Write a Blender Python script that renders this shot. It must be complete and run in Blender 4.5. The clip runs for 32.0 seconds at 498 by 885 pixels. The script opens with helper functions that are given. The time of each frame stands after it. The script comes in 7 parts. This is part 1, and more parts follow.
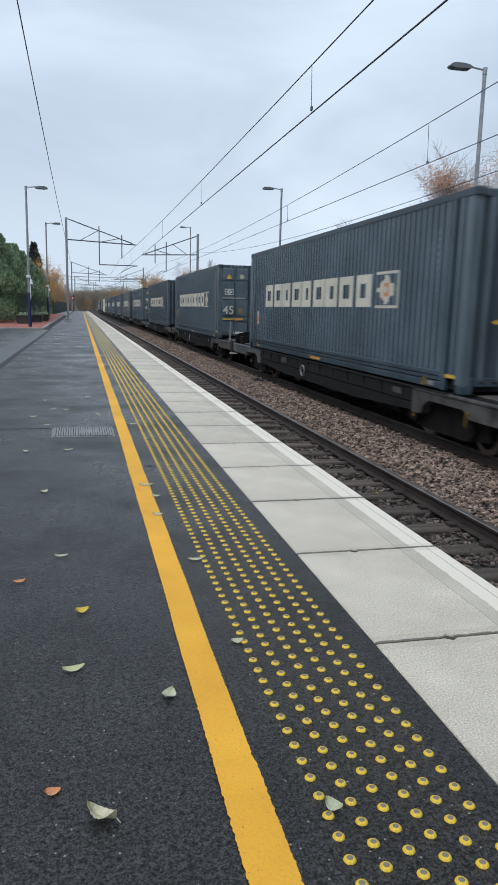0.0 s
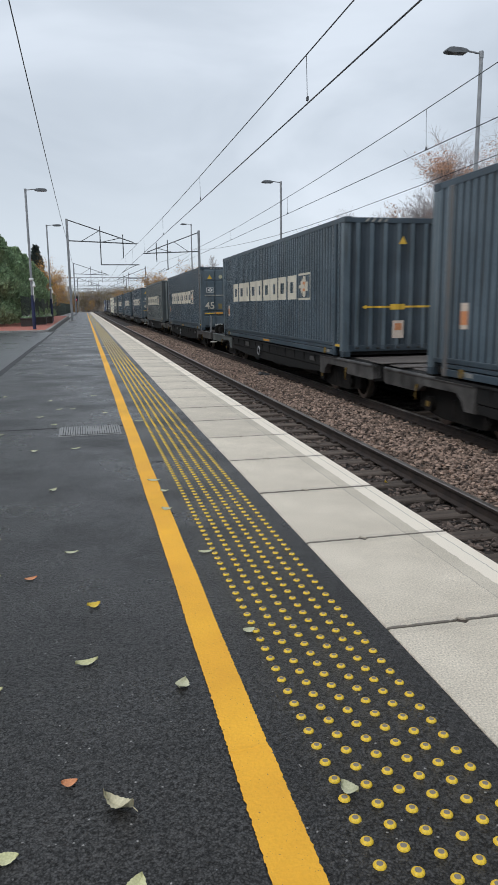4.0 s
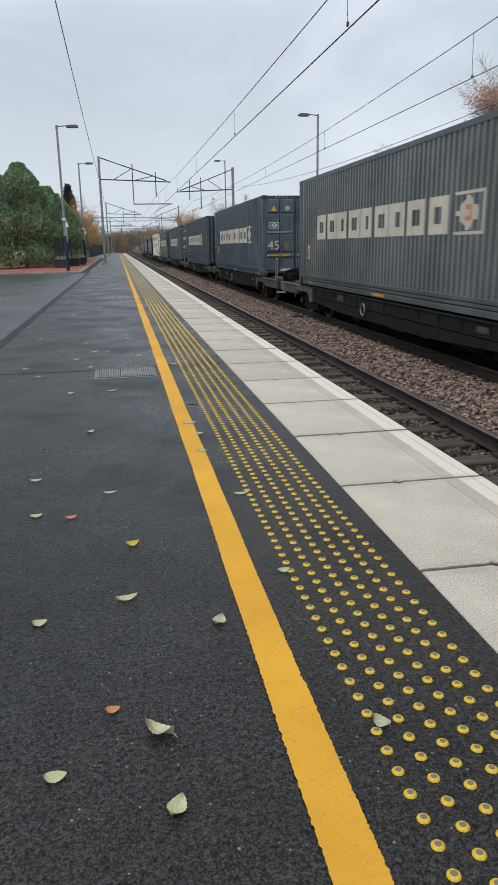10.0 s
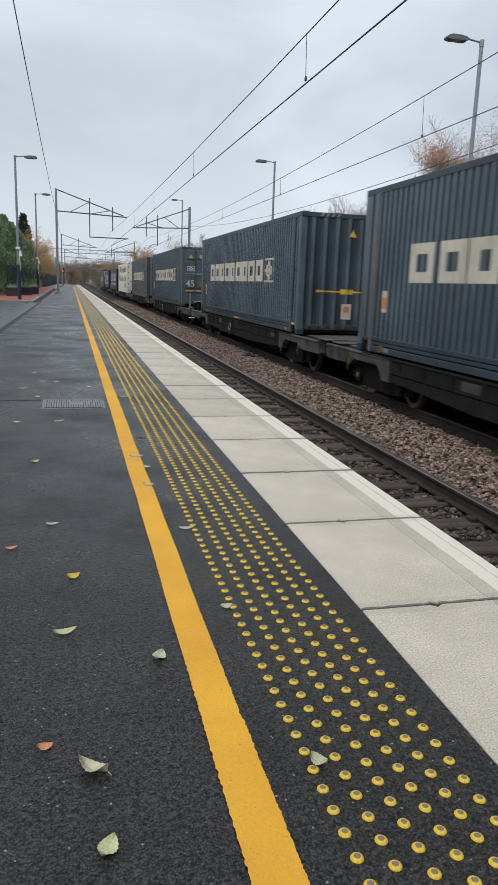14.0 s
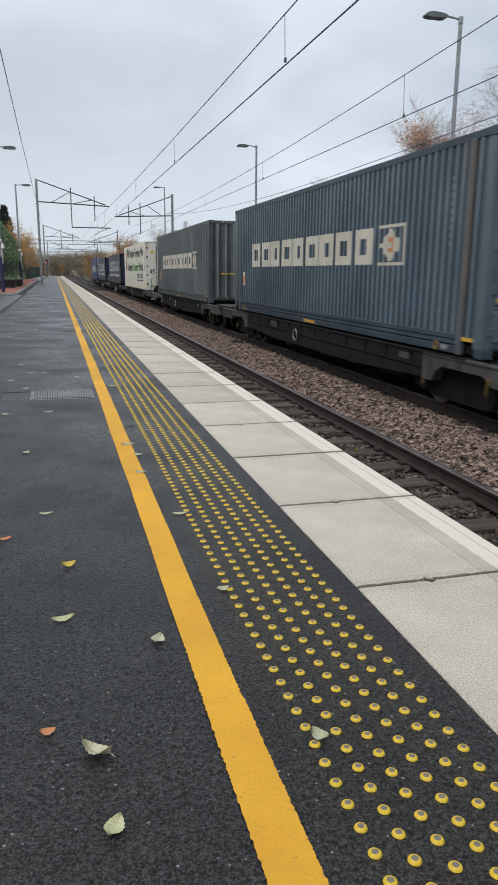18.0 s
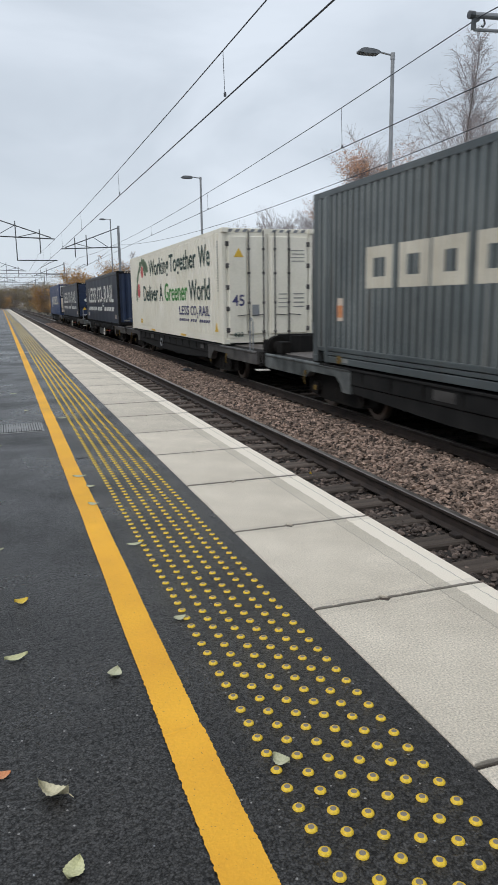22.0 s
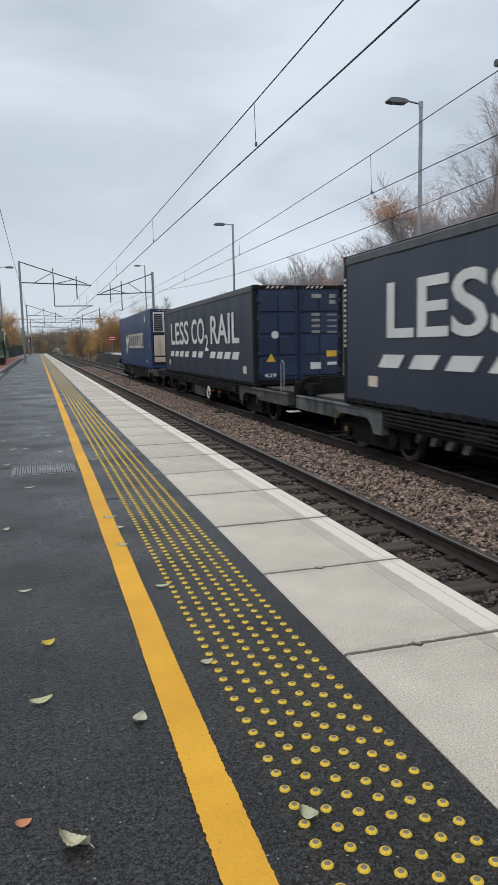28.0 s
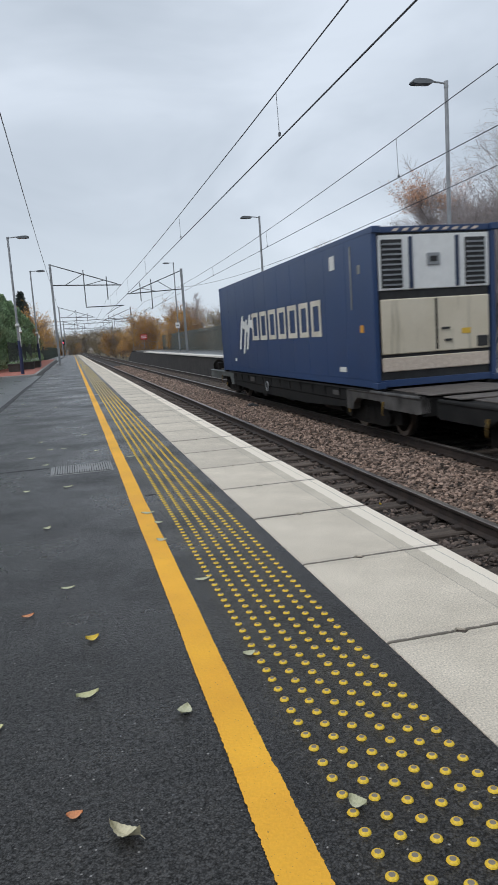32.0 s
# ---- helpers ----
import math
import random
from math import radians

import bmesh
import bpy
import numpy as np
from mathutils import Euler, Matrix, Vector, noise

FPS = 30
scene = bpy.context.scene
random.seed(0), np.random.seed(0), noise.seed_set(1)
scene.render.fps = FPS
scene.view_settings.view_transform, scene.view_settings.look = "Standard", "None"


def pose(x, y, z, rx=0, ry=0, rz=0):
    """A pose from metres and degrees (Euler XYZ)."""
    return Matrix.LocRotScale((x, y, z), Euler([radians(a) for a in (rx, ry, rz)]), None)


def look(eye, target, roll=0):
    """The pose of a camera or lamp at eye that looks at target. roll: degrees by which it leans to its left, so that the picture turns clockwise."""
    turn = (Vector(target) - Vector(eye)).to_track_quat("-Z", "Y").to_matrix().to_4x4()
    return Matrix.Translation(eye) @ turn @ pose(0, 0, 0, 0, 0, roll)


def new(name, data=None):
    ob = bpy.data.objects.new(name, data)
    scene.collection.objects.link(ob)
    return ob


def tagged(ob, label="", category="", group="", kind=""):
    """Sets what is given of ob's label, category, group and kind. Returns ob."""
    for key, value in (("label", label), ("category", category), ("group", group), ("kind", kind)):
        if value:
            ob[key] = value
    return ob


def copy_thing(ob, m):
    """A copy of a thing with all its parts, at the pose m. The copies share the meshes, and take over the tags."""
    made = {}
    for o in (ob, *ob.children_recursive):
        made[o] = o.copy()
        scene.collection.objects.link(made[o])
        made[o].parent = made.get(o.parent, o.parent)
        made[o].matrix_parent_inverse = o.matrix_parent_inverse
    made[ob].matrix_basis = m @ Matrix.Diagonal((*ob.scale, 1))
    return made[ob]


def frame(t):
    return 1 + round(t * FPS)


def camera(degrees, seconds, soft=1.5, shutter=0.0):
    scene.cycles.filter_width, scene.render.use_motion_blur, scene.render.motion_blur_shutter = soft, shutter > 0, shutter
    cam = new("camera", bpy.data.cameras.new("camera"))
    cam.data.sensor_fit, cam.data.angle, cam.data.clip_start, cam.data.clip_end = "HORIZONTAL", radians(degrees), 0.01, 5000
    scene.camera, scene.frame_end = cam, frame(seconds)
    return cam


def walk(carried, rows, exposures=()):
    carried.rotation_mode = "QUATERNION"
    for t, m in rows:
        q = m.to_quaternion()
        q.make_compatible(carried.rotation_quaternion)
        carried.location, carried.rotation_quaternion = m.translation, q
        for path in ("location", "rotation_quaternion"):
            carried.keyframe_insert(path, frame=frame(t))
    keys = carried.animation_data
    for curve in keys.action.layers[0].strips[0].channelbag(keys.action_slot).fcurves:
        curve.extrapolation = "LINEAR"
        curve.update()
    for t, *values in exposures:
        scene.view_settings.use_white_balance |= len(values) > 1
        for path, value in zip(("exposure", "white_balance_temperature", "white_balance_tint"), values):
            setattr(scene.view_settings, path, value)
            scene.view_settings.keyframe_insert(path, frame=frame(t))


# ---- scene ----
cam = camera(38.98, 32.0, soft=1.25, shutter=0.5)
PATH = [
    (0, (-0.499, 0.053, 1.1185), (-0.042, 1.965, 0.7495), 1.44),
    (0.5, (-0.503, 0.052, 1.1125), (-0.039, 1.959, 0.7255), 2.32),
    (1, (-0.502, 0.054, 1.1145), (-0.035, 1.964, 0.7515), 2.76),
    (1.5, (-0.501, 0.052, 1.1135), (-0.036, 1.960, 0.7365), 2.46),
    (2, (-0.496, 0.051, 1.1105), (-0.046, 1.963, 0.7355), 1.70),
    (2.5, (-0.494, 0.051, 1.1075), (-0.054, 1.966, 0.7355), 0.78),
    (3, (-0.493, 0.049, 1.1045), (-0.058, 1.965, 0.7295), 0.00),
    (3.5, (-0.492, 0.046, 1.1025), (-0.063, 1.963, 0.7265), -0.53),
    (5.5, (-0.482, 0.058, 1.0915), (-0.031, 1.959, 0.6615), -0.75),
    (6, (-0.493, 0.056, 1.0955), (-0.029, 1.952, 0.6565), -0.40),
    (6.5, (-0.496, 0.050, 1.0945), (-0.021, 1.941, 0.6465), 0.09),
    (7, (-0.496, 0.044, 1.0965), (-0.015, 1.933, 0.6465), 0.46),
    (7.5, (-0.496, 0.042, 1.0945), (-0.025, 1.933, 0.6455), 0.67),
    (8, (-0.496, 0.048, 1.0915), (-0.046, 1.943, 0.6385), 0.72),
    (8.5, (-0.496, 0.049, 1.0895), (-0.073, 1.949, 0.6295), 0.69),
    (9, (-0.502, 0.047, 1.0885), (-0.110, 1.951, 0.6185), 0.64),
    (9.5, (-0.514, 0.041, 1.1105), (-0.210, 1.952, 0.6055), -0.32),
    (10, (-0.502, 0.045, 1.0985), (-0.169, 1.943, 0.5605), -0.92),
    (10.5, (-0.508, 0.036, 1.1055), (-0.101, 1.928, 0.6005), 0.65),
    (11, (-0.506, 0.033, 1.1035), (-0.059, 1.924, 0.6295), 1.46),
    (11.5, (-0.511, 0.034, 1.1025), (-0.048, 1.925, 0.6445), 1.58),
    (12, (-0.501, 0.033, 1.0955), (-0.032, 1.924, 0.6455), 1.44),
    (12.5, (-0.500, 0.028, 1.0975), (-0.028, 1.921, 0.6565), 1.56),
    (13, (-0.500, 0.029, 1.0975), (-0.026, 1.922, 0.6585), 1.89),
    (13.5, (-0.504, 0.025, 1.0975), (-0.025, 1.917, 0.6635), 2.19),
    (15.5, (-0.503, 0.028, 1.0915), (0.001, 1.913, 0.6535), 1.28),
    (16, (-0.497, 0.030, 1.0865), (0.017, 1.913, 0.6525), 1.19),
    (16.5, (-0.507, 0.021, 1.0855), (0.023, 1.903, 0.6615), 1.54),
    (17, (-0.522, 0.014, 1.0925), (0.006, 1.899, 0.6825), 2.06),
    (17.5, (-0.527, 0.016, 1.0835), (-0.048, 1.906, 0.6375), 0.92),
    (18, (-0.510, 0.021, 1.0815), (-0.003, 1.897, 0.6125), 0.50),
    (18.5, (-0.500, 0.031, 1.0775), (0.057, 1.893, 0.6075), 0.28),
    (19, (-0.495, 0.020, 1.0785), (0.125, 1.868, 0.6265), 0.11),
    (19.5, (-0.494, 0.014, 1.0845), (0.173, 1.850, 0.6525), -0.01),
    (20, (-0.502, 0.005, 1.0835), (0.185, 1.836, 0.6655), -0.39),
    (20.5, (-0.501, 0.004, 1.0775), (0.185, 1.837, 0.6645), -0.73),
    (21, (-0.502, 0.002, 1.0815), (0.171, 1.842, 0.6795), -0.86),
    (21.5, (-0.502, 0.004, 1.0815), (0.155, 1.850, 0.6825), -0.91),
    (22, (-0.502, 0.005, 1.0825), (0.133, 1.859, 0.6875), -0.86),
    (22.5, (-0.502, 0.010, 1.0825), (0.111, 1.873, 0.6905), -0.88),
    (23, (-0.500, 0.012, 1.0815), (0.094, 1.881, 0.6875), -1.01),
    (23.5, (-0.500, 0.012, 1.0795), (0.080, 1.884, 0.6815), -1.20),
    (24, (-0.495, 0.015, 1.0765), (0.073, 1.890, 0.6705), -1.26),
    (24.5, (-0.497, 0.018, 1.0755), (0.066, 1.893, 0.6685), -1.34),
    (25, (-0.500, 0.010, 1.0795), (0.058, 1.889, 0.6855), -1.38),
    (25.5, (-0.499, 0.012, 1.0775), (0.048, 1.897, 0.6975), -1.46),
    (27.5, (-0.485, 0.015, 1.0725), (0.065, 1.917, 0.7875), -1.39),
    (28, (-0.487, 0.013, 1.0755), (0.071, 1.914, 0.7985), -1.28),
    (28.5, (-0.489, 0.012, 1.0775), (0.079, 1.910, 0.8025), -1.15),
    (29, (-0.487, 0.018, 1.0675), (0.182, 1.869, 0.7145), -0.91),
    (29.5, (-0.484, 0.023, 1.0675), (0.121, 1.894, 0.7015), -1.78),
    (30, (-0.486, 0.018, 1.0665), (0.080, 1.913, 0.7665), -2.45),
    (30.5, (-0.488, 0.023, 1.0665), (0.061, 1.926, 0.7905), -2.75),
    (31, (-0.486, 0.020, 1.0645), (0.041, 1.930, 0.7925), -3.49),
    (31.5, (-0.485, 0.017, 1.0655), (0.010, 1.935, 0.7885), -3.84),
    (32, (-0.484, 0.019, 1.0665), (-0.023, 1.944, 0.7745), -3.84),
]
walk(cam, [(t, look(eye, target, roll)) for t, eye, target, roll in PATH],
     exposures=[(0.0, 0.06, 5860, 8), (1.0, 0.03, 6220, 10), (3.5, 0.02, 6240, 10), (6.0, 0.0, 6260, 10), (9.0, 0.0, 6280, 10), (23.0, 0.02, 6280, 10), (25.0, -0.09, 6250, 10), (28.0, -0.04, 6220, 10), (32.0, -0.04, 6180, 10)])

# ---- world, sun ----
SUN_EL, SUN_AZ = 50.0, 246.0      # degrees; the veiled sun stands behind and to the left of the platform
world = bpy.data.worlds.new("overcast_sky")
scene.world = world
world.use_nodes = True
wn, wl = world.node_tree.nodes, world.node_tree.links
bg = wn["Background"]
sky = wn.new("ShaderNodeTexSky")
sky.sky_type, sky.sun_disc = "NISHITA", False
sky.sun_elevation, sky.sun_rotation = radians(SUN_EL), radians(SUN_AZ)
sky.air_density, sky.dust_density = 1.0, 4.0
dim = wn.new("ShaderNodeVectorMath")
dim.operation = "SCALE"
dim.inputs["Scale"].default_value = 0.10
wl.new(sky.outputs["Color"], dim.inputs[0])
clouds = wn.new("ShaderNodeTexNoise")
flat = wn.new("ShaderNodeMapping")
flat.inputs["Scale"].default_value = (1.0, 1.0, 2.4)
wl.new(wn.new("ShaderNodeTexCoord").outputs["Generated"], flat.inputs["Vector"])
wl.new(flat.outputs["Vector"], clouds.inputs["Vector"])
clouds.inputs["Scale"].default_value = 2.2
clouds.inputs["Detail"].default_value = 5.0
clouds.inputs["Roughness"].default_value = 0.48
clouds.inputs["Distortion"].default_value = 0.5
side = wn.new("ShaderNodeSeparateXYZ")
wl.new(wn["Texture Coordinate"].outputs["Generated"], side.inputs[0])
drift = wn.new("ShaderNodeMath")
drift.operation = "MULTIPLY_ADD"
drift.inputs[1].default_value = 0.22
wl.new(side.outputs["X"], drift.inputs[0])
wl.new(clouds.outputs["Fac"], drift.inputs[2])
ramp = wn.new("ShaderNodeValToRGB")
ramp.color_ramp.elements[0].position, ramp.color_ramp.elements[0].color = 0.34, (0.51, 0.565, 0.62, 1)
ramp.color_ramp.elements[1].position, ramp.color_ramp.elements[1].color = 0.68, (0.825, 0.88, 0.94, 1)
wl.new(drift.outputs[0], ramp.inputs["Fac"])
veil = wn.new("ShaderNodeMix")
veil.data_type = "RGBA"
veil.inputs["Factor"].default_value = 0.88
wl.new(dim.outputs["Vector"], veil.inputs["A"])
# the cloud deck thins out towards the horizon
height = wn.new("ShaderNodeSeparateXYZ")
wl.new(wn["Texture Coordinate"].outputs["Generated"], height.inputs[0])
low = wn.new("ShaderNodeMath")
low.operation = "MULTIPLY_ADD"
low.inputs[1].default_value = 0.22
wl.new(clouds.outputs["Fac"], low.inputs[0])
wl.new(height.outputs["Z"], low.inputs[2])
edge = wn.new("ShaderNodeMapRange")
edge.interpolation_type = "SMOOTHSTEP"
edge.inputs["From Min"].default_value, edge.inputs["From Max"].default_value = 0.15, 0.31
edge.inputs["To Min"].default_value, edge.inputs["To Max"].default_value = 0.55, 0.0
wl.new(low.outputs[0], edge.inputs["Value"])
thin = wn.new("ShaderNodeMix")
thin.data_type = "RGBA"
thin.inputs["B"].default_value = (0.90, 0.97, 1.02, 1)
wl.new(edge.outputs["Result"], thin.inputs["Factor"])
wl.new(ramp.outputs["Color"], thin.inputs["A"])
wl.new(thin.outputs["Result"], veil.inputs["B"])
wl.new(veil.outputs["Result"], bg.inputs["Color"])
bg.inputs["Strength"].default_value = 1.0
sun_data = bpy.data.lights.new("veiled_sun", "SUN")
sun_data.energy, sun_data.angle, sun_data.color = 1.35, radians(28), (1.0, 0.97, 0.93)
sun = new("veiled_sun", sun_data)
az, el = radians(SUN_AZ), radians(SUN_EL)
sun.matrix_world = look(Vector((math.sin(az) * math.cos(el), math.cos(az) * math.cos(el), math.sin(el))) * 60, (0, 0, 0))


# ---- materials ----
def mat(name, c1, c2, scale=6.0, rough=0.8, metal=0.0, bump=0.15, fine=90.0, speck=None, speck_at=0.7, rand=0.0,
        island=0.0, streak=None, streak_at=0.55, rough_var=0.12, stretch=(1, 1, 1), grain_amt=0.2, gloss=0.5, stone=None, patch=0.0):
    """Two tones on a coarse noise, a fine grain with relief, and, if given, specks and run-down streaks."""
    m = bpy.data.materials.new(name)
    m.use_nodes = True
    n, l = m.node_tree.nodes, m.node_tree.links
    b = n["Principled BSDF"]
    tc = n.new("ShaderNodeTexCoord")
    mp = n.new("ShaderNodeMapping")
    mp.inputs["Scale"].default_value = stretch
    l.new(tc.outputs["Object"], mp.inputs["Vector"])

    def noise_tex(sc, detail=4.0, r=0.55, src=mp):
        t = n.new("ShaderNodeTexNoise")
        t.inputs["Scale"].default_value, t.inputs["Detail"].default_value, t.inputs["Roughness"].default_value = sc, detail, r
        l.new(src.outputs["Vector"], t.inputs["Vector"])
        return t

    def mix(fac, a, c, kind="MIX"):
        x = n.new("ShaderNodeMix")
        x.data_type, x.blend_type = "RGBA", kind
        if isinstance(fac, float):
            x.inputs["Factor"].default_value = fac
        else:
            l.new(fac, x.inputs["Factor"])
        for sock, v in ((x.inputs["A"], a), (x.inputs["B"], c)):
            if isinstance(v, tuple):
                sock.default_value = (*v, 1)
            else:
                l.new(v, sock)
        return x.outputs["Result"]

    def span(src, lo, hi):
        r = n.new("ShaderNodeMapRange")
        r.inputs["From Min"].default_value, r.inputs["From Max"].default_value = lo, hi
        l.new(src, r.inputs["Value"])
        return r.outputs["Result"]

    big, grain = noise_tex(scale), noise_tex(fine, 3.0)
    col = mix(span(big.outputs["Fac"], 0.32, 0.68), c1, c2)
    gv = n.new("ShaderNodeMapRange")
    gv.inputs["From Min"].default_value, gv.inputs["From Max"].default_value = 0.25, 0.75
    gv.inputs["To Min"].default_value, gv.inputs["To Max"].default_value = 1 - grain_amt, 1 + grain_amt
    l.new(grain.outputs["Fac"], gv.inputs["Value"])
    cmb = n.new("ShaderNodeCombineColor")
    for k in ("Red", "Green", "Blue"):
        l.new(gv.outputs["Result"], cmb.inputs[k])
    col = mix(1.0, col, cmb.outputs["Color"], "MULTIPLY")
    if streak:
        run = n.new("ShaderNodeMapping")
        run.inputs["Scale"].default_value = (5, 5, 0.35)
        l.new(tc.outputs["Object"], run.inputs["Vector"])
        st = noise_tex(1.6, 5.0, 0.6, run)
        col = mix(span(st.outputs["Fac"], streak_at, streak_at + 0.2), col, streak)
    if patch:
        pt = noise_tex(0.55, 6.0, 0.62)
        pv = n.new("ShaderNodeMapRange")
        pv.inputs["From Min"].default_value, pv.inputs["From Max"].default_value = 0.35, 0.65
        pv.inputs["To Min"].default_value, pv.inputs["To Max"].default_value = 1 - patch, 1 + patch
        l.new(pt.outputs["Fac"], pv.inputs["Value"])
        pc = n.new("ShaderNodeCombineColor")
        for k in ("Red", "Green", "Blue"):
            l.new(pv.outputs["Result"], pc.inputs[k])
        col = mix(1.0, col, pc.outputs["Color"], "MULTIPLY")
    if stone:
        vo = n.new("ShaderNodeTexVoronoi")
        vo.inputs["Scale"].default_value = fine * 0.8
        l.new(mp.outputs["Vector"], vo.inputs["Vector"])
        sep = n.new("ShaderNodeSeparateColor")
        l.new(vo.outputs["Color"], sep.inputs["Color"])
        col = mix(span(sep.outputs["Red"], 0.86, 1.0), col, stone)
        gap = n.new("ShaderNodeMapRange")
        gap.inputs["From Min"].default_value, gap.inputs["From Max"].default_value = 0.28, 0.62
        gap.inputs["To Min"].default_value, gap.inputs["To Max"].default_value = 1.2, 0.12
        l.new(vo.outputs["Distance"], gap.inputs["Value"])
        gc = n.new("ShaderNodeCombineColor")
        for k in ("Red", "Green", "Blue"):
            l.new(gap.outputs["Result"], gc.inputs[k])
        col = mix(1.0, col, gc.outputs["Color"], "MULTIPLY")
        mo = noise_tex(30.0, 4.0, 0.7)
        mv = n.new("ShaderNodeMapRange")
        mv.inputs["From Min"].default_value, mv.inputs["From Max"].default_value = 0.38, 0.62
        mv.inputs["To Min"].default_value, mv.inputs["To Max"].default_value = 0.45, 1.55
        l.new(mo.outputs["Fac"], mv.inputs["Value"])
        mc = n.new("ShaderNodeCombineColor")
        for k in ("Red", "Green", "Blue"):
            l.new(mv.outputs["Result"], mc.inputs[k])
        col = mix(1.0, col, mc.outputs["Color"], "MULTIPLY")
    if speck:
        sp = noise_tex(fine * 1.7, 1.0)
        col = mix(span(sp.outputs["Fac"], speck_at, speck_at + 0.03), col, speck)
    if rand or island:
        hsv = n.new("ShaderNodeHueSaturation")
        mr = n.new("ShaderNodeMapRange")
        amt = rand or island
        mr.inputs["To Min"].default_value, mr.inputs["To Max"].default_value = 1 - amt, 1 + amt
        if rand:
            l.new(n.new("ShaderNodeObjectInfo").outputs["Random"], mr.inputs["Value"])
        else:
            l.new(n.new("ShaderNodeNewGeometry").outputs["Random Per Island"], mr.inputs["Value"])
        l.new(mr.outputs["Result"], hsv.inputs["Value"])
        l.new(col, hsv.inputs["Color"])
        col = hsv.outputs["Color"]
    l.new(col, b.inputs["Base Color"])
    rr = n.new("ShaderNodeMapRange")
    rr.inputs["To Min"].default_value, rr.inputs["To Max"].default_value = max(0.05, rough - rough_var), min(1.0, rough + rough_var)
    l.new(big.outputs["Fac"], rr.inputs["Value"])
    l.new(rr.outputs["Result"], b.inputs["Roughness"])
    b.inputs["Metallic"].default_value = metal
    b.inputs["Specular IOR Level"].default_value = gloss
    if bump:
        bp = n.new("ShaderNodeBump")
        bp.inputs["Strength"].default_value, bp.inputs["Distance"].default_value = bump, 0.01
        l.new(grain.outputs["Fac"], bp.inputs["Height"])
        l.new(bp.outputs["Normal"], b.inputs["Normal"])
    return m


def tarmac_mat(name, c1, c2):
    """Open tarmac: single stones in bitumen, dark pits between them, damp sheen in patches."""
    m = bpy.data.materials.new(name)
    m.use_nodes = True
    n, l = m.node_tree.nodes, m.node_tree.links
    b = n["Principled BSDF"]
    tc = n.new("ShaderNodeTexCoord")

    def tex(kind, scale, detail=3.0, rough=0.6):
        t = n.new(kind)
        t.inputs["Scale"].default_value = scale
        t.inputs["Detail"].default_value, t.inputs["Roughness"].default_value = detail, rough
        l.new(tc.outputs["Object"], t.inputs["Vector"])
        return t

    def span(src, lo, hi, a, c):
        r = n.new("ShaderNodeMapRange")
        for k, v in (("From Min", lo), ("From Max", hi), ("To Min", a), ("To Max", c)):
            r.inputs[k].default_value = v
        l.new(src, r.inputs["Value"])
        return r.outputs["Result"]

    def math_op(kind, a, c):
        x = n.new("ShaderNodeMath")
        x.operation = kind
        for sock, v in zip(x.inputs, (a, c)):
            if isinstance(v, float):
                sock.default_value = v
            else:
                l.new(v, sock)
        return x.outputs[0]

    def mix(fac, a, c):
        x = n.new("ShaderNodeMix")
        x.data_type = "RGBA"
        l.new(fac, x.inputs["Factor"])
        for sock, v in ((x.inputs["A"], a), (x.inputs["B"], c)):
            if isinstance(v, tuple):
                sock.default_value = (*v, 1)
            else:
                l.new(v, sock)
        return x.outputs["Result"]

    agg = tex("ShaderNodeTexVoronoi", 190.0, 0.0)
    sep = n.new("ShaderNodeSeparateColor")
    l.new(agg.outputs["Color"], sep.inputs["Color"])
    pit = span(tex("ShaderNodeTexNoise", 75.0, 4.0, 0.72).outputs["Fac"], 0.41, 0.55, 0.0, 1.0)
    lump = span(tex("ShaderNodeTexNoise", 13.0, 4.0, 0.7).outputs["Fac"], 0.36, 0.64, 0.80, 1.20)
    gap = span(agg.outputs["Distance"], 0.30, 0.70, 1.0, 0.40)
    wet = tex("ShaderNodeTexNoise", 1.15, 6.0, 0.62).outputs["Fac"]
    solid = math_op("MULTIPLY", gap, span(pit, 0.0, 1.0, 0.50, 1.0))
    tone = math_op("MULTIPLY", math_op("MULTIPLY", solid, span(sep.outputs["Red"], 0.0, 1.0, 0.82, 1.28)), lump)
    col = mix(span(wet, 0.36, 0.64, 1.0, 0.0), c1, c2)
    grey = n.new("ShaderNodeCombineColor")
    for k in ("Red", "Green", "Blue"):
        l.new(tone, grey.inputs[k])
    mul = n.new("ShaderNodeMix")
    mul.data_type, mul.blend_type = "RGBA", "MULTIPLY"
    mul.inputs["Factor"].default_value = 1.0
    l.new(col, mul.inputs["A"])
    l.new(grey.outputs["Color"], mul.inputs["B"])
    pale = math_op("MULTIPLY", span(sep.outputs["Green"], 0.9970, 0.998, 0.0, 1.0), gap)
    l.new(mix(pale, mul.outputs["Result"], (0.28, 0.27, 0.255)), b.inputs["Base Color"])
    l.new(math_op("MULTIPLY", solid, 0.80), b.inputs["Specular IOR Level"])
    l.new(span(wet, 0.34, 0.66, 0.22, 0.48), b.inputs["Roughness"])
    bp = n.new("ShaderNodeBump")
    bp.inputs["Strength"].default_value, bp.inputs["Distance"].default_value = 0.38, 0.004
    l.new(math_op("ADD", math_op("MULTIPLY", gap, 0.6), pit), bp.inputs["Height"])
    l.new(bp.outputs["Normal"], b.inputs["Normal"])
    return m


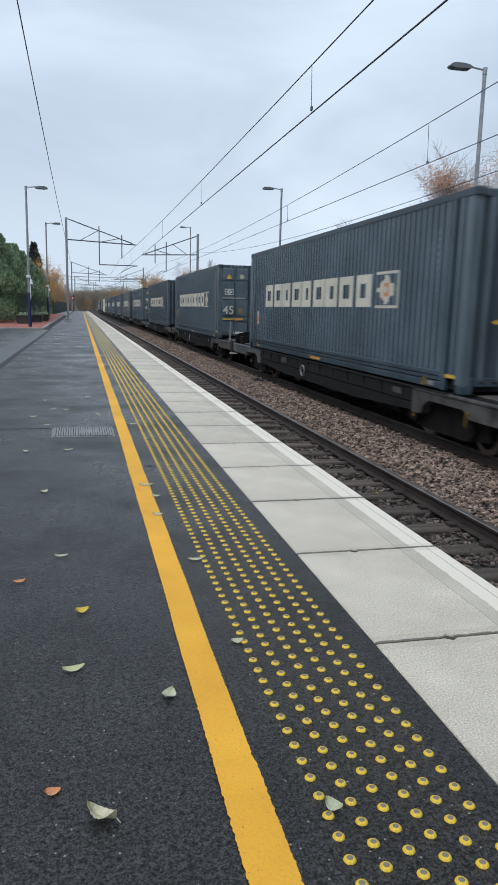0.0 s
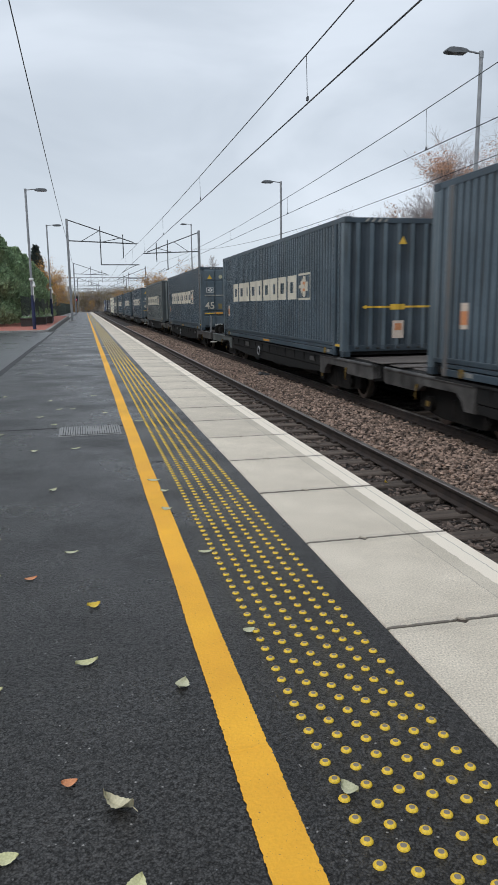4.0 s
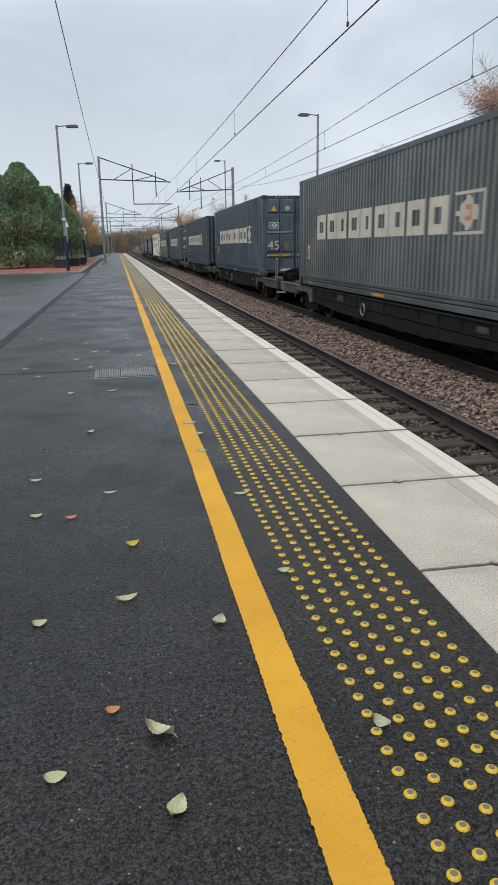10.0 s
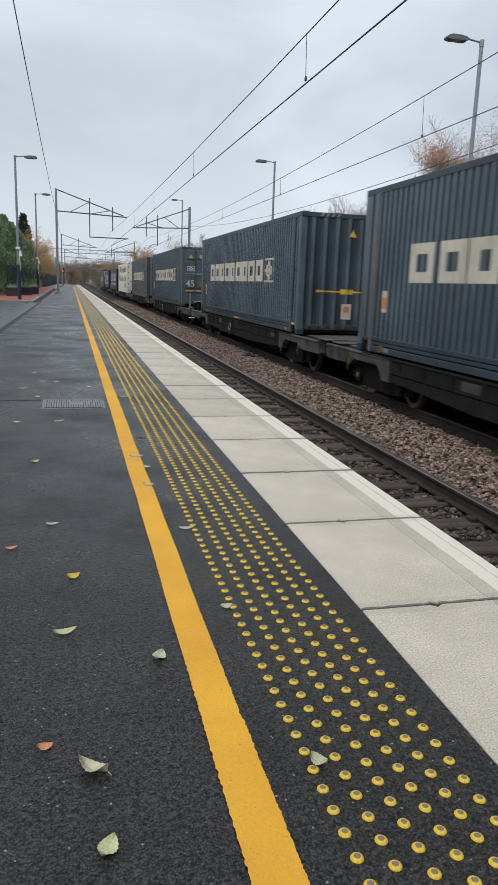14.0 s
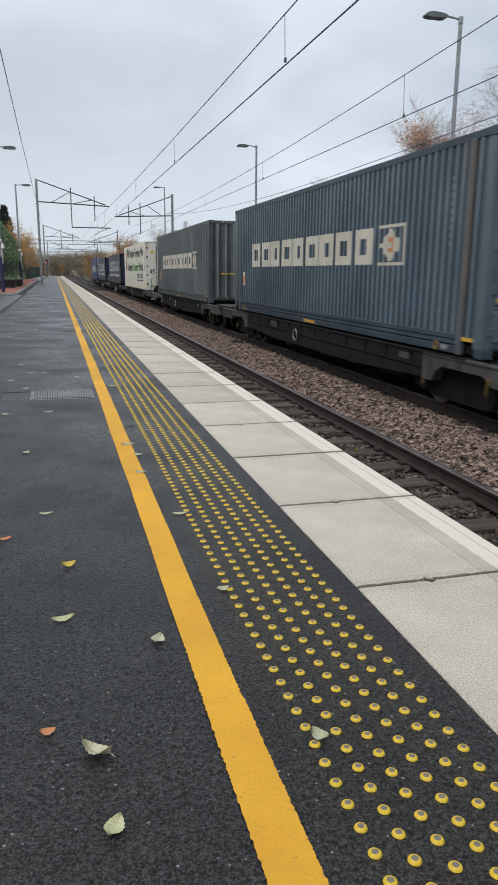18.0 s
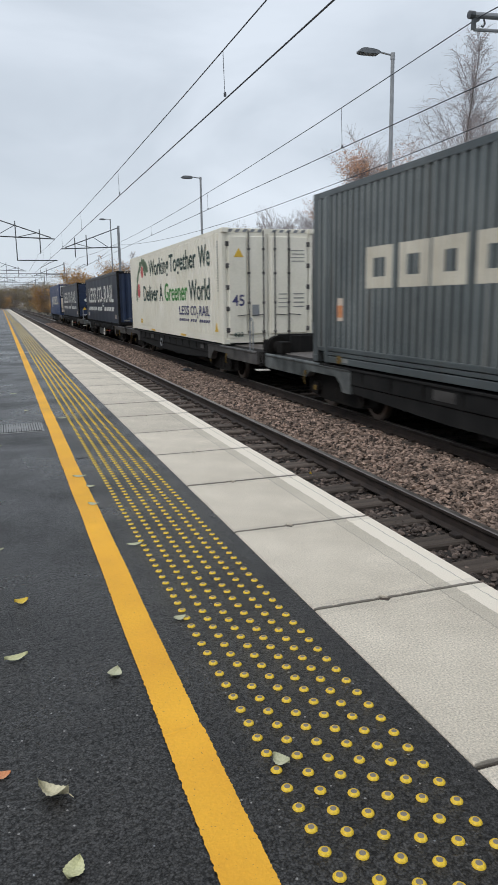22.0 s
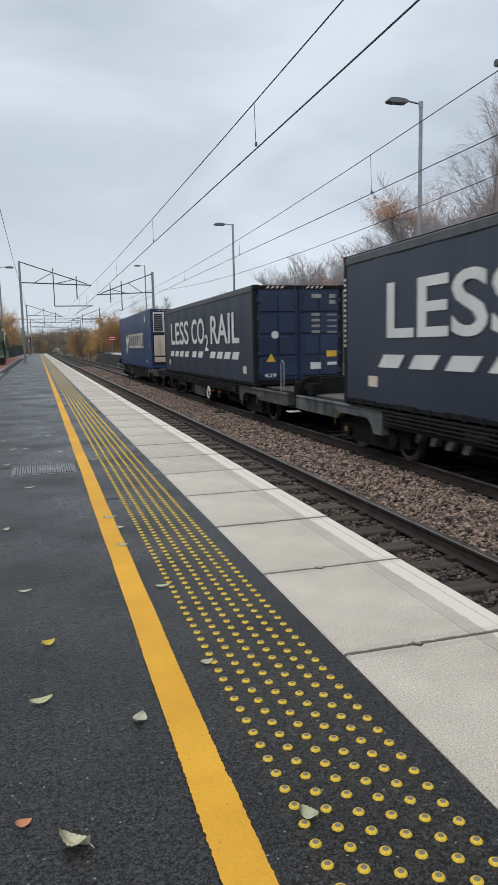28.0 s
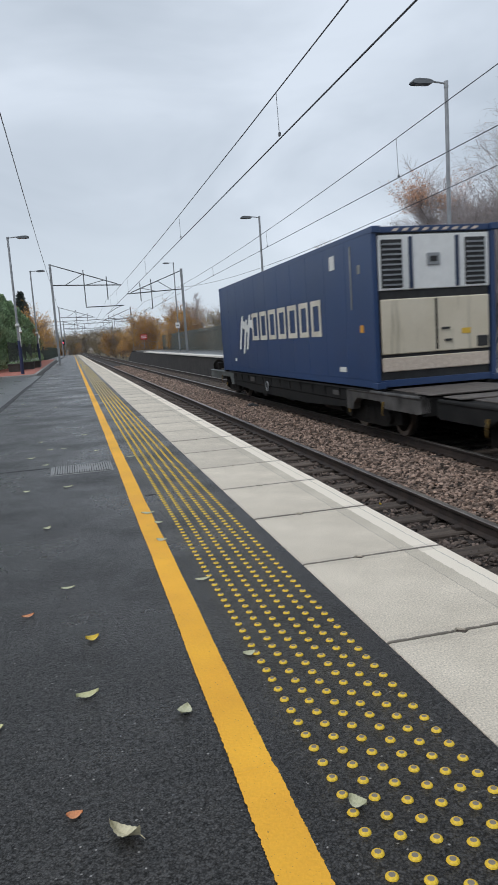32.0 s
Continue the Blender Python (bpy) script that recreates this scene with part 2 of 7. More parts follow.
M = {}
M["tarmac"] = tarmac_mat("tarmac", (0.029, 0.0262, 0.0232), (0.045, 0.0408, 0.0363))
M["tarmac_old"] = mat("old_tarmac", (0.038, 0.038, 0.039), (0.066, 0.066, 0.067), 0.7, 0.30, patch=0.45, bump=0.4, fine=120, speck=(0.16, 0.16, 0.16), speck_at=0.72, grain_amt=0.4)
M["seal"] = mat("bitumen_seal", (0.016, 0.016, 0.018), (0.03, 0.03, 0.03), 4, 0.7, bump=0.5, fine=120)
M["joint_dirt"] = mat("joint_dirt", (0.030, 0.025, 0.021), (0.075, 0.058, 0.046), 14, 0.95, bump=0.4, fine=150)
M["yellow_line"] = mat("yellow_line_paint", (0.77, 0.375, 0.020), (0.84, 0.435, 0.028), 4, 0.7, bump=0.2, fine=110, speck=(0.20, 0.13, 0.05), speck_at=0.735, grain_amt=0.05, patch=0.12)
M["stud_yellow"] = mat("stud_yellow_paint", (0.68, 0.435, 0.022), (0.79, 0.54, 0.036), 30, 0.45, bump=0.1, fine=300)
M["stud_top"] = mat("worn_stud_top", (0.17, 0.15, 0.12), (0.27, 0.23, 0.17), 60, 0.6, bump=0.1, fine=300)
M["concrete"] = mat("coping_concrete", (0.545, 0.485, 0.393), (0.685, 0.614, 0.506), 2.2, 0.85, bump=0.3, fine=150, speck=(0.24, 0.22, 0.19), speck_at=0.70, rand=0.07, grain_amt=0.38, patch=0.10)
M["dull_concrete"] = mat("dull_concrete", (0.20, 0.195, 0.185), (0.34, 0.33, 0.31), 2.0, 0.9, bump=0.4, fine=80, streak=(0.10, 0.095, 0.085))
M["dark_wall"] = mat("sooty_brick_wall", (0.025, 0.024, 0.024), (0.055, 0.05, 0.048), 2.0, 0.9, bump=0.5, fine=60, streak=(0.09, 0.085, 0.08), streak_at=0.68)
M["white_paint"] = mat("white_line_paint", (0.64, 0.61, 0.55), (0.76, 0.73, 0.67), 3, 0.7, bump=0.3, fine=120, speck=(0.45, 0.43, 0.40), speck_at=0.70)
M["steel_drain"] = mat("galvanised_drain", (0.22, 0.22, 0.22), (0.33, 0.33, 0.32), 12, 0.55, 0.4, bump=0.2, fine=140)
M["drain_pit"] = mat("drain_pit", (0.012, 0.012, 0.012), (0.03, 0.03, 0.03), 8, 0.9)
M["red_brick"] = mat("red_paving", (0.27, 0.085, 0.06), (0.36, 0.13, 0.09), 1.5, 0.8, bump=0.3, fine=60, rand=0.12)
M["ballast"] = mat("ballast_stone", (0.112, 0.081, 0.064), (0.345, 0.247, 0.192), 9.0, 0.9, bump=0.6, fine=70, island=0.75, grain_amt=0.3)
M["ballast_dark"] = mat("oily_ballast", (0.040, 0.031, 0.026), (0.165, 0.125, 0.104), 9.0, 0.85, bump=0.5, fine=110, island=0.65)
# far-track stones: the shade under the train is put into their colour
M["ballast_shaded"] = mat("shade_black_ballast", (0.012, 0.0105, 0.0095), (0.042, 0.036, 0.032), 9.0, 0.85, bump=0.5, fine=110, island=0.65)
# bed colour stands in for the shaded gaps between the loose stones
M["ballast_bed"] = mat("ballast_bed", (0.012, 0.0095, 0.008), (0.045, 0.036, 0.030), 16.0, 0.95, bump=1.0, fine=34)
M["sleeper"] = mat("weathered_sleeper", (0.050, 0.039, 0.032), (0.140, 0.110, 0.088), 4, 0.9, bump=0.6, fine=50, rand=0.3, stretch=(0.3, 3, 3))
M["rail_rust"] = mat("rusty_rail", (0.022, 0.0165, 0.0145), (0.052, 0.038, 0.031), 6, 0.75, 0.2, bump=0.2, fine=80)
M["rail_top"] = mat("worn_rail_head", (0.22, 0.19, 0.17), (0.32, 0.29, 0.26), 3, 0.38, 0.8, bump=0.05, fine=60)
M["grass"] = mat("rough_ground", (0.06, 0.055, 0.03), (0.11, 0.085, 0.05), 0.5, 0.95, bump=1.0, fine=12)
M["galv"] = mat("galvanised_steel", (0.26, 0.27, 0.28), (0.36, 0.37, 0.38), 5, 0.5, 0.45, bump=0.1, fine=60, grain_amt=0.05)
M["dark_steel"] = mat("dark_steel", (0.075, 0.08, 0.085), (0.12, 0.125, 0.13), 5, 0.5, 0.4, bump=0.1, fine=60)
M["wire"] = mat("wire", (0.085, 0.09, 0.10), (0.12, 0.125, 0.135), 5, 0.6, 0.3, bump=0)
M["lamp_grey"] = mat("lamp_head", (0.12, 0.13, 0.14), (0.17, 0.18, 0.19), 5, 0.5, bump=0.05)
M["blue_post"] = mat("blue_post_paint", (0.012, 0.018, 0.06), (0.02, 0.03, 0.09), 5, 0.4, bump=0.1)
M["ceramic"] = mat("insulator", (0.20, 0.19, 0.18), (0.30, 0.28, 0.27), 10, 0.35, bump=0.05)
M["sign_white"] = mat("sign_white", (0.72, 0.72, 0.70), (0.80, 0.80, 0.78), 5, 0.45, bump=0.05, grain_amt=0.05)
M["sign_red"] = mat("sign_red", (0.5, 0.03, 0.03), (0.6, 0.05, 0.04), 5, 0.45, bump=0.05)
M["black"] = mat("black_plastic", (0.012, 0.012, 0.013), (0.03, 0.03, 0.03), 8, 0.6, bump=0.2)
M["planter"] = mat("dark_planter", (0.03, 0.027, 0.025), (0.06, 0.052, 0.046), 6, 0.8, bump=0.3)
M["fence_green"] = mat("fence_green", (0.035, 0.05, 0.042), (0.07, 0.085, 0.07), 3, 0.7, bump=0.1)
M["palisade"] = mat("palisade_green", (0.06, 0.075, 0.066), (0.105, 0.12, 0.108), 3, 0.6, bump=0.1)
M["bark"] = mat("bark", (0.15, 0.13, 0.12), (0.25, 0.22, 0.205), 7, 0.9, bump=0.4, fine=40)
M["twig"] = mat("twig", (0.28, 0.245, 0.24), (0.40, 0.36, 0.355), 3, 0.9, bump=0)
M["leaf_orange"] = mat("autumn_leaf", (0.38, 0.20, 0.045), (0.55, 0.31, 0.080), 1.5, 0.7, bump=0, island=0.45)
M["leaf_brown"] = mat("brown_leaf", (0.34, 0.175, 0.10), (0.50, 0.28, 0.165), 1.5, 0.8, bump=0, island=0.45)
M["leaf_olive"] = mat("olive_leaf", (0.165, 0.135, 0.055), (0.27, 0.205, 0.085), 1.5, 0.8, bump=0, island=0.4)
M["conifer"] = mat("conifer_green", (0.19, 0.285, 0.155), (0.36, 0.47, 0.27), 1.0, 0.8, bump=0, island=0.4)
M["conifer_dark"] = mat("spruce_green", (0.045, 0.060, 0.052), (0.080, 0.100, 0.085), 1.0, 0.9, bump=0, island=0.4)
M["leaf_beige"] = mat("fallen_leaf_beige", (0.48, 0.43, 0.27), (0.60, 0.55, 0.38), 25, 0.6, bump=0.2, fine=200)
M["leaf_pale"] = mat("fallen_leaf_pale", (0.46, 0.45, 0.23), (0.57, 0.56, 0.33), 25, 0.6, bump=0.2, fine=200)
M["leaf_grey"] = mat("fallen_leaf_grey", (0.40, 0.40, 0.25), (0.52, 0.51, 0.35), 25, 0.6, bump=0.2, fine=200)
M["leaf_yellow"] = mat("fallen_leaf_yellow", (0.55, 0.38, 0.03), (0.65, 0.48, 0.06), 25, 0.6, bump=0.2, fine=200)
M["leaf_rust"] = mat("fallen_leaf_rust", (0.52, 0.20, 0.08), (0.62, 0.28, 0.13), 25, 0.6, bump=0.2, fine=200)
# train
M["box_blue"] = mat("container_blue_grey", (0.096, 0.139, 0.172), (0.142, 0.186, 0.218), 0.8, 0.34, bump=0.05, fine=30, streak=(0.225, 0.235, 0.23), streak_at=0.56, rand=0.16, grain_amt=0.08, patch=0.2)
M["box_olive"] = mat("container_faded_olive", (0.160, 0.182, 0.182), (0.225, 0.240, 0.228), 0.8, 0.40, bump=0.05, fine=30, streak=(0.235, 0.235, 0.215), streak_at=0.56, grain_amt=0.08, patch=0.2)
M["box_end"] = mat("container_end_grey", (0.078, 0.108, 0.128), (0.118, 0.150, 0.172), 0.8, 0.40, bump=0.05, fine=30, streak=(0.052, 0.054, 0.050), streak_at=0.55, grain_amt=0.08, patch=0.25)
# darker copies of the body colours: groove grime plus painted-in recess shade
M["box_groove"] = mat("container_grime_shade", (0.026, 0.041, 0.055), (0.046, 0.067, 0.085), 0.8, 0.45, bump=0.05, fine=30, streak=(0.036, 0.038, 0.037), streak_at=0.55, rand=0.16, grain_amt=0.08, patch=0.25)
M["olive_groove"] = mat("faded_grime_shade", (0.060, 0.072, 0.076), (0.095, 0.108, 0.108), 0.8, 0.45, bump=0.05, fine=30, streak=(0.070, 0.066, 0.058), streak_at=0.55, grain_amt=0.08, patch=0.25)
M["rusty_post"] = mat("rust_streaked_post", (0.075, 0.085, 0.092), (0.135, 0.115, 0.100), 1.5, 0.5, bump=0.08, fine=30, streak=(0.17, 0.115, 0.085), streak_at=0.54, grain_amt=0.1)
M["letter"] = mat("lettering_cream", (0.52, 0.48, 0.39), (0.64, 0.60, 0.50), 1.5, 0.6, bump=0.05, fine=40, streak=(0.36, 0.34, 0.29), streak_at=0.6, grain_amt=0.05)
M["letter_white"] = mat("lettering_white", (0.60, 0.60, 0.57), (0.70, 0.70, 0.66), 1.5, 0.6, bump=0.05, fine=40, streak=(0.48, 0.48, 0.46), streak_at=0.6, grain_amt=0.05)
M["letter_dark"] = mat("lettering_dark_green", (0.020, 0.050, 0.042), (0.032, 0.070, 0.058), 2, 0.6, bump=0.03, grain_amt=0.05)
M["letter_green"] = mat("lettering_green", (0.055, 0.24, 0.05), (0.085, 0.31, 0.075), 2, 0.6, bump=0.03, grain_amt=0.05)
M["letter_blue"] = mat("lettering_navy", (0.045, 0.045, 0.12), (0.06, 0.06, 0.16), 2, 0.6, bump=0.03, grain_amt=0.05)
M["berry"] = mat("berry_red", (0.46, 0.055, 0.06), (0.56, 0.11, 0.11), 2, 0.6, bump=0.03)
M["cream_box"] = mat("reefer_white", (0.74, 0.70, 0.575), (0.83, 0.79, 0.68), 0.7, 0.5, bump=0.04, fine=20, streak=(0.58, 0.54, 0.42), streak_at=0.60, grain_amt=0.05)
M["curtain"] = mat("curtain_charcoal", (0.024, 0.031, 0.050), (0.037, 0.046, 0.068), 0.5, 0.45, bump=0.1, fine=8, streak=(0.055, 0.062, 0.072), streak_at=0.62, grain_amt=0.05)
M["navy"] = mat("navy_blue_steel", (0.013, 0.025, 0.060), (0.021, 0.037, 0.086), 0.8, 0.45, bump=0.05, fine=25, streak=(0.03, 0.04, 0.07), streak_at=0.62, grain_amt=0.05)
M["royal"] = mat("blue_box_side", (0.018, 0.042, 0.115), (0.026, 0.056, 0.145), 0.6, 0.4, bump=0.03, fine=20, streak=(0.045, 0.075, 0.16), streak_at=0.64, grain_amt=0.05)
M["beige"] = mat("reefer_unit_beige", (0.60, 0.53, 0.40), (0.69, 0.62, 0.49), 1.2, 0.55, bump=0.05, streak=(0.36, 0.32, 0.23), grain_amt=0.05)
M["trim_grey"] = mat("grey_trim", (0.20, 0.21, 0.22), (0.30, 0.31, 0.32), 2, 0.5, 0.2, bump=0.05, grain_amt=0.05)
M["frame_dark"] = mat("wagon_frame", (0.0065, 0.0064, 0.0064), (0.018, 0.0172, 0.0165), 2.5, 0.75, bump=0.3, fine=40, streak=(0.032, 0.028, 0.025), streak_at=0.6, gloss=0.2)
M["frame_grey"] = mat("wagon_end_grey", (0.026, 0.024, 0.0225), (0.125, 0.118, 0.112), 3.0, 0.5, 0.2, bump=0.15, fine=40, streak=(0.05, 0.045, 0.04))
M["bogie"] = mat("bogie_grime", (0.006, 0.0056, 0.0052), (0.015, 0.013, 0.0115), 3, 0.85, bump=0.4, fine=40, gloss=0.15)
M["grimy_ochre"] = mat("grimy_ochre_paint", (0.11, 0.07, 0.02), (0.22, 0.145, 0.04), 8, 0.7, bump=0.1, gloss=0.2)
M["red_valve"] = mat("red_valve_paint", (0.30, 0.02, 0.02), (0.40, 0.04, 0.03), 8, 0.6, bump=0.1)
M["sill_teal"] = mat("worn_teal_paint", (0.032, 0.038, 0.037), (0.150, 0.158, 0.154), 3.0, 0.5, bump=0.15, fine=40, streak=(0.05, 0.045, 0.04), streak_at=0.6)
M["deck_worn"] = mat("worn_brown_deck", (0.060, 0.052, 0.047), (0.155, 0.138, 0.126), 2.2, 0.6, bump=0.15, fine=40, streak=(0.05, 0.045, 0.04), stretch=(1, 3, 1))
M["case_grey"] = mat("grey_case_paint", (0.040, 0.041, 0.042), (0.068, 0.069, 0.069), 2.0, 0.55, bump=0.1, fine=40, streak=(0.05, 0.048, 0.045), streak_at=0.58, grain_amt=0.08)
M["leaf_print"] = mat("printed_leaf_green", (0.075, 0.125, 0.07), (0.19, 0.25, 0.155), 7, 0.6, bump=0.03)
M["hi_yellow"] = mat("warning_yellow", (0.62, 0.38, 0.03), (0.72, 0.46, 0.05), 4, 0.5, bump=0.05, grain_amt=0.05)
M["orange"] = mat("orange_mark", (0.60, 0.27, 0.03), (0.68, 0.33, 0.05), 4, 0.5, bump=0.05)
M["paper"] = mat("placard", (0.55, 0.45, 0.36), (0.65, 0.56, 0.47), 14, 0.6, bump=0.05)
M["letter_faded"] = mat("lettering_faded", (0.17, 0.17, 0.16), (0.40, 0.385, 0.34), 1.2, 0.6, bump=0.05, fine=40, streak=(0.11, 0.12, 0.125), streak_at=0.5, grain_amt=0.1)
M["far_wood"] = mat("far_twigs", (0.27, 0.225, 0.195), (0.38, 0.325, 0.285), 0.3, 0.95, bump=0, island=0.3)
M["cabinet"] = mat("white_cabinet", (0.60, 0.60, 0.58), (0.74, 0.74, 0.71), 2, 0.5, bump=0.05, streak=(0.45, 0.44, 0.42), grain_amt=0.05)


# ---- mesh helpers ----
class Geo:
    """Vertices and faces of one mesh, with a material index a face."""

    def __init__(self):
        self.v, self.f, self.m = [], [], []

    def face(self, pts, k=0):
        i = len(self.v)
        self.v += [tuple(p) for p in pts]
        self.f.append(tuple(range(i, i + len(pts))))
        self.m.append(k)
        return self

    def box(self, x0, x1, y0, y1, z0, z1, c=0.0, k=0):
        """A box, its edges cut by c."""
        if c <= 0:
            i = len(self.v)
            self.v += [(x, y, z) for x in (x0, x1) for y in (y0, y1) for z in (z0, z1)]
            for q in ((0, 1, 3, 2), (4, 6, 7, 5), (0, 4, 5, 1), (2, 3, 7, 6), (0, 2, 6, 4), (1, 5, 7, 3)):
                self.f.append(tuple(i + a for a in q))
                self.m.append(k)
            return self
        lo, hi = (x0, y0, z0), (x1, y1, z1)
        pid = {}
        for sx in (0, 1):
            for sy in (0, 1):
                for sz in (0, 1):
                    for ax in range(3):
                        s = (sx, sy, sz)
                        p = [(hi[a] - c if s[a] else lo[a] + c) for a in range(3)]
                        p[ax] = hi[ax] if s[ax] else lo[ax]
                        pid[(s, ax)] = len(self.v)
                        self.v.append(tuple(p))
        mid = [(lo[a] + hi[a]) / 2 for a in range(3)]

        def add(ids):
            a, b, d = (Vector(self.v[j]) for j in ids[:3])
            cen = sum((Vector(self.v[j]) for j in ids), Vector()) / len(ids)
            if (b - a).cross(d - a).dot(cen - Vector(mid)) < 0:
                ids = ids[::-1]
            self.f.append(tuple(ids))
            self.m.append(k)

        for ax in range(3):
            o = [a for a in range(3) if a != ax]
            for side in (0, 1):
                ids = []
                for q in ((0, 0), (1, 0), (1, 1), (0, 1)):
                    s = [0, 0, 0]
                    s[ax], s[o[0]], s[o[1]] = side, q[0], q[1]
                    ids.append(pid[(tuple(s), ax)])
                add(ids)
            for q in ((0, 0), (1, 0), (1, 1), (0, 1)):
                s0, s1 = [0, 0, 0], [0, 0, 0]
                s0[o[0]], s0[o[1]], s1[o[0]], s1[o[1]], s1[ax] = q[0], q[1], q[0], q[1], 1
                add([pid[(tuple(s0), o[0])], pid[(tuple(s1), o[0])], pid[(tuple(s1), o[1])], pid[(tuple(s0), o[1])]])
        for sx in (0, 1):
            for sy in (0, 1):
                for sz in (0, 1):
                    add([pid[((sx, sy, sz), a)] for a in range(3)])
        return self

    def prism(self, prof, y0, y1, axis="y", k=0, caps=True, tops=()):
        """A closed outline, swept along an axis; the sides named in tops take material 1."""
        put = {"y": lambda p, t: (p[0], t, p[1]), "x": lambda p, t: (t, p[0], p[1]), "z": lambda p, t: (p[0], p[1], t)}[axis]
        n, i = len(prof), len(self.v)
        self.v += [put(p, y0) for p in prof] + [put(p, y1) for p in prof]
        for a in range(n):
            b = (a + 1) % n
            self.f.append((i + a, i + n + a, i + n + b, i + b))
            self.m.append(1 if a in tops else k)
        if caps:
            self.f += [tuple(i + a for a in range(n)), tuple(i + n + a for a in reversed(range(n)))]
            self.m += [k, k]
        return self

    def tube(self, p0, p1, r0, r1=None, n=8, k=0, caps=True):
        p0, p1 = Vector(p0), Vector(p1)
        r1 = r0 if r1 is None else r1
        d = (p1 - p0).normalized()
        a = d.orthogonal().normalized()
        b = d.cross(a)
        i = len(self.v)
        for p, r in ((p0, r0), (p1, r1)):
            for q in range(n):
                t = 2 * math.pi * q / n
                self.v.append(tuple(p + (a * math.cos(t) + b * math.sin(t)) * r))
        for q in range(n):
            w = (q + 1) % n
            self.f.append((i + q, i + w, i + n + w, i + n + q))
            self.m.append(k)
        if caps:
            self.f += [tuple(i + q for q in reversed(range(n))), tuple(i + n + q for q in range(n))]
            self.m += [k, k]
        return self

    def path(self, pts, r, n=6, k=0):
        """A tube that bends through the points, in one piece."""
        pts = [Vector(p) for p in pts]
        i = len(self.v)
        a = None
        for q, p in enumerate(pts):
            d = (pts[min(q + 1, len(pts) - 1)] - pts[max(q - 1, 0)]).normalized()
            a = d.orthogonal().normalized() if a is None else (a - d * a.dot(d)).normalized()
            b = d.cross(a)
            for w in range(n):
                t = 2 * math.pi * w / n
                self.v.append(tuple(p + (a * math.cos(t) + b * math.sin(t)) * r))
        for q in range(len(pts) - 1):
            for w in range(n):
                u = (w + 1) % n
                self.f.append((i + q * n + w, i + q * n + u, i + (q + 1) * n + u, i + (q + 1) * n + w))
                self.m.append(k)
        self.f += [tuple(i + w for w in reversed(range(n))), tuple(i + (len(pts) - 1) * n + w for w in range(n))]
        self.m += [k, k]
        return self

    def ring(self, c, axis, r, thick, n=20, k=0, m=6):
        """A closed round ring about an axis."""
        ax = Vector(axis).normalized()
        a = ax.orthogonal().normalized()
        b = ax.cross(a)
        i = len(self.v)
        for q in range(n):
            t = 2 * math.pi * q / n
            d = a * math.cos(t) + b * math.sin(t)
            for w in range(m):
                u = 2 * math.pi * w / m
                self.v.append(tuple(Vector(c) + d * (r + thick * math.cos(u)) + ax * thick * math.sin(u)))
        for q in range(n):
            for w in range(m):
                self.f.append((i + q * m + w, i + ((q + 1) % n) * m + w, i + ((q + 1) % n) * m + (w + 1) % m, i + q * m + (w + 1) % m))
                self.m.append(k)
        return self

    def mesh(self, name, mats, smooth=False):
        me = bpy.data.meshes.new(name)
        me.from_pydata(self.v, [], self.f)
        for m in mats:
            me.materials.append(m)
        if len(mats) > 1:
            me.polygons.foreach_set("material_index", self.m)
        if smooth:
            me.polygons.foreach_set("use_smooth", [True] * len(self.f))
        me.update()
        return me


def part(name, geo, material, parent=None, label="", smooth=False):
    """One mesh object under a thing or a part."""
    mats = material if isinstance(material, (list, tuple)) else [material]
    ob = new(name, geo if isinstance(geo, bpy.types.Mesh) else geo.mesh(name, mats, smooth))
    ob.parent = parent
    return tagged(ob, label)


def thing(name, label, category, group="", m=None, kind=""):
    ob = new(name)
    ob.empty_display_size = 0.2
    if m is not None:
        ob.matrix_basis = m
    return tagged(ob, label, category, group, kind)


def lettering(text, width, height, bold=0.0):
    """A flat mesh of the text, its box scaled to width by height, lower left corner at the origin."""
    cu = bpy.data.curves.new("lettering", "FONT")
    cu.body, cu.resolution_u, cu.offset = text, 4, bold
    ob = new("lettering", cu)
    me = bpy.data.meshes.new_from_object(ob.evaluated_get(bpy.context.evaluated_depsgraph_get()))
    bpy.data.objects.remove(ob)
    co = np.array([v.co for v in me.vertices])
    lo, hi = co.min(0), co.max(0)
    for v in me.vertices:
        v.co = ((v.co.x - lo[0]) / (hi[0] - lo[0]) * width, (v.co.y - lo[1]) / (hi[1] - lo[1]) * height, 0)
    return me


def joined(name, pieces, mat_one):
    """Joins flat meshes, each with its matrix, into one mesh."""
    g = Geo()
    for me, m in pieces:
        i = len(g.v)
        g.v += [tuple(m @ v.co) for v in me.vertices]
        for p in me.polygons:
            g.f.append(tuple(i + a for a in p.vertices))
            g.m.append(0)
    return g.mesh(name, [mat_one])


# ---- plan (metres) ----
EDGE, COPING = 1.18, 0.4926          # outer and inner edge of the coping slabs
PLAT_START, PLAT_END = -24.0, 165.0
RAIL_TOP = -0.905
TRACK_1, TRACK_2 = 2.63, 6.13        # track centres
SLAB, SLAB_0 = 0.922, 2.146          # coping slab pitch, and one of its joints
OPP_EDGE, OPP_END = 7.63, 102.0      # the other platform
CHAIN = [(0.0, 0.0), (2.0, 16.35), (6.0, 46.16), (9.0, 67.65), (13.0, 95.35), (19.0, 136.86), (23.0, 163.71), (28.0, 193.82), (32.0, 216.85)]


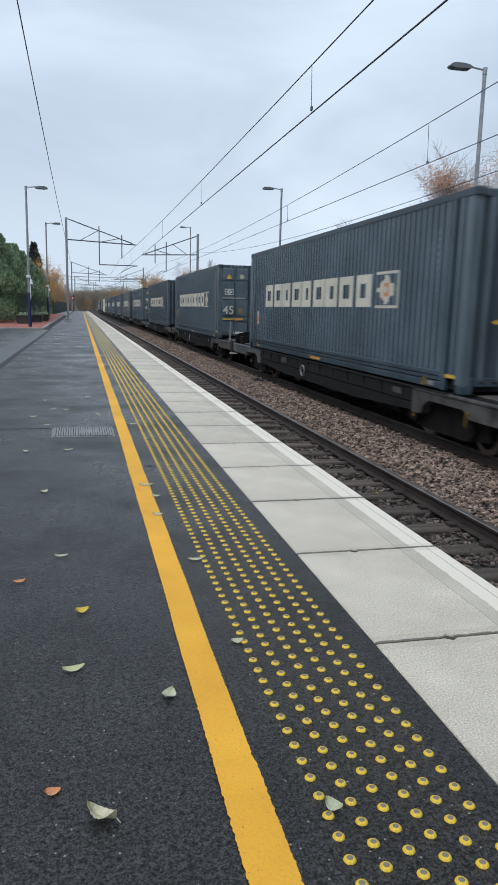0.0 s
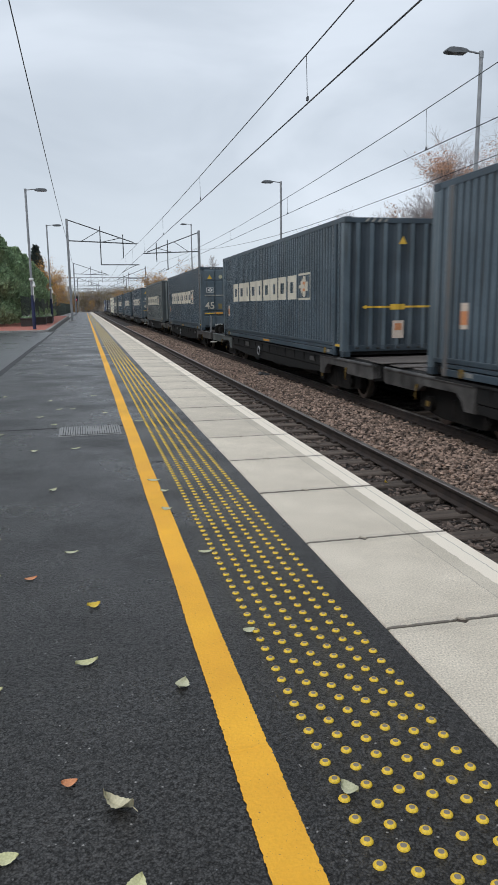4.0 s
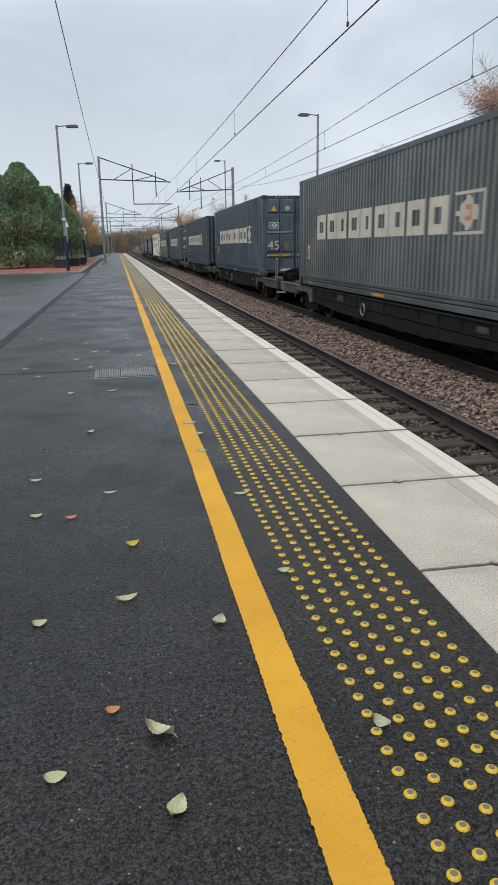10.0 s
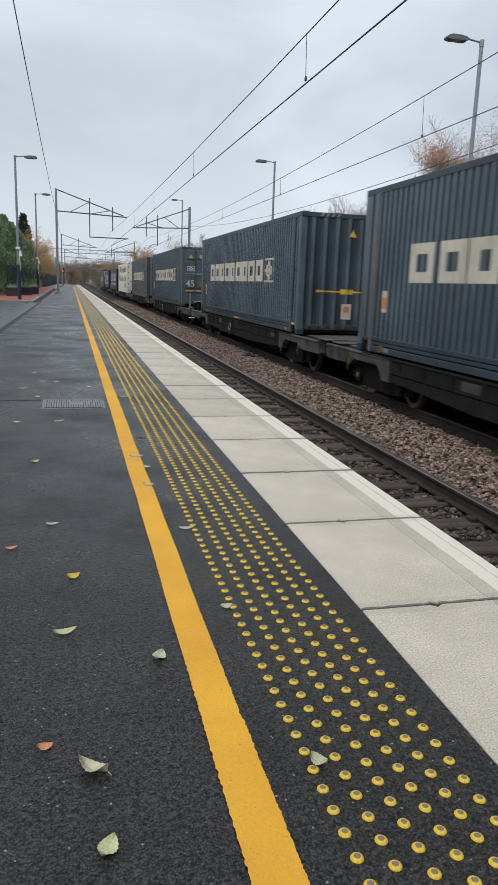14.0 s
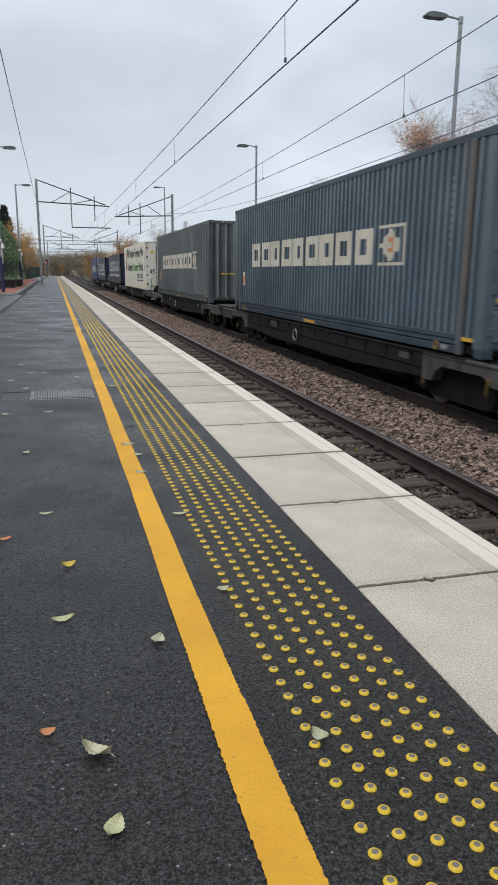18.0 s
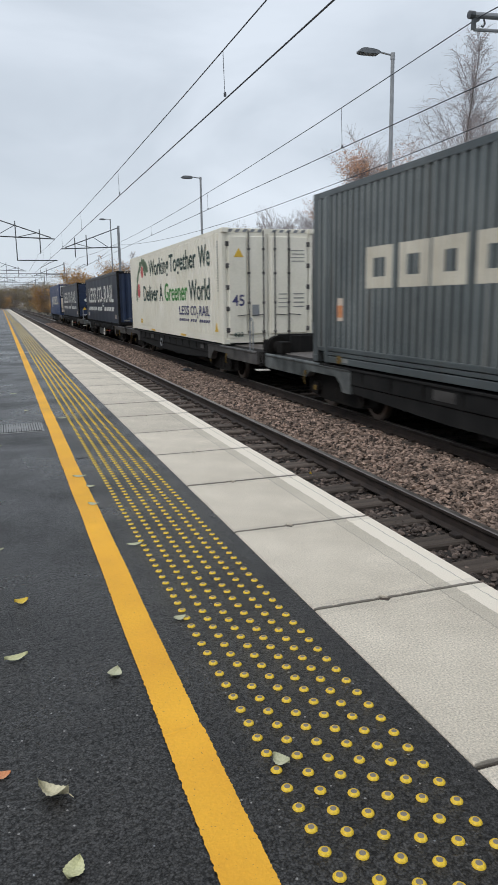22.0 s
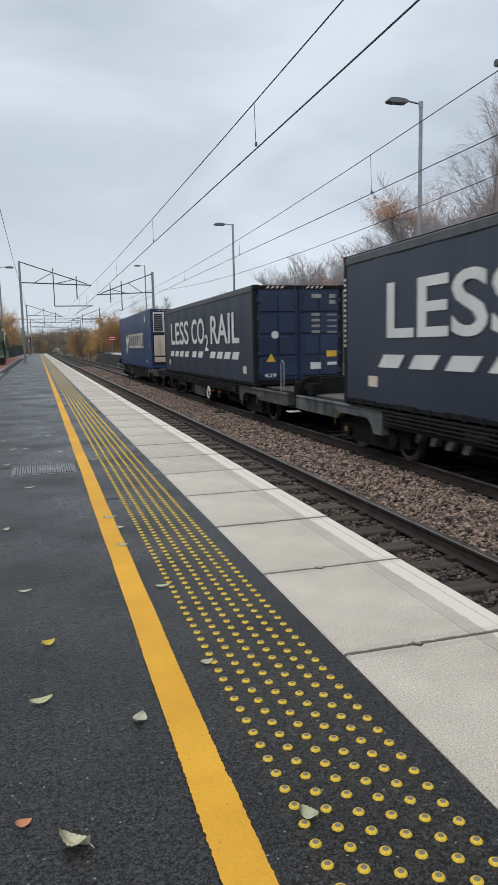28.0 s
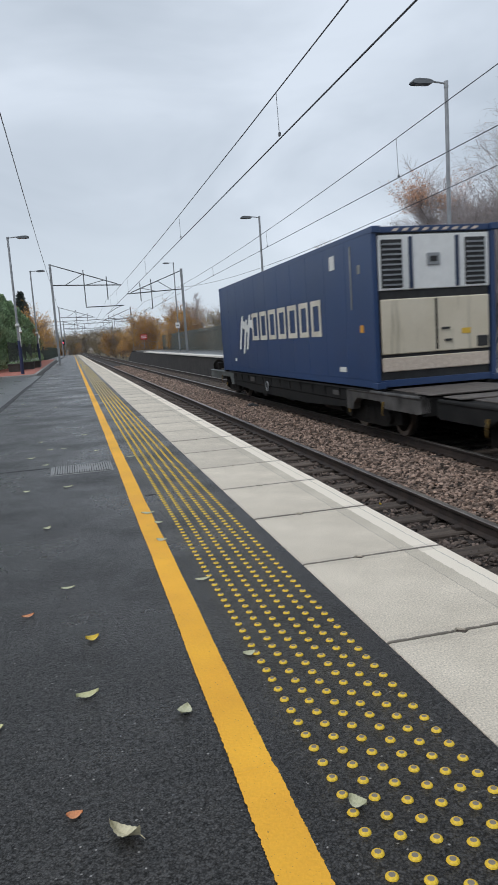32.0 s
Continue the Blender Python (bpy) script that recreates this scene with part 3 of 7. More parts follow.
def run(t):
    """How far the train has come by t seconds (smooth through CHAIN)."""
    n = len(CHAIN)
    slope = []
    for i in range(n):
        a, b = CHAIN[max(i - 1, 0)], CHAIN[min(i + 1, n - 1)]
        slope.append((b[1] - a[1]) / (b[0] - a[0]))
    slope[0], slope[-1] = 8.25, 5.6
    for i in range(n - 1):
        (t0, s0), (t1, s1) = CHAIN[i], CHAIN[i + 1]
        if t <= t1 or i == n - 2:
            h = t1 - t0
            u = (t - t0) / h
            return ((2 * u**3 - 3 * u**2 + 1) * s0 + (u**3 - 2 * u**2 + u) * h * slope[i]
                    + (-2 * u**3 + 3 * u**2) * s1 + (u**3 - u**2) * h * slope[i + 1])


BOX_L, GAP_A, GAP_B, TAIL_1 = 13.51, 5.64, 3.93, 22.86


def tail(c):
    """Where the rear end of container c lies at 0 s."""
    d = c - 1
    return TAIL_1 + d * BOX_L + ((d + 1) // 2) * GAP_A + (d // 2) * GAP_B


# ---- ground, platform, tracks ----
g = Geo()
g.face([(-900, -300, -1.6), (900, -300, -1.6), (900, 2500, -1.6), (-900, 2500, -1.6)])
ground = tagged(part("ground", g, M["grass"]), "rough brown lineside ground reaching the horizon", "ground", kind="structure")

g = Geo()
g.box(-2.0, COPING - 0.029, PLAT_START, PLAT_END, -1.5, 0)
platform = tagged(part("platform", g, M["tarmac"]), "dark tarmac railway platform with pale aggregate flecks", "platform", kind="structure")
g = Geo()
g.box(-45, -2.003, PLAT_START, 34.5, -1.5, -0.002)
tagged(part("pavement_forecourt", g, M["tarmac_old"]), "older worn tarmac forecourt beside the platform", "pavement", kind="structure")
g = Geo()
g.box(-2.02, -1.90, PLAT_START, 24.3, -0.05, 0.003)
g.box(-1.995, -1.9, 24.3, 36.0, -0.05, 0.0025)
g.box(-6.0, -0.80, 6.70, 6.725, -0.05, 0.0025)
g.box(-0.08, 0.0, 5.02, 5.03, -0.05, 0.0025)
g.box(-0.235, -0.2, 6.70, 6.715, -0.05, 0.0025)
part("joint_seal", g, M["seal"], platform, "dark bitumen joint strip in the tarmac")

# yellow line with ragged edges
g = Geo()
rng = random.Random(3)
ys, wob = [PLAT_START], 0.0
while ys[-1] < PLAT_END - 0.4:
    ys.append(ys[-1] + (0.0045 if ys[-1] < 3 else 0.009 if ys[-1] < 6 else 0.035 if ys[-1] < 14 else 0.4))
row = []
for y in ys:
    amp = 0.0009 if y < 14 else 0.0
    rag = [0.0034 * noise.noise((y * 60, k, 0)) + 0.0022 * noise.noise((y * 170, k, 5)) if y < 14 else 0.0 for k in (0, 9)]
    rag[1] += 0.004 if y < 1.60 else 0.0          # the two passes of paint do not quite meet
    bend = 0.0015 * math.sin(y * 2.3) + 0.001 * math.sin(y * 7.1 + 1) - (0.9 * ((y - 140) / 25) ** 2 if y > 140 else 0)
    row.append((-0.197 + bend + rag[0] + rng.uniform(-amp, amp), -0.094 + bend + rag[1] + rng.uniform(-amp, amp), y))
for a, b in zip(row, row[1:]):
    g.face([(a[0], a[2], 0.0028), (a[1], a[2], 0.0028), (b[1], b[2], 0.0028), (b[0], b[2], 0.0028)])
part("yellow_line", g, M["yellow_line"], platform, "yellow painted safety line with ragged edges")
g = Geo()
for k in range(24):
    xa, xb = -0.196 + 0.0042 * k, -0.196 + 0.0042 * (k + 1)
    ya, yb = (1.60 + 0.010 * (x + 0.196) / 0.1 + 0.002 * noise.noise((x * 70, 2, 2)) for x in (xa, xb))
    g.face([(xa, ya - 0.004, 0.0029), (xb, yb - 0.004, 0.0029), (xb, yb, 0.0042), (xa, ya, 0.0042)])
    g.face([(xa, ya, 0.0042), (xb, yb, 0.0042), (xb, yb + 0.012, 0.0029), (xa, ya + 0.012, 0.0029)])
part("paint_lap", g, M["yellow_line"], platform, "low ridge where two passes of yellow paint overlap")


def stud_mesh(n=14):
    s = Geo()
    prof = [(0.0, 0.0142), (0.0026, 0.0132), (0.0048, 0.0106), (0.0055, 0.0071), (0.0055, 0.0)]
    rings = [[(r * math.cos(2 * math.pi * q / n), r * math.sin(2 * math.pi * q / n), z) for q in range(n)] for z, r in prof[:4]]
    for a, b in zip(rings, rings[1:]):
        for q in range(n):
            w = (q + 1) % n
            s.face([a[q], a[w], b[w], b[q]])
    s.face(rings[-1], 1)
    return s.mesh("stud", [M["stud_yellow"], M["stud_top"]])


STUD_P, STUD_X = 0.0665, 0.0667
studs = []
for k in range(6):
    y = 1.111 - 0.0333 * (k % 2) - STUD_P * 200
    while y < PLAT_END - 26:
        studs.append((0.024 + k * STUD_X, y))
        y += STUD_P
studs.sort(key=lambda p: p[1])
near_studs = [p for p in studs if 0.85 < p[1]][:300]
stud_me = stud_mesh()

# drain cover
g = Geo()
g.box(-0.775, -0.232, 6.255, 6.72, -0.04, 0.004, 0.003)
part("drain_frame", g, M["steel_drain"], platform, "galvanised drain frame set in the tarmac")
g = Geo()
g.box(-0.757, -0.25, 6.275, 6.70, 0.0005, 0.006)
part("drain_pit", g, M["drain_pit"], platform)
bar = Geo().box(-0.0078, 0.0078, -0.208, 0.208, 0.002, 0.011, 0.002).mesh("drain_bar", [M["steel_drain"]])
for k in range(24):
    b = part("drain_bar", bar, None, platform)
    b.location = (-0.747 + k * 0.0211, 6.4875, 0)
g = Geo()
g.box(-0.535, -0.42, 6.43, 6.56, 0.002, 0.0125, 0.002)
g.box(-0.40, -0.36, 6.46, 6.53, 0.002, 0.0125, 0.002)
part("drain_plate", g, M["steel_drain"], platform)


def coping_mat():
    """Pale concrete whose outer strip carries worn white paint."""
    m = M["concrete"].copy()
    m.name = "painted_coping"
    n, l = m.node_tree.nodes, m.node_tree.links
    b = n["Principled BSDF"]
    old = b.inputs["Base Color"].links[0].from_socket
    tc, sp = n.new("ShaderNodeTexCoord"), n.new("ShaderNodeSeparateXYZ")
    l.new(tc.outputs["Object"], sp.inputs[0])
    wear = n.new("ShaderNodeTexNoise")
    wear.inputs["Scale"].default_value = 26
    l.new(tc.outputs["Object"], wear.inputs["Vector"])
    x = n.new("ShaderNodeMath")
    x.operation = "MULTIPLY_ADD"
    x.inputs[1].default_value = 0.018
    l.new(wear.outputs["Fac"], x.inputs[0])
    l.new(sp.outputs["X"], x.inputs[2])

    def band(lo, hi, colour, amount, base, x=x):
        up, dn, both, mx = (n.new("ShaderNodeMapRange"), n.new("ShaderNodeMapRange"), n.new("ShaderNodeMath"), n.new("ShaderNodeMix"))
        for r, a, c in ((up, lo, lo + 0.004), (dn, hi + 0.004, hi)):
            r.inputs["From Min"].default_value, r.inputs["From Max"].default_value = a, c
            l.new(x.outputs[0], r.inputs["Value"])
        up.inputs["To Max"].default_value = amount
        both.operation = "MULTIPLY"
        l.new(up.outputs["Result"], both.inputs[0])
        l.new(dn.outputs["Result"], both.inputs[1])
        mx.data_type = "RGBA"
        l.new(both.outputs[0], mx.inputs["Factor"])
        l.new(base, mx.inputs["A"])
        mx.inputs["B"].default_value = (*colour, 1)
        return mx.outputs["Result"]

    col = band(0.498, 0.562, (0.42, 0.38, 0.305), 0.3, old)
    col = band(0.489, 0.495, (0.24, 0.225, 0.19), 0.6, col)
    col = band(0.565, 0.80, (0.83, 0.755, 0.635), 0.9, col)
    col = band(0.633, 0.638, (0.30, 0.28, 0.24), 0.7, col)
    y = n.new("ShaderNodeMath")
    y.operation = "MULTIPLY_ADD"
    y.inputs[1].default_value = 0.02
    l.new(wear.outputs["Fac"], y.inputs[0])
    l.new(sp.outputs["Y"], y.inputs[2])
    for lo, hi, amount in ((-0.1, 0.014, 0.8), (SLAB - 0.008, SLAB + 0.1, 0.8), (-0.1, 0.05, 0.12), (SLAB - 0.05, SLAB + 0.1, 0.12)):
        col = band(lo, hi, (0.10, 0.09, 0.075), amount, col, y)
    l.new(col, b.inputs["Base Color"])
    return m


M["coping"] = coping_mat()


def slab_mesh(length, w, notch=True):
    """A coping slab with eased edges and half of a lifting notch at each end; x to w, y from 0 to length."""
    c, h, nx, nw, nd = 0.004, 0.11, 0.257, 0.028, 0.020
    s = Geo()

    def outline(inset, z):
        a, b = inset, length - inset
        pts = [(inset - 0.024, a, z)]
        if notch:
            pts += [(nx - nw + inset, a, z), (nx, nd + inset, z), (nx + nw - inset, a, z)]
        pts += [(w - inset, a, z), (w - inset, b, z)]
        if notch:
            pts += [(nx + nw - inset, b, z), (nx, length - nd - inset, z), (nx - nw + inset, b, z)]
        return pts + [(inset - 0.024, b, z)]

    rings = [outline(0.0, -h), outline(0.0, -c), outline(c, 0.0)]
    for a, b in zip(rings, rings[1:]):
        for q in range(len(a)):
            r = (q + 1) % len(a)
            s.face([a[q], a[r], b[r], b[q]])
    s.face(rings[-1])
    return s.mesh("coping_slab", [M["coping"]])


slab_me = slab_mesh(SLAB - 0.012, EDGE - COPING)
slabs = [SLAB_0 + SLAB * k for k in range(-30, 175) if PLAT_START < SLAB_0 + SLAB * k < PLAT_END]
g = Geo()
g.box(COPING - 0.022, EDGE - 0.09, PLAT_START, PLAT_END, -1.5, -0.112)
part("platform_wall", g, M["dark_wall"], platform, "sooty platform wall below the coping")
part("joint_bed", Geo().box(COPING - 0.0285, EDGE - 0.012, PLAT_START, PLAT_END, -0.105, -0.009), M["joint_dirt"], platform, "dark dirt packed in the coping joints")
for k, y in enumerate(slabs):
    s = part("coping_slab", slab_me, None, platform)
    s.location = (COPING, y + 0.006, rng.uniform(-0.0012, 0.0015))
# far end: ramp down and cross fence
g = Geo()
g.prism([(PLAT_END, -1.5), (PLAT_END, -0.004), (PLAT_END + 14, -1.2), (PLAT_END + 14, -1.5)], -2.0, EDGE - 0.1, axis="x")
part("platform_ramp", g, M["tarmac_old"], platform)

# ballast bed
g = Geo()


def bed(x, y):
    z = -1.12
    z += 0.10 * math.exp(-((x - 4.38) / 0.62) ** 4)
    return z + 0.03 * noise.noise((x * 2.2, y * 2.2, 0)) + 0.02 * noise.noise((x * 7, y * 7, 3))


bx = [1.0 + 6.9 * i / 46 for i in range(47)]
by = [-24 + 1.5 * j for j in range(12)] + [-6 + 0.16 * j for j in range(240)] + [32.5 + 0.6 * 1.018**j * j for j in range(150)]
for y in by:
    g.v += [(x, y, bed(x, y)) for x in bx]
for j in range(len(by) - 1):
    for i in range(46):
        a = j * 47 + i
        g.f.append((a, a + 1, a + 48, a + 47))
        g.m.append(0)
ballast_bed = tagged(part("ballast_bed", g, M["ballast_bed"], smooth=True), "brown stone ballast bed under both tracks, darkened for the shade between stones", "ballast", kind="structure")


def stones(count, xr, yr, size, lift, seed, name, material, power=1.6):
    """Loose stones: squashed, dented twelve-cornered lumps, denser towards the near end."""
    r = np.random.RandomState(seed)
    p = (1 + 5**0.5) / 2
    base = np.array([(-1, p, 0), (1, p, 0), (-1, -p, 0), (1, -p, 0), (0, -1, p), (0, 1, p), (0, -1, -p), (0, 1, -p), (p, 0, -1), (p, 0, 1), (-p, 0, -1), (-p, 0, 1)]) / 1.9
    tri = np.array([(0, 11, 5), (0, 5, 1), (0, 1, 7), (0, 7, 10), (0, 10, 11), (1, 5, 9), (5, 11, 4), (11, 10, 2), (10, 7, 6), (7, 1, 8),
                    (3, 9, 4), (3, 4, 2), (3, 2, 6), (3, 6, 8), (3, 8, 9), (4, 9, 5), (2, 4, 11), (6, 2, 10), (8, 6, 7), (9, 8, 1)])
    x = r.uniform(*xr, count)
    y = yr[0] + (yr[1] - yr[0]) * r.uniform(0, 1, count) ** power
    z = np.array([bed(a, b) for a, b in zip(x, y)])
    s = size * r.uniform(0.55, 1.25, count)
    v = base[None] * r.uniform(0.58, 1.25, (count, 12, 1)) * (r.uniform(0.5, 1.4, (count, 1, 3)))
    ang = r.uniform(0, 6.283, (count, 2))
    ca, sa, cb, sb = np.cos(ang[:, :1]), np.sin(ang[:, :1]), np.cos(ang[:, 1:]), np.sin(ang[:, 1:])
    vx, vy, vz = v[..., 0], v[..., 1], v[..., 2]
    vy, vz = vy * cb - vz * sb, vy * sb + vz * cb
    vx, vy = vx * ca - vy * sa, vx * sa + vy * ca
    v = np.stack([vx, vy, vz * 0.66], -1) * s[:, None, None] + np.stack([x, y, z + (lift + r.uniform(-0.5, 0.5, count)) * s], -1)[:, None]
    me = bpy.data.meshes.new(name)
    me.from_pydata(v.reshape(-1, 3).tolist(), [], (tri[None] + 12 * np.arange(count)[:, None, None]).reshape(-1, 3).tolist())
    me.materials.append(material)
    ob = new(name, me)
    ob.parent = ballast_bed
    return tagged(ob, kind="stuff")


stones(7000, (3.48, 5.34), (-6.0, 3.0), 0.036, 0.4, 7, "rear_stones", M["ballast"], 1.0)
stones(5000, (1.12, 3.42), (-6.0, 1.5), 0.036, 0.22, 8, "rear_four_foot_stones", M["ballast_dark"], 1.0)
stones(46000, (3.48, 5.34), (3.0, 34.0), 0.0315, 0.4, 1, "six_foot_stones", M["ballast"])
stones(14000, (3.48, 5.4), (34.0, 80.0), 0.048, 0.4, 2, "far_stones", M["ballast"])
stones(26000, (1.12, 3.42), (1.5, 32.0), 0.032, 0.25, 4, "four_foot_stones", M["ballast_dark"])
# stones below the train, near-black to carry its shade
stones(6000, (5.3, 7.4), (6.0, 60.0), 0.04, 0.1, 5, "far_track_stones", M["ballast_shaded"])

# sleepers and rails
sleeper_me = Geo().box(-1.25, 1.25, -0.125, 0.125, -0.14, 0, 0.018).mesh("sleeper", [M["sleeper"]])
RAIL = [(-0.07, 0), (0.07, 0), (0.07, 0.012), (0.012, 0.03), (0.0085, 0.105), (0.0345, 0.122), (0.036, 0.150), (0.029, 0.159),
        (-0.029, 0.159), (-0.036, 0.150), (-0.0345, 0.122), (-0.0085, 0.105), (-0.012, 0.03), (-0.07, 0.012)]
for num, cx in (("near", TRACK_1), ("far", TRACK_2)):
    track = thing("railway_track", f"{num} railway track, rusty rails on weathered sleepers", "track", "railway tracks", pose(cx, 0, 0), "structure")
    base = RAIL_TOP - 0.159
    far = Geo()
    for k in range(-27, 430):
        y = -6 + 0.66 * k
        if -6.5 < y < 75 and (num == "near" or y > 4):
            s = part("sleeper", sleeper_me, None, track)
            s.location = (rng.uniform(-0.02, 0.02), y + rng.uniform(-0.02, 0.02), base - 0.008 + rng.uniform(-0.006, 0.004))
            s.rotation_euler = (rng.uniform(-0.01, 0.01), rng.uniform(-0.004, 0.004), rng.uniform(-0.012, 0.012))
        else:
            far.box(-1.25, 1.25, y - 0.125, y + 0.125, base - 0.14, base - 0.006)
    tagged(part("far_sleepers", far, M["sleeper"], track), kind="stuff")
    for side in (-1, 1):
        off = side * (0.7175 + 0.036)
        g = Geo()
        g.prism([(x + off, z + base) for x, z in RAIL], -24, 420, tops=(6, 7, 8))
        part("rail", g, [M["rail_rust"], M["rail_top"]], track, "rusty rail with a worn bright head")
    clip = Geo()
    for k in range(70):
        y = -6 + 0.66 * k
        for side in (-1, 1):
            off = side * (0.7175 + 0.036)
            for q in (-1, 1):
                clip.box(off + q * 0.105 - 0.04, off + q * 0.105 + 0.04, y - 0.06, y + 0.06, base - 0.02, base + 0.028, 0.008)
    tagged(part("rail_clips", clip, M["rail_rust"], track), kind="stuff")

# ---- the other platform ----
OPP_T = 0.0038                        # it rises a little against the line
opp = thing("platform_opposite", "other platform with a white edge and a dark wall", "platform", m=pose(0, 0, 0.03, math.degrees(OPP_T), 0, 0), kind="structure")
g = Geo()
g.box(OPP_EDGE + 0.1, 12.2, PLAT_START, OPP_END, -1.9, -0.11)
part("platform_wall", g, M["dark_wall"], opp)
g = Geo()
g.box(OPP_EDGE + 0.7, 12.2, PLAT_START, OPP_END, -0.108, -0.004)
part("platform_surface", g, M["tarmac_old"], opp)
g = Geo()
g.prism([(OPP_END, -1.9), (OPP_END, -0.01), (OPP_END + 7, -1.2), (OPP_END + 7, -1.9)], OPP_EDGE + 0.1, 12.2, axis="x")
part("platform_ramp", g, M["dark_wall"], opp)
opp_slab = Geo().box(0, 0.69, 0, 1.79, -0.1, 0, 0.006).mesh("coping_slab", [M["white_paint"]])
for k in range(60):
    s = part("coping_slab", opp_slab, None, opp)
    s.location = (OPP_EDGE, PLAT_START + 1.8 * k, 0)


# ---- the train ----
FACE = -1.25                          # near side of a container, from the track's centre
DECK = -0.02                          # underside of the containers
SIDE = Matrix(((0, 0, -1, 0), (-1, 0, 0, 0), (0, 1, 0, 0), (0, 0, 0, 1)))     # lettering on the near side: runs towards -y, faces -x
NOSE = Matrix(((1, 0, 0, 0), (0, 0, -1, 0), (0, 1, 0, 0), (0, 0, 0, 1)))      # lettering on the front end: runs towards +x, faces -y


def ribs(d0, d1, pitch=0.196, depth=0.046):
    """Stations (d, inset) of trapezoid ribs between d0 and d1."""
    out, k = [(d0, inset_at(d0, pitch, depth))], math.floor(d0 / pitch) - 1
    while k * pitch < d1:
        for f in (0.0, 0.28, 0.50, 0.78):
            d = (k + f) * pitch
            if d0 < d < d1:
                out.append((d, inset_at(d, pitch, depth)))
        k += 1
    return out + [(d1, inset_at(d1, pitch, depth))]


def inset_at(d, pitch=0.196, depth=0.046):
    u = (d / pitch) % 1.0
    if u < 0.28:
        return 0.0
    if u < 0.50:
        return depth * (u - 0.28) / 0.22
    if u < 0.78:
        return depth
    return depth * (1 - (u - 0.78) / 0.22)


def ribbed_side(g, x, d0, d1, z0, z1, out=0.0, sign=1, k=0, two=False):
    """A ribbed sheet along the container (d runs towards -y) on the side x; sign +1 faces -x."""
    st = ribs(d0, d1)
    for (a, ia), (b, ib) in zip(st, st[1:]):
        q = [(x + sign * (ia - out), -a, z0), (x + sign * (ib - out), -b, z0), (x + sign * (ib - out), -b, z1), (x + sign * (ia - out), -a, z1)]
        # faces off the crests take material 1, which carries the ribs' shade
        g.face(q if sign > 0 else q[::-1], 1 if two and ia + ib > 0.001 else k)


def ribbed_end(g, y, x0, x1, z0, z1, out=0.0, sign=1, k=0, two=False):
    """A ribbed sheet across the end at y; sign +1 faces -y."""
    st = ribs(x0 + 5, x1 + 5, 0.31, 0.05)
    for (a, ia), (b, ib) in zip(st, st[1:]):
        q = [(a - 5, y + sign * (ia - out), z0), (b - 5, y + sign * (ib - out), z0), (b - 5, y + sign * (ib - out), z1), (a - 5, y + sign * (ia - out), z1)]
        # material 1 off the crests: rib shade set by colour
        g.face(q if sign > 0 else q[::-1], 1 if two and ia + ib > 0.001 else k)


def frame_of(box, h, material, low=0.16, high=0.10, bottom=True, post=None):
    """Corner posts, top and bottom rails and castings of a container."""
    for x0 in (FACE, -FACE - 0.10):
        for d in (0.0, BOX_L - 0.14):
            wide = 0.0 if bottom else 0.05
            xa, xb = (x0, x0 + 0.10 + wide) if x0 < 0 else (x0 - wide, x0 + 0.10)
            ya, yb = (-d - 0.14 - wide, -d) if d == 0 else (-d - 0.14, -d + wide)
            part("corner_post", Geo().box(xa, xb, ya, yb, 0.12, h - 0.12, 0.008), post or material, box)
            for z in (0.0, h - 0.12):
                part("corner_casting", Geo().box(x0 - 0.004, x0 + 0.17, -d - 0.184, -d + 0.004, z, z + 0.12, 0.008), material, box)
        part("top_rail", Geo().box(x0 + 0.01, x0 + 0.09, -BOX_L + 0.14, -0.14, h - high, h, 0.006), material, box)
        if bottom:
            part("bottom_rail", Geo().box(x0 + 0.01, x0 + 0.09, -BOX_L + 0.14, -0.14, 0.015, low, 0.006), material, box)
        else:
            for d in (0.14, BOX_L - 0.48):
                part("bottom_rail", Geo().box(x0 + 0.01, x0 + 0.09, -d - 0.34, -d, 0.20, 0.27, 0.006), material, box)
    for d in (0.02, BOX_L - 0.10):
        part("end_header", Geo().box(FACE + 0.1, -FACE - 0.1, -d - 0.08, -d, h - 0.12, h - 0.01, 0.006), material, box)
        lift = 0.0 if bottom else 0.09
        part("end_sill", Geo().box(FACE + 0.1, -FACE - 0.1, -d - 0.08, -d, 0.02 + lift, 0.15 + lift, 0.006), material, box)
    part("roof", Geo().box(FACE + 0.05, -FACE - 0.05, -BOX_L + 0.03, -0.03, h - 0.045, h - 0.015), material, box)
    part("floor_pan", Geo().box(FACE + 0.09, -FACE - 0.09, -BOX_L + 0.1, -0.1, 0.03, 0.15), M["frame_dark"], box)


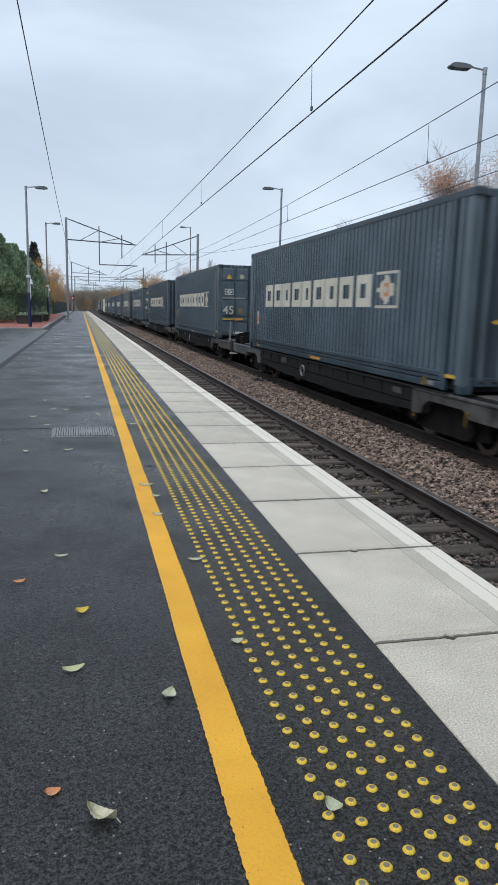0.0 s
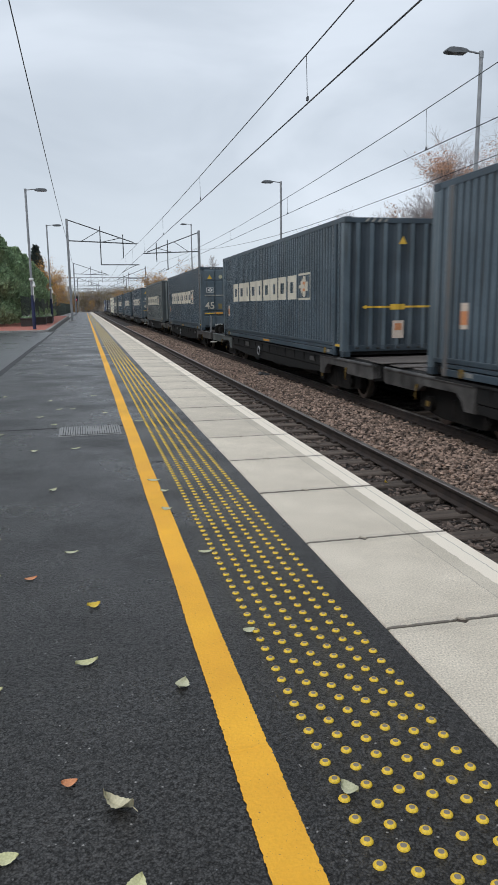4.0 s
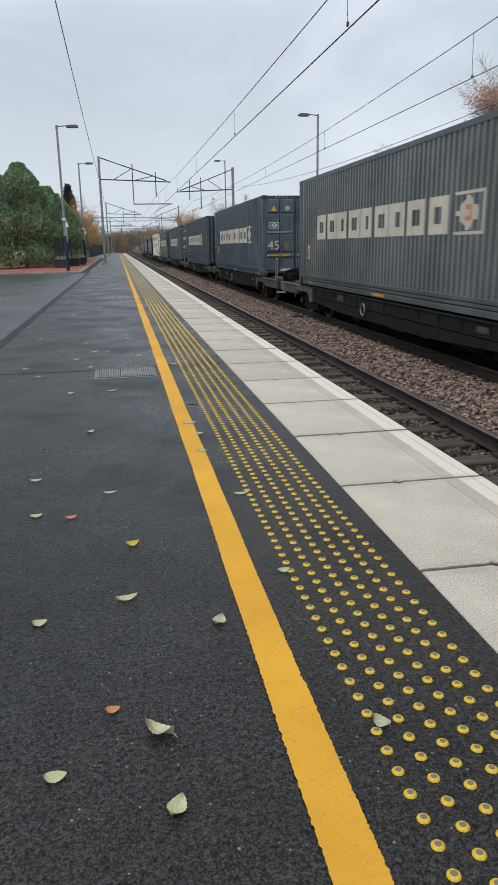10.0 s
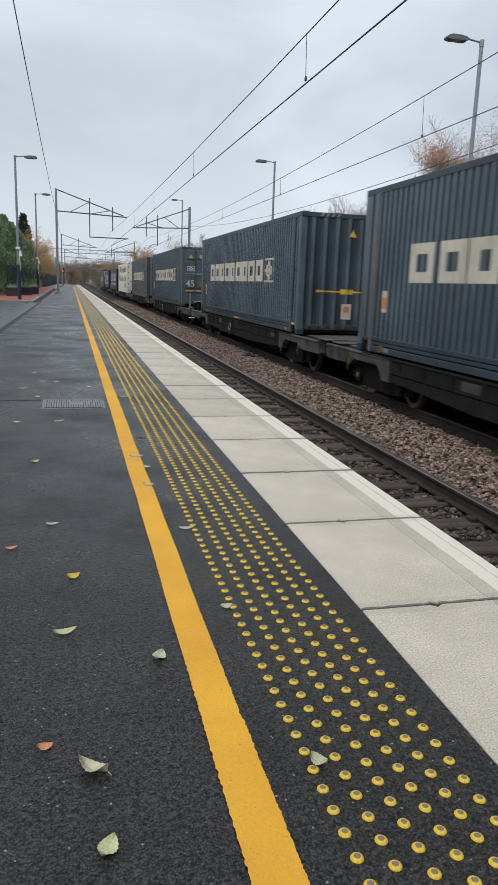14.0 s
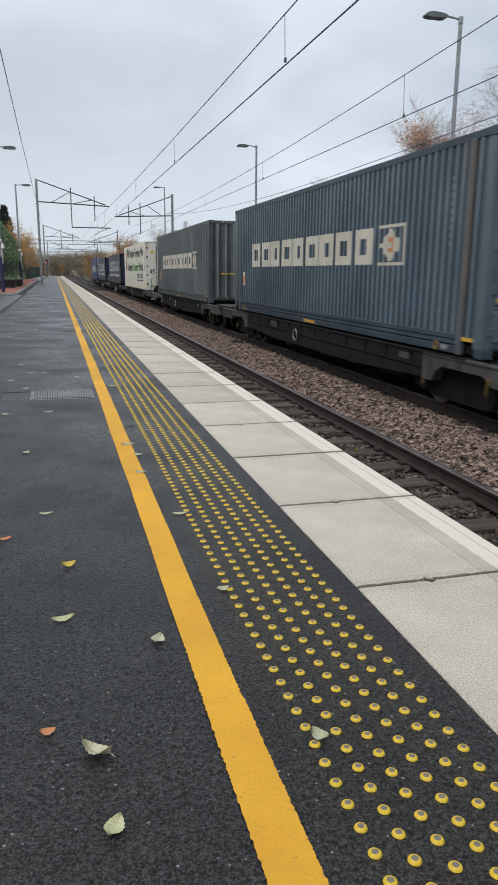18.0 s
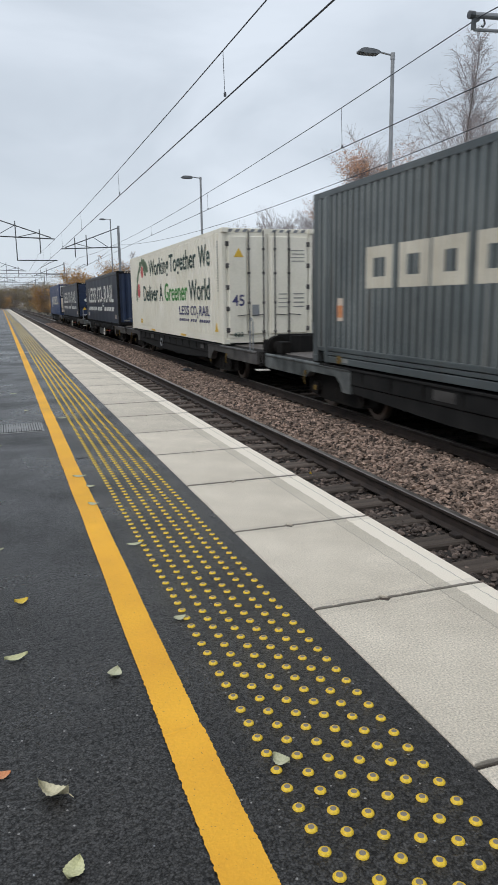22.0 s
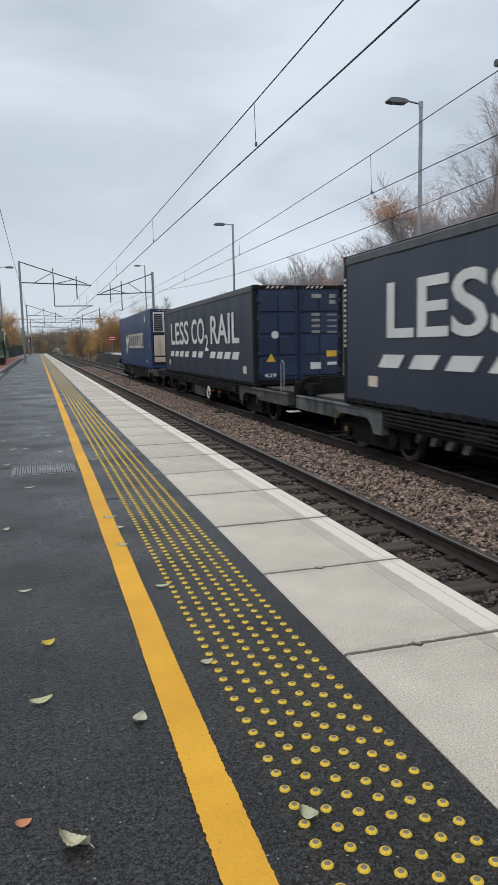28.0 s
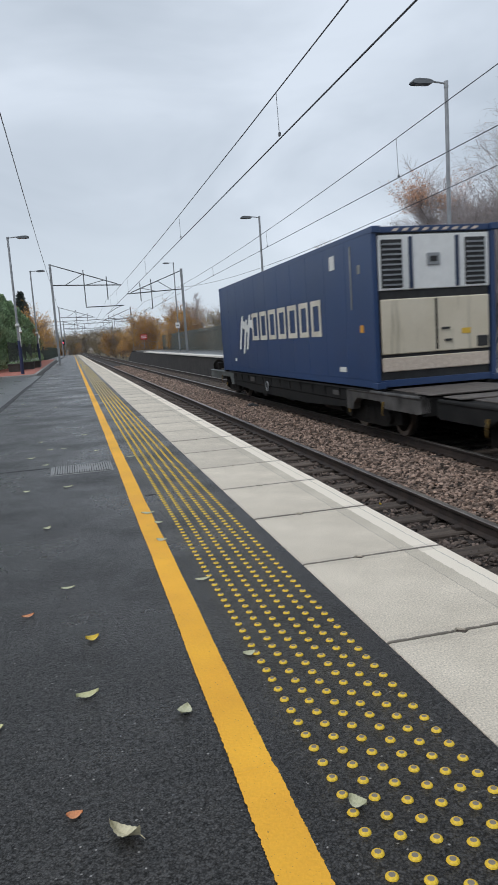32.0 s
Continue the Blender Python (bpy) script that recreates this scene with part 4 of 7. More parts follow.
def doors(box, h, leaf, gear, label="", bars=((-0.12,), (0.12,)), rows=4, plate=0.09, levels=None):
    """Two door leaves with panels, hinges, locking bars and handles at the leading end."""
    y = -BOX_L
    for s in (-1, 1):
        x0, x1 = (-1.14, -0.01) if s < 0 else (0.01, 1.14)
        leaf_ob = part("door_leaf", Geo().box(x0, x1, y + 0.012, y + 0.06, 0.15, h - 0.12, 0.006), leaf, box, label)
        hz = (h - 0.37) / rows
        steps = levels or [0.2 + i * hz for i in range(rows + 1)]
        for za, zb in zip(steps, steps[1:]):
            for a, b in ((x0 + 0.05, (x0 + x1) / 2 - 0.02), ((x0 + x1) / 2 + 0.02, x1 - 0.05)):
                part("door_panel", Geo().box(a, b, y - 0.022, y + 0.02, za + 0.035, zb - 0.025, 0.022), leaf, leaf_ob)
        for i in range(5):
            z = 0.30 + i * (h - 0.75) / 4
            xh = x0 - 0.02 if s < 0 else x1 + 0.03 - plate
            part("hinge", Geo().box(xh, xh + plate, y - 0.02, y + 0.02, z, z + 0.12, 0.01), gear, leaf_ob)
        for xb in bars[0 if s < 0 else 1]:
            part("locking_bar", Geo().tube((xb, y - 0.028, 0.10), (xb, y - 0.028, h - 0.06), 0.017, n=8), gear, leaf_ob)
            for z in (0.30, 1.05, 1.8, 2.4):
                if z < h - 0.2:
                    part("bar_guide", Geo().box(xb - 0.035, xb + 0.035, y - 0.048, y, z - 0.03, z + 0.03, 0.008), gear, leaf_ob)
            part("handle", Geo().tube((xb, y - 0.05, 0.75), (xb + 0.33 * (1 if xb < (x0 + x1) / 2 else -1), y - 0.05, 0.72), 0.011, n=6), gear, leaf_ob)


def flat_text(name, text, d0, z0, w, h, material, box, out=0.004, x=FACE, label="", bold=0.0):
    """Lettering on the near side, starting d0 from the rear end."""
    if bold > 0.016:
        thin = lettering(text, w - 0.04, h, bold)
        me = joined(name, [(thin, Matrix.Translation((i * 0.02, 0, i * 0.0012))) for i in range(3)], material)
        me.materials.clear()
    else:
        me = lettering(text, w, h, bold)
    me.transform(Matrix.Translation((x - out, -d0, z0)) @ SIDE)
    me.materials.append(material)
    return part(name, me, None, box, label)


def end_text(name, text, x0, z0, w, h, material, box, out=0.028, y=None):
    me = lettering(text, w, h, 0.015)
    me.transform(Matrix.Translation((x0, (-BOX_L if y is None else y) - out, z0)) @ NOSE)
    me.materials.append(material)
    return part(name, me, None, box)


def end_plate(name, x0, x1, z0, z1, material, box, out=0.026, parent=None):
    return part(name, Geo().box(x0, x1, -BOX_L - out - 0.004, -BOX_L - out, z0, z1), material, parent or box)


def end_triangle(xc, z, size, box, out=0.026):
    g = Geo()
    y = -BOX_L - out
    g.prism([(xc - size / 2, z), (xc + size / 2, z), (xc, z + size * 0.87)], y - 0.004, y)
    part("warning_triangle", g, M["hi_yellow"], box, "yellow warning triangle")


def blue_box(name_label, door_front, worn, tone="box_blue"):
    """A ribbed blue-grey container with a row of cream blocks and a framed emblem on its side."""
    h = 2.92
    box = thing("freight_container", name_label, "container", "freight containers")
    faded = tone == "box_olive"
    body, end = M[tone], M[tone] if faded else M["box_end"]
    # tone with the rib shade in it; the frame parts wear it too
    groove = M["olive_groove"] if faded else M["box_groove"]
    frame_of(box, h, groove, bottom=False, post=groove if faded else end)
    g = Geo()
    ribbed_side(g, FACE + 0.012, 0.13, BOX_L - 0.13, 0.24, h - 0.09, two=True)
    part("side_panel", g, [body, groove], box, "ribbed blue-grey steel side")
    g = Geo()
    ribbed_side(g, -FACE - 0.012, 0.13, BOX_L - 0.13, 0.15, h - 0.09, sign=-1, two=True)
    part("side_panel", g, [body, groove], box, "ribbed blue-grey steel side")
    g = Geo()
    ribbed_end(g, -0.06, FACE + 0.1, -FACE - 0.1, 0.15, h - 0.12, sign=-1)
    part("end_panel", g, end, box)
    # row of cream blocks, one a letter, following the ribs
    d, z0, z1 = 1.95, 1.26, 1.88
    for k, w in enumerate((0.78, 0.78, 0.76, 0.76, 0.74, 0.76, 0.80, 0.76, 0.78)):
        g = Geo()
        a, b = d, d + w
        t, e0 = 0.17, 0.24
        ribbed_side(g, FACE + 0.012, a, a + e0, z0, z1, 0.005)
        ribbed_side(g, FACE + 0.012, b - 0.22, b, z0, z1, 0.005)
        ribbed_side(g, FACE + 0.012, a + e0, b - 0.22, z1 - t, z1, 0.005)
        ribbed_side(g, FACE + 0.012, a + e0, b - 0.22, z0, z0 + t, 0.005)
        part("marking_block", g, worn, box, "cream painted block")
        d += w + 0.128
    e0, e1 = 10.12, 11.12
    g = Geo()
    t = 0.05
    ribbed_side(g, FACE + 0.012, e0, e1, z0 - 0.02, z0 - 0.02 + t, 0.005)
    ribbed_side(g, FACE + 0.012, e0, e1, z1 + 0.02 - t, z1 + 0.02, 0.005)
    ribbed_side(g, FACE + 0.012, e0, e0 + 0.06, z0 + 0.03, z1 - 0.03, 0.005)
    ribbed_side(g, FACE + 0.012, e1 - 0.06, e1, z0 + 0.03, z1 - 0.03, 0.005)
    for j in range(14):
        w = 0.40 * (1 - abs(j - 6.5) / 7.4)
        zz = z0 + 0.05 + j * 0.0372
        ribbed_side(g, FACE + 0.012, 10.62 - w, 10.62 + w, zz, zz + 0.0372, 0.005)
    part("emblem_frame", g, worn, box, "cream framed emblem")
    g = Geo()
    ribbed_side(g, FACE + 0.012, 10.53, 10.71, z0 + 0.19, z1 - 0.19, 0.009)
    part("emblem_centre", g, M["leaf_rust"], box, "rust-red emblem centre")
    g = Geo()
    ribbed_side(g, FACE + 0.012, 10.58, 10.67, z0 + 0.26, z1 - 0.26, 0.013)
    part("emblem_eye", g, worn, box)
    # small placards
    g = Geo()
    ribbed_side(g, FACE + 0.012, 0.92, 1.18, 0.74, 1.12, 0.006)
    part("placard", g, M["paper"], box, "weathered placard")
    g = Geo()
    ribbed_side(g, FACE + 0.012, 0.98, 1.12, 0.80, 1.0, 0.008)
    part("placard_print", g, M["leaf_rust"], box)
    part("rail_plate", Geo().box(FACE - 0.010, FACE + 0.006, -7.2, -6.5, 0.045, 0.10), M["orange"], box, "orange plate on the bottom rail")
    part("rail_plate", Geo().box(FACE - 0.003, FACE + 0.014, -BOX_L + 0.46, -BOX_L + 0.20, 0.21, 0.26), M["hi_yellow"], box, "yellow plate on the bottom rail")
    for k in range(9):
        g = Geo()
        ribbed_side(g, FACE + 0.012, 12.45, 12.52, 1.5 + k * 0.11, 1.555 + k * 0.11, 0.006)
        part("code_mark", g, M["letter_faded"], box)
    # posts at the inner lifting points, with the stepped bottom rail between them
    for x0, sg in ((FACE, 1), (-FACE, -1)):
        for d in (0.48, BOX_L - 0.62):
            part("inner_post", Geo().box(min(x0 - sg * 0.004, x0 + sg * 0.07), max(x0 - sg * 0.004, x0 + sg * 0.07), -d - 0.14, -d, 0.0, h - 0.09, 0.014), M["rusty_post"] if door_front else groove, box, "dark inner corner post")
            part("post_edge", Geo().box(min(x0 - sg * 0.010, x0 + sg * 0.02), max(x0 - sg * 0.010, x0 + sg * 0.02), -d - 0.05, -d - 0.03, 0.12, h - 0.10, 0.004), body, box)
        for z0r, z1r, out in ((0.015, 0.125, 0.004), (0.14, 0.205, -0.006), (0.215, 0.29, 0.004)):
            part("bottom_rail", Geo().box(min(x0 - sg * out, x0 + sg * 0.08), max(x0 - sg * out, x0 + sg * 0.08), -BOX_L + 0.62, -0.62, z0r, z1r, 0.008), groove, box)
    for d in (1.02, BOX_L - 1.2):
        part("lifting_eye", Geo().ring((FACE - 0.006, -d - 0.07, 0.085), (1, 0, 0), 0.055, 0.022, 12), M["grimy_ochre"], box, "ochre lifting eye")
        part("rail_label", Geo().box(FACE - 0.009, FACE, -d - 0.38, -d - 0.20, 0.05, 0.115), M["letter_faded"], box)
    if door_front:
        doors(box, h, end, end, "blue-grey door leaf", ((-0.56, -0.06), (0.06, 0.56)), levels=[0.17, 0.66, 0.86, 1.56, 2.27, 2.80])
        end_text("size_mark", "45", -1.06, 0.97, 0.44, 0.33, M["letter"], box)
        end_triangle(-0.82, 2.36, 0.23, box)
        part("round_label", Geo().tube((-0.30, -BOX_L - 0.02, 2.46), (-0.30, -BOX_L - 0.03, 2.46), 0.09, n=16), M["leaf_grey"], box)
        y = -BOX_L - 0.026
        part("emblem_plate", Geo().prism([(-0.99, 1.74), (-0.62, 1.74), (-0.62, 1.97), (-0.99, 1.97)], y - 0.003, y), M["letter_white"], box, "pale emblem plate")
        part("emblem_field", Geo().prism([(-0.965, 1.765), (-0.645, 1.765), (-0.645, 1.945), (-0.965, 1.945)], y - 0.006, y - 0.0035), end, box)
        part("emblem_diamond", Geo().prism([(-0.95, 1.855), (-0.805, 1.77), (-0.66, 1.855), (-0.805, 1.94)], y - 0.009, y - 0.0065), M["letter_white"], box)
        part("emblem_eye", Geo().prism([(-0.86, 1.855), (-0.805, 1.82), (-0.75, 1.855), (-0.805, 1.89)], y - 0.012, y - 0.0095), end, box)
        end_plate("name_bar", -1.08, -0.14, 1.585, 1.635, M["letter_faded"], box)
        end_plate("stripe", -1.08, -0.62, 0.745, 0.795, M["hi_yellow"], box)
        end_plate("stripe_label", -0.61, -0.22, 0.725, 0.815, M["orange"], box)
        end_plate("stripe", 0.03, 1.08, 0.745, 0.795, M["hi_yellow"], box)
        for z in (2.40, 2.48):
            end_plate("code_bar", 0.34, 0.62, z, z + 0.05, M["letter_faded"], box)
            end_plate("code_bar", 0.80, 1.06, z - 0.06, z - 0.01, M["letter_faded"], box)
        for k in range(5):
            end_plate("data_bar", 0.34, 0.58 - 0.04 * (k % 2), 1.55 + k * 0.095, 1.60 + k * 0.095, M["letter_faded"], box)
            end_plate("data_bar", 0.80, 1.05, 1.55 + k * 0.095, 1.595 + k * 0.095, M["letter_faded"], box)
        end_plate("small_label", 0.36, 0.54, 1.21, 1.32, M["letter_white"], box)
        end_plate("label_plate", -0.42, -0.25, 0.98, 1.22, M["leaf_olive"], box)
        end_plate("orange_plate", 0.80, 1.06, 0.92, 1.24, M["orange"], box)
        end_plate("white_plate", -0.60, -0.22, 0.19, 0.27, M["letter_white"], box)
    else:
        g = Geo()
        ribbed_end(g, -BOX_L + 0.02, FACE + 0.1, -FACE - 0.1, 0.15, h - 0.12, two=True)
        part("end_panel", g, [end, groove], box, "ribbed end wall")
        g = Geo()
        ribbed_end(g, -BOX_L + 0.02, -0.72, 1.05, 1.035, 1.075, 0.005)
        ribbed_end(g, -BOX_L + 0.02, -0.14, 0.20, 0.995, 1.115, 0.008)
        g.prism([(-0.82, 1.055), (-0.72, 1.01), (-0.72, 1.10)], -BOX_L + 0.012, -BOX_L + 0.016)
        g.prism([(1.05, 1.01), (1.13, 1.055), (1.05, 1.10)], -BOX_L + 0.012, -BOX_L + 0.016)
        part("arrow_stripe", g, M["hi_yellow"], box, "yellow arrow stripe")
        end_triangle(0.09, 2.37, 0.19, box, -0.012)
        end_plate("placard", -0.10, 0.16, 0.38, 0.76, M["paper"], box, -0.012)
        end_plate("placard_print", -0.05, 0.11, 0.55, 0.70, M["leaf_rust"], box, -0.007)
        for k in range(9):
            part("code_mark", Geo().box(0.99, 1.04, -BOX_L - 0.0, -BOX_L + 0.01, 1.5 + k * 0.11, 1.55 + k * 0.11), M["letter_faded"], box)
        for k in range(7):
            x = -0.95 + k * 0.24
            part("base_slot", Geo().box(x, x + 0.09, -BOX_L + 0.0, -BOX_L + 0.03, 0.155, 0.20, 0.01), M["black"], box)
    for x0 in (-0.78,):
        for k in range(4):
            g = Geo().prism([(x0 + k * 0.14, h - 0.10), (x0 + k * 0.14 + 0.06, h - 0.10), (x0 + k * 0.14 + 0.11, h - 0.03), (x0 + k * 0.14 + 0.05, h - 0.03)], -BOX_L - 0.004, -BOX_L + 0.012)
            part("hazard_stripe", g, M["letter_faded"], box)
    return box


def white_box():
    h = 2.92
    box = thing("freight_container", "cream-white refrigerated container with dark green lettering and a berry sprig", "container", "freight containers")
    body = M["cream_box"]
    frame_of(box, h, body, 0.2)
    for s, x in ((1, FACE + 0.006), (-1, -FACE - 0.006)):
        st = [0.13 + k * 0.302 for k in range(44)] + [BOX_L - 0.13]
        for a, b in zip(st, st[1:]):
            if b - a > 0.05:
                part("side_panel", Geo().box(min(x, x + s * 0.05), max(x, x + s * 0.05), -b + 0.022, -a - 0.022, 0.2, h - 0.1, 0.006), body, box)
        part("side_backing", Geo().box(min(x + s * 0.022, x + s * 0.05), max(x + s * 0.022, x + s * 0.05), -BOX_L + 0.13, -0.13, 0.2, h - 0.1), body, box)
    part("end_panel", Geo().box(FACE + 0.1, -FACE - 0.1, -0.06, -0.03, 0.15, h - 0.12), body, box)
    doors(box, h, body, M["frame_grey"], "cream door leaf with grey locking bars", ((-0.54, -0.14), (0.18, 0.57)), 1, 0.17)
    o = 0.006
    words = (("Working", 4.04, 1.88, 3.30, 0.75, "letter_dark"), ("Together", 7.48, 1.88, 3.48, 0.75, "letter_dark"), ("We", 11.22, 2.04, 1.16, 0.59, "letter_dark"),
             ("Deliver", 2.78, 1.14, 2.80, 0.58, "letter_dark"), ("A", 5.78, 1.14, 0.56, 0.58, "letter_dark"), ("Greener", 6.66, 1.13, 3.20, 0.60, "letter_green"), ("World", 10.04, 1.13, 2.30, 0.60, "letter_dark"))
    for word, d, z, w, hh, k in words:
        flat_text("slogan", word, d, z, w, hh, M[k], box, o, label="green lettering" if k == "letter_green" else "dark green lettering", bold=0.014)
    for word, d, z, w, hh in (("LESS", 8.74, 0.70, 1.26, 0.28), ("CO", 10.18, 0.70, 0.68, 0.28), ("2", 10.90, 0.62, 0.15, 0.17), ("RAIL", 11.18, 0.70, 1.10, 0.28)):
        flat_text("slogan", word, d, z, w, hh, M["letter_blue"], box, o, label="navy lettering", bold=0.014)
    for d in (8.70, 8.96, 9.22, 9.48, 9.74, 10.14, 10.40, 10.66, 11.14, 11.37, 11.60, 11.83, 12.06):
        g = Geo().prism([(-d, 0.51), (-d - 0.15, 0.51), (-d - 0.21, 0.59), (-d - 0.06, 0.59)], FACE - 0.004, FACE + 0.004, axis="x")
        part("dash", g, M["letter_blue"], box)
    for d, w in ((4.1, 0.6), (8.85, 0.6)):
        part("rail_plate", Geo().box(FACE - 0.003, FACE + 0.012, -d - w, -d, 0.05, 0.11), M["hi_yellow"], box, "yellow plate on the bottom rail")
    part("rail_plate", Geo().box(FACE - 0.003, FACE + 0.012, -2.34, -2.02, 0.29, 0.45), M["hi_yellow"], box, "small yellow plate")
    # sprig of leaves and berries: middle d, z, tilt, half length
    for d, z, a, w in ((2.15, 2.42, 35, 0.42), (2.65, 2.66, 100, 0.30), (3.05, 2.42, 120, 0.62), (3.35, 2.50, 138, 0.66), (1.65, 2.10, 62, 0.46), (1.45, 1.62, 84, 0.48), (1.30, 1.34, 100, 0.34), (2.35, 2.62, 10, 0.34)):
        g = Geo()
        pts = []
        for q in range(16):
            t = 2 * math.pi * q / 16
            r = w * (0.90 if q % 2 else 1.0)
            u, v = r * math.cos(t), 0.34 * r * math.sin(t) * (1 - 0.35 * math.cos(t))
            c, s = math.cos(radians(a)), math.sin(radians(a))
            pts.append((-(d + u * c - v * s), z + (u * s + v * c) * 0.62))
        g.prism(pts, FACE - 0.004, FACE + 0.002, axis="x")
        part("leaf_shape", g, M["leaf_print"], box, "dull green leaf shape")
    for d, z, r, tall in ((2.62, 2.27, 0.20, 1.12), (1.82, 1.56, 0.25, 1.1)):
        pts = [(-(d + r * math.cos(q * math.pi / 12)), z + r * tall * math.sin(q * math.pi / 12)) for q in range(24)]
        part("berry_shape", Geo().prism(pts, FACE - 0.008, FACE + 0.002, axis="x"), M["berry"], box, "red berry shape")
        part("berry_shine", Geo().prism([(-(d + 0.06 + 0.05 * math.cos(q * math.pi / 6)), z + 0.09 + 0.07 * math.sin(q * math.pi / 6)) for q in range(12)], FACE - 0.010, FACE - 0.0085, axis="x"), M["paper"], box)
    for k in range(20):
        part("code_mark", Geo().box(FACE - 0.003, FACE + 0.01, -13.12, -13.06, 1.35 + k * 0.065, 1.385 + k * 0.065), M["letter_faded"], box)
    g = Geo().prism([(-12.75, 0.30), (-13.05, 0.30), (-12.9, 0.55)], FACE - 0.004, FACE + 0.004, axis="x")
    part("warning_triangle", g, M["hi_yellow"], box)
    end_text("size_mark", "45", -1.0, 0.97, 0.33, 0.29, M["letter_blue"], box)
    end_text("fleet_mark", "622", -0.96, 0.19, 0.26, 0.11, M["letter_dark"], box)
    end_triangle(-0.81, 2.2, 0.26, box)
    end_plate("vent_grille", -0.46, -0.27, 0.70, 1.0, M["trim_grey"], box)
    for k in range(4):
        end_plate("code_bar", 0.62 + 0.04 * (k % 2), 1.0, 2.36 - k * 0.09, 2.385 - k * 0.09, M["letter_faded"], box)
        end_plate("data_bar", 0.70, 1.0, 1.25 - k * 0.11, 1.28 - k * 0.11, M["letter_faded"], box)
        end_plate("data_bar", 0.28, 0.52, 1.25 - k * 0.11, 1.275 - k * 0.11, M["letter_faded"], box)
    for x0 in (-1.1, 0.1):
        for k in range(5):
            g = Geo().prism([(x0 + k * 0.2, h - 0.1), (x0 + k * 0.2 + 0.10, h - 0.1), (x0 + k * 0.2 + 0.16, h - 0.03), (x0 + k * 0.2 + 0.06, h - 0.03)], -BOX_L + 0.004, -BOX_L + 0.012)
            part("hazard_stripe", g, M["trim_grey"], box)
    return box


def curtain_box(doors_front):
    h = 2.60
    box = thing("freight_container", "charcoal curtain-sided container with navy ends and white lettering", "container", "freight containers")
    frame_of(box, h, M["frame_dark"], 0.10, 0.06)
    for s, x in ((1, FACE + 0.004), (-1, -FACE - 0.004)):
        g = Geo()
        n = 54
        for i in range(n):
            a, b = 0.14 + (BOX_L - 0.28) * i / n, 0.14 + (BOX_L - 0.28) * (i + 1) / n
            ia, ib = 0.012 * math.sin(a * 2.1) ** 2, 0.012 * math.sin(b * 2.1) ** 2
            q = [(x + s * ia, -a, 0.08), (x + s * ib, -b, 0.08), (x + s * ib, -b, h - 0.16), (x + s * ia, -a, h - 0.16)]
            g.face(q if s > 0 else q[::-1])
        part("side_curtain", g, M["curtain"], box, "charcoal fabric curtain", smooth=True)
        part("curtain_rail", Geo().box(min(x - s * 0.015, x + s * 0.06), max(x - s * 0.015, x + s * 0.06), -BOX_L + 0.1, -0.1, h - 0.17, h - 0.02, 0.02), M["dark_steel"], box, "dark rounded curtain rail")
    for k in range(30):
        d = 0.35 + k * 0.44
        part("buckle", Geo().box(FACE - 0.01, FACE + 0.01, -d - 0.03, -d + 0.03, 0.0, 0.10), M["frame_dark"], box)
    o = 0.008
    sets = (("LESS", 1.68, 3.55), ("CO", 5.77, 2.05), ("RAIL", 8.72, 3.40))
    for word, d0, w in sets:
        flat_text("slogan", word, d0, 1.13, w, 0.88, M["letter_white"], box, o, label="white lettering", bold=0.016)
    flat_text("slogan", "2", 7.86, 0.90, 0.52, 0.54, M["letter_white"], box, o, label="white lettering", bold=0.016)
    for d0, n, step in ((1.38, 4, 1.0), (5.70, 2, 1.0), (8.50, 4, 0.92)):
        for k in range(n):
            d = d0 + k * step
            g = Geo().prism([(-d, 0.67), (-d - 0.68, 0.67), (-d - 0.88, 0.88), (-d - 0.2, 0.88)], FACE - 0.006, FACE + 0.004, axis="x")
            part("dash", g, M["letter_white"], box, "white slanted dash")
    part("placard", Geo().box(FACE - 0.004, FACE + 0.006, -1.35, -1.02, 0.34, 0.52), M["paper"], box)
    part("placard", Geo().box(FACE - 0.004, FACE + 0.006, -12.75, -12.45, 0.30, 0.50), M["paper"], box)
    for k in range(14):
        part("code_mark", Geo().box(FACE - 0.006, FACE + 0.0, -0.10, -0.04, 1.0 + k * 0.09, 1.05 + k * 0.09), M["letter_white"], box)
    g = Geo()
    ribbed_end(g, -0.06, FACE + 0.1, -FACE - 0.1, 0.15, h - 0.12, sign=-1)
    part("end_panel", g, M["navy"], box)
    if doors_front:
        doors(box, h, M["navy"], M["navy"], "navy door leaf")
        end_triangle(-0.80, 0.62, 0.26, box)
        part("round_label", Geo().tube((-0.68, -BOX_L - 0.012, 1.32), (-0.68, -BOX_L - 0.028, 1.32), 0.10, n=16), M["letter_white"], box)
        end_text("fleet_mark", "429", -1.0, 0.22, 0.34, 0.10, M["letter_white"], box)
        for k in range(3):
            end_plate("code_bar", 0.35 + 0.5 * (k > 0), 0.62 + 0.42 * (k > 0), 2.26 - 0.15 * (k // 2), 2.36 - 0.15 * (k // 2), M["letter_faded"], box)
        for k in range(4):
            end_plate("data_bar", 0.34, 0.58, 1.35 + k * 0.15, 1.42 + k * 0.15, M["letter_faded"], box)
            end_plate("data_bar", 0.78, 1.06, 1.35 + k * 0.15, 1.40 + k * 0.15, M["trim_grey"], box)
        end_plate("yellow_plate", 0.76, 1.06, 0.72, 0.88, M["hi_yellow"], box)
        end_plate("white_plate", 0.78, 1.06, 0.50, 0.58, M["letter_white"], box)
        end_plate("white_plate", 0.30, 0.60, 0.40, 0.58, M["letter_white"], box)
    else:
        g = Geo()
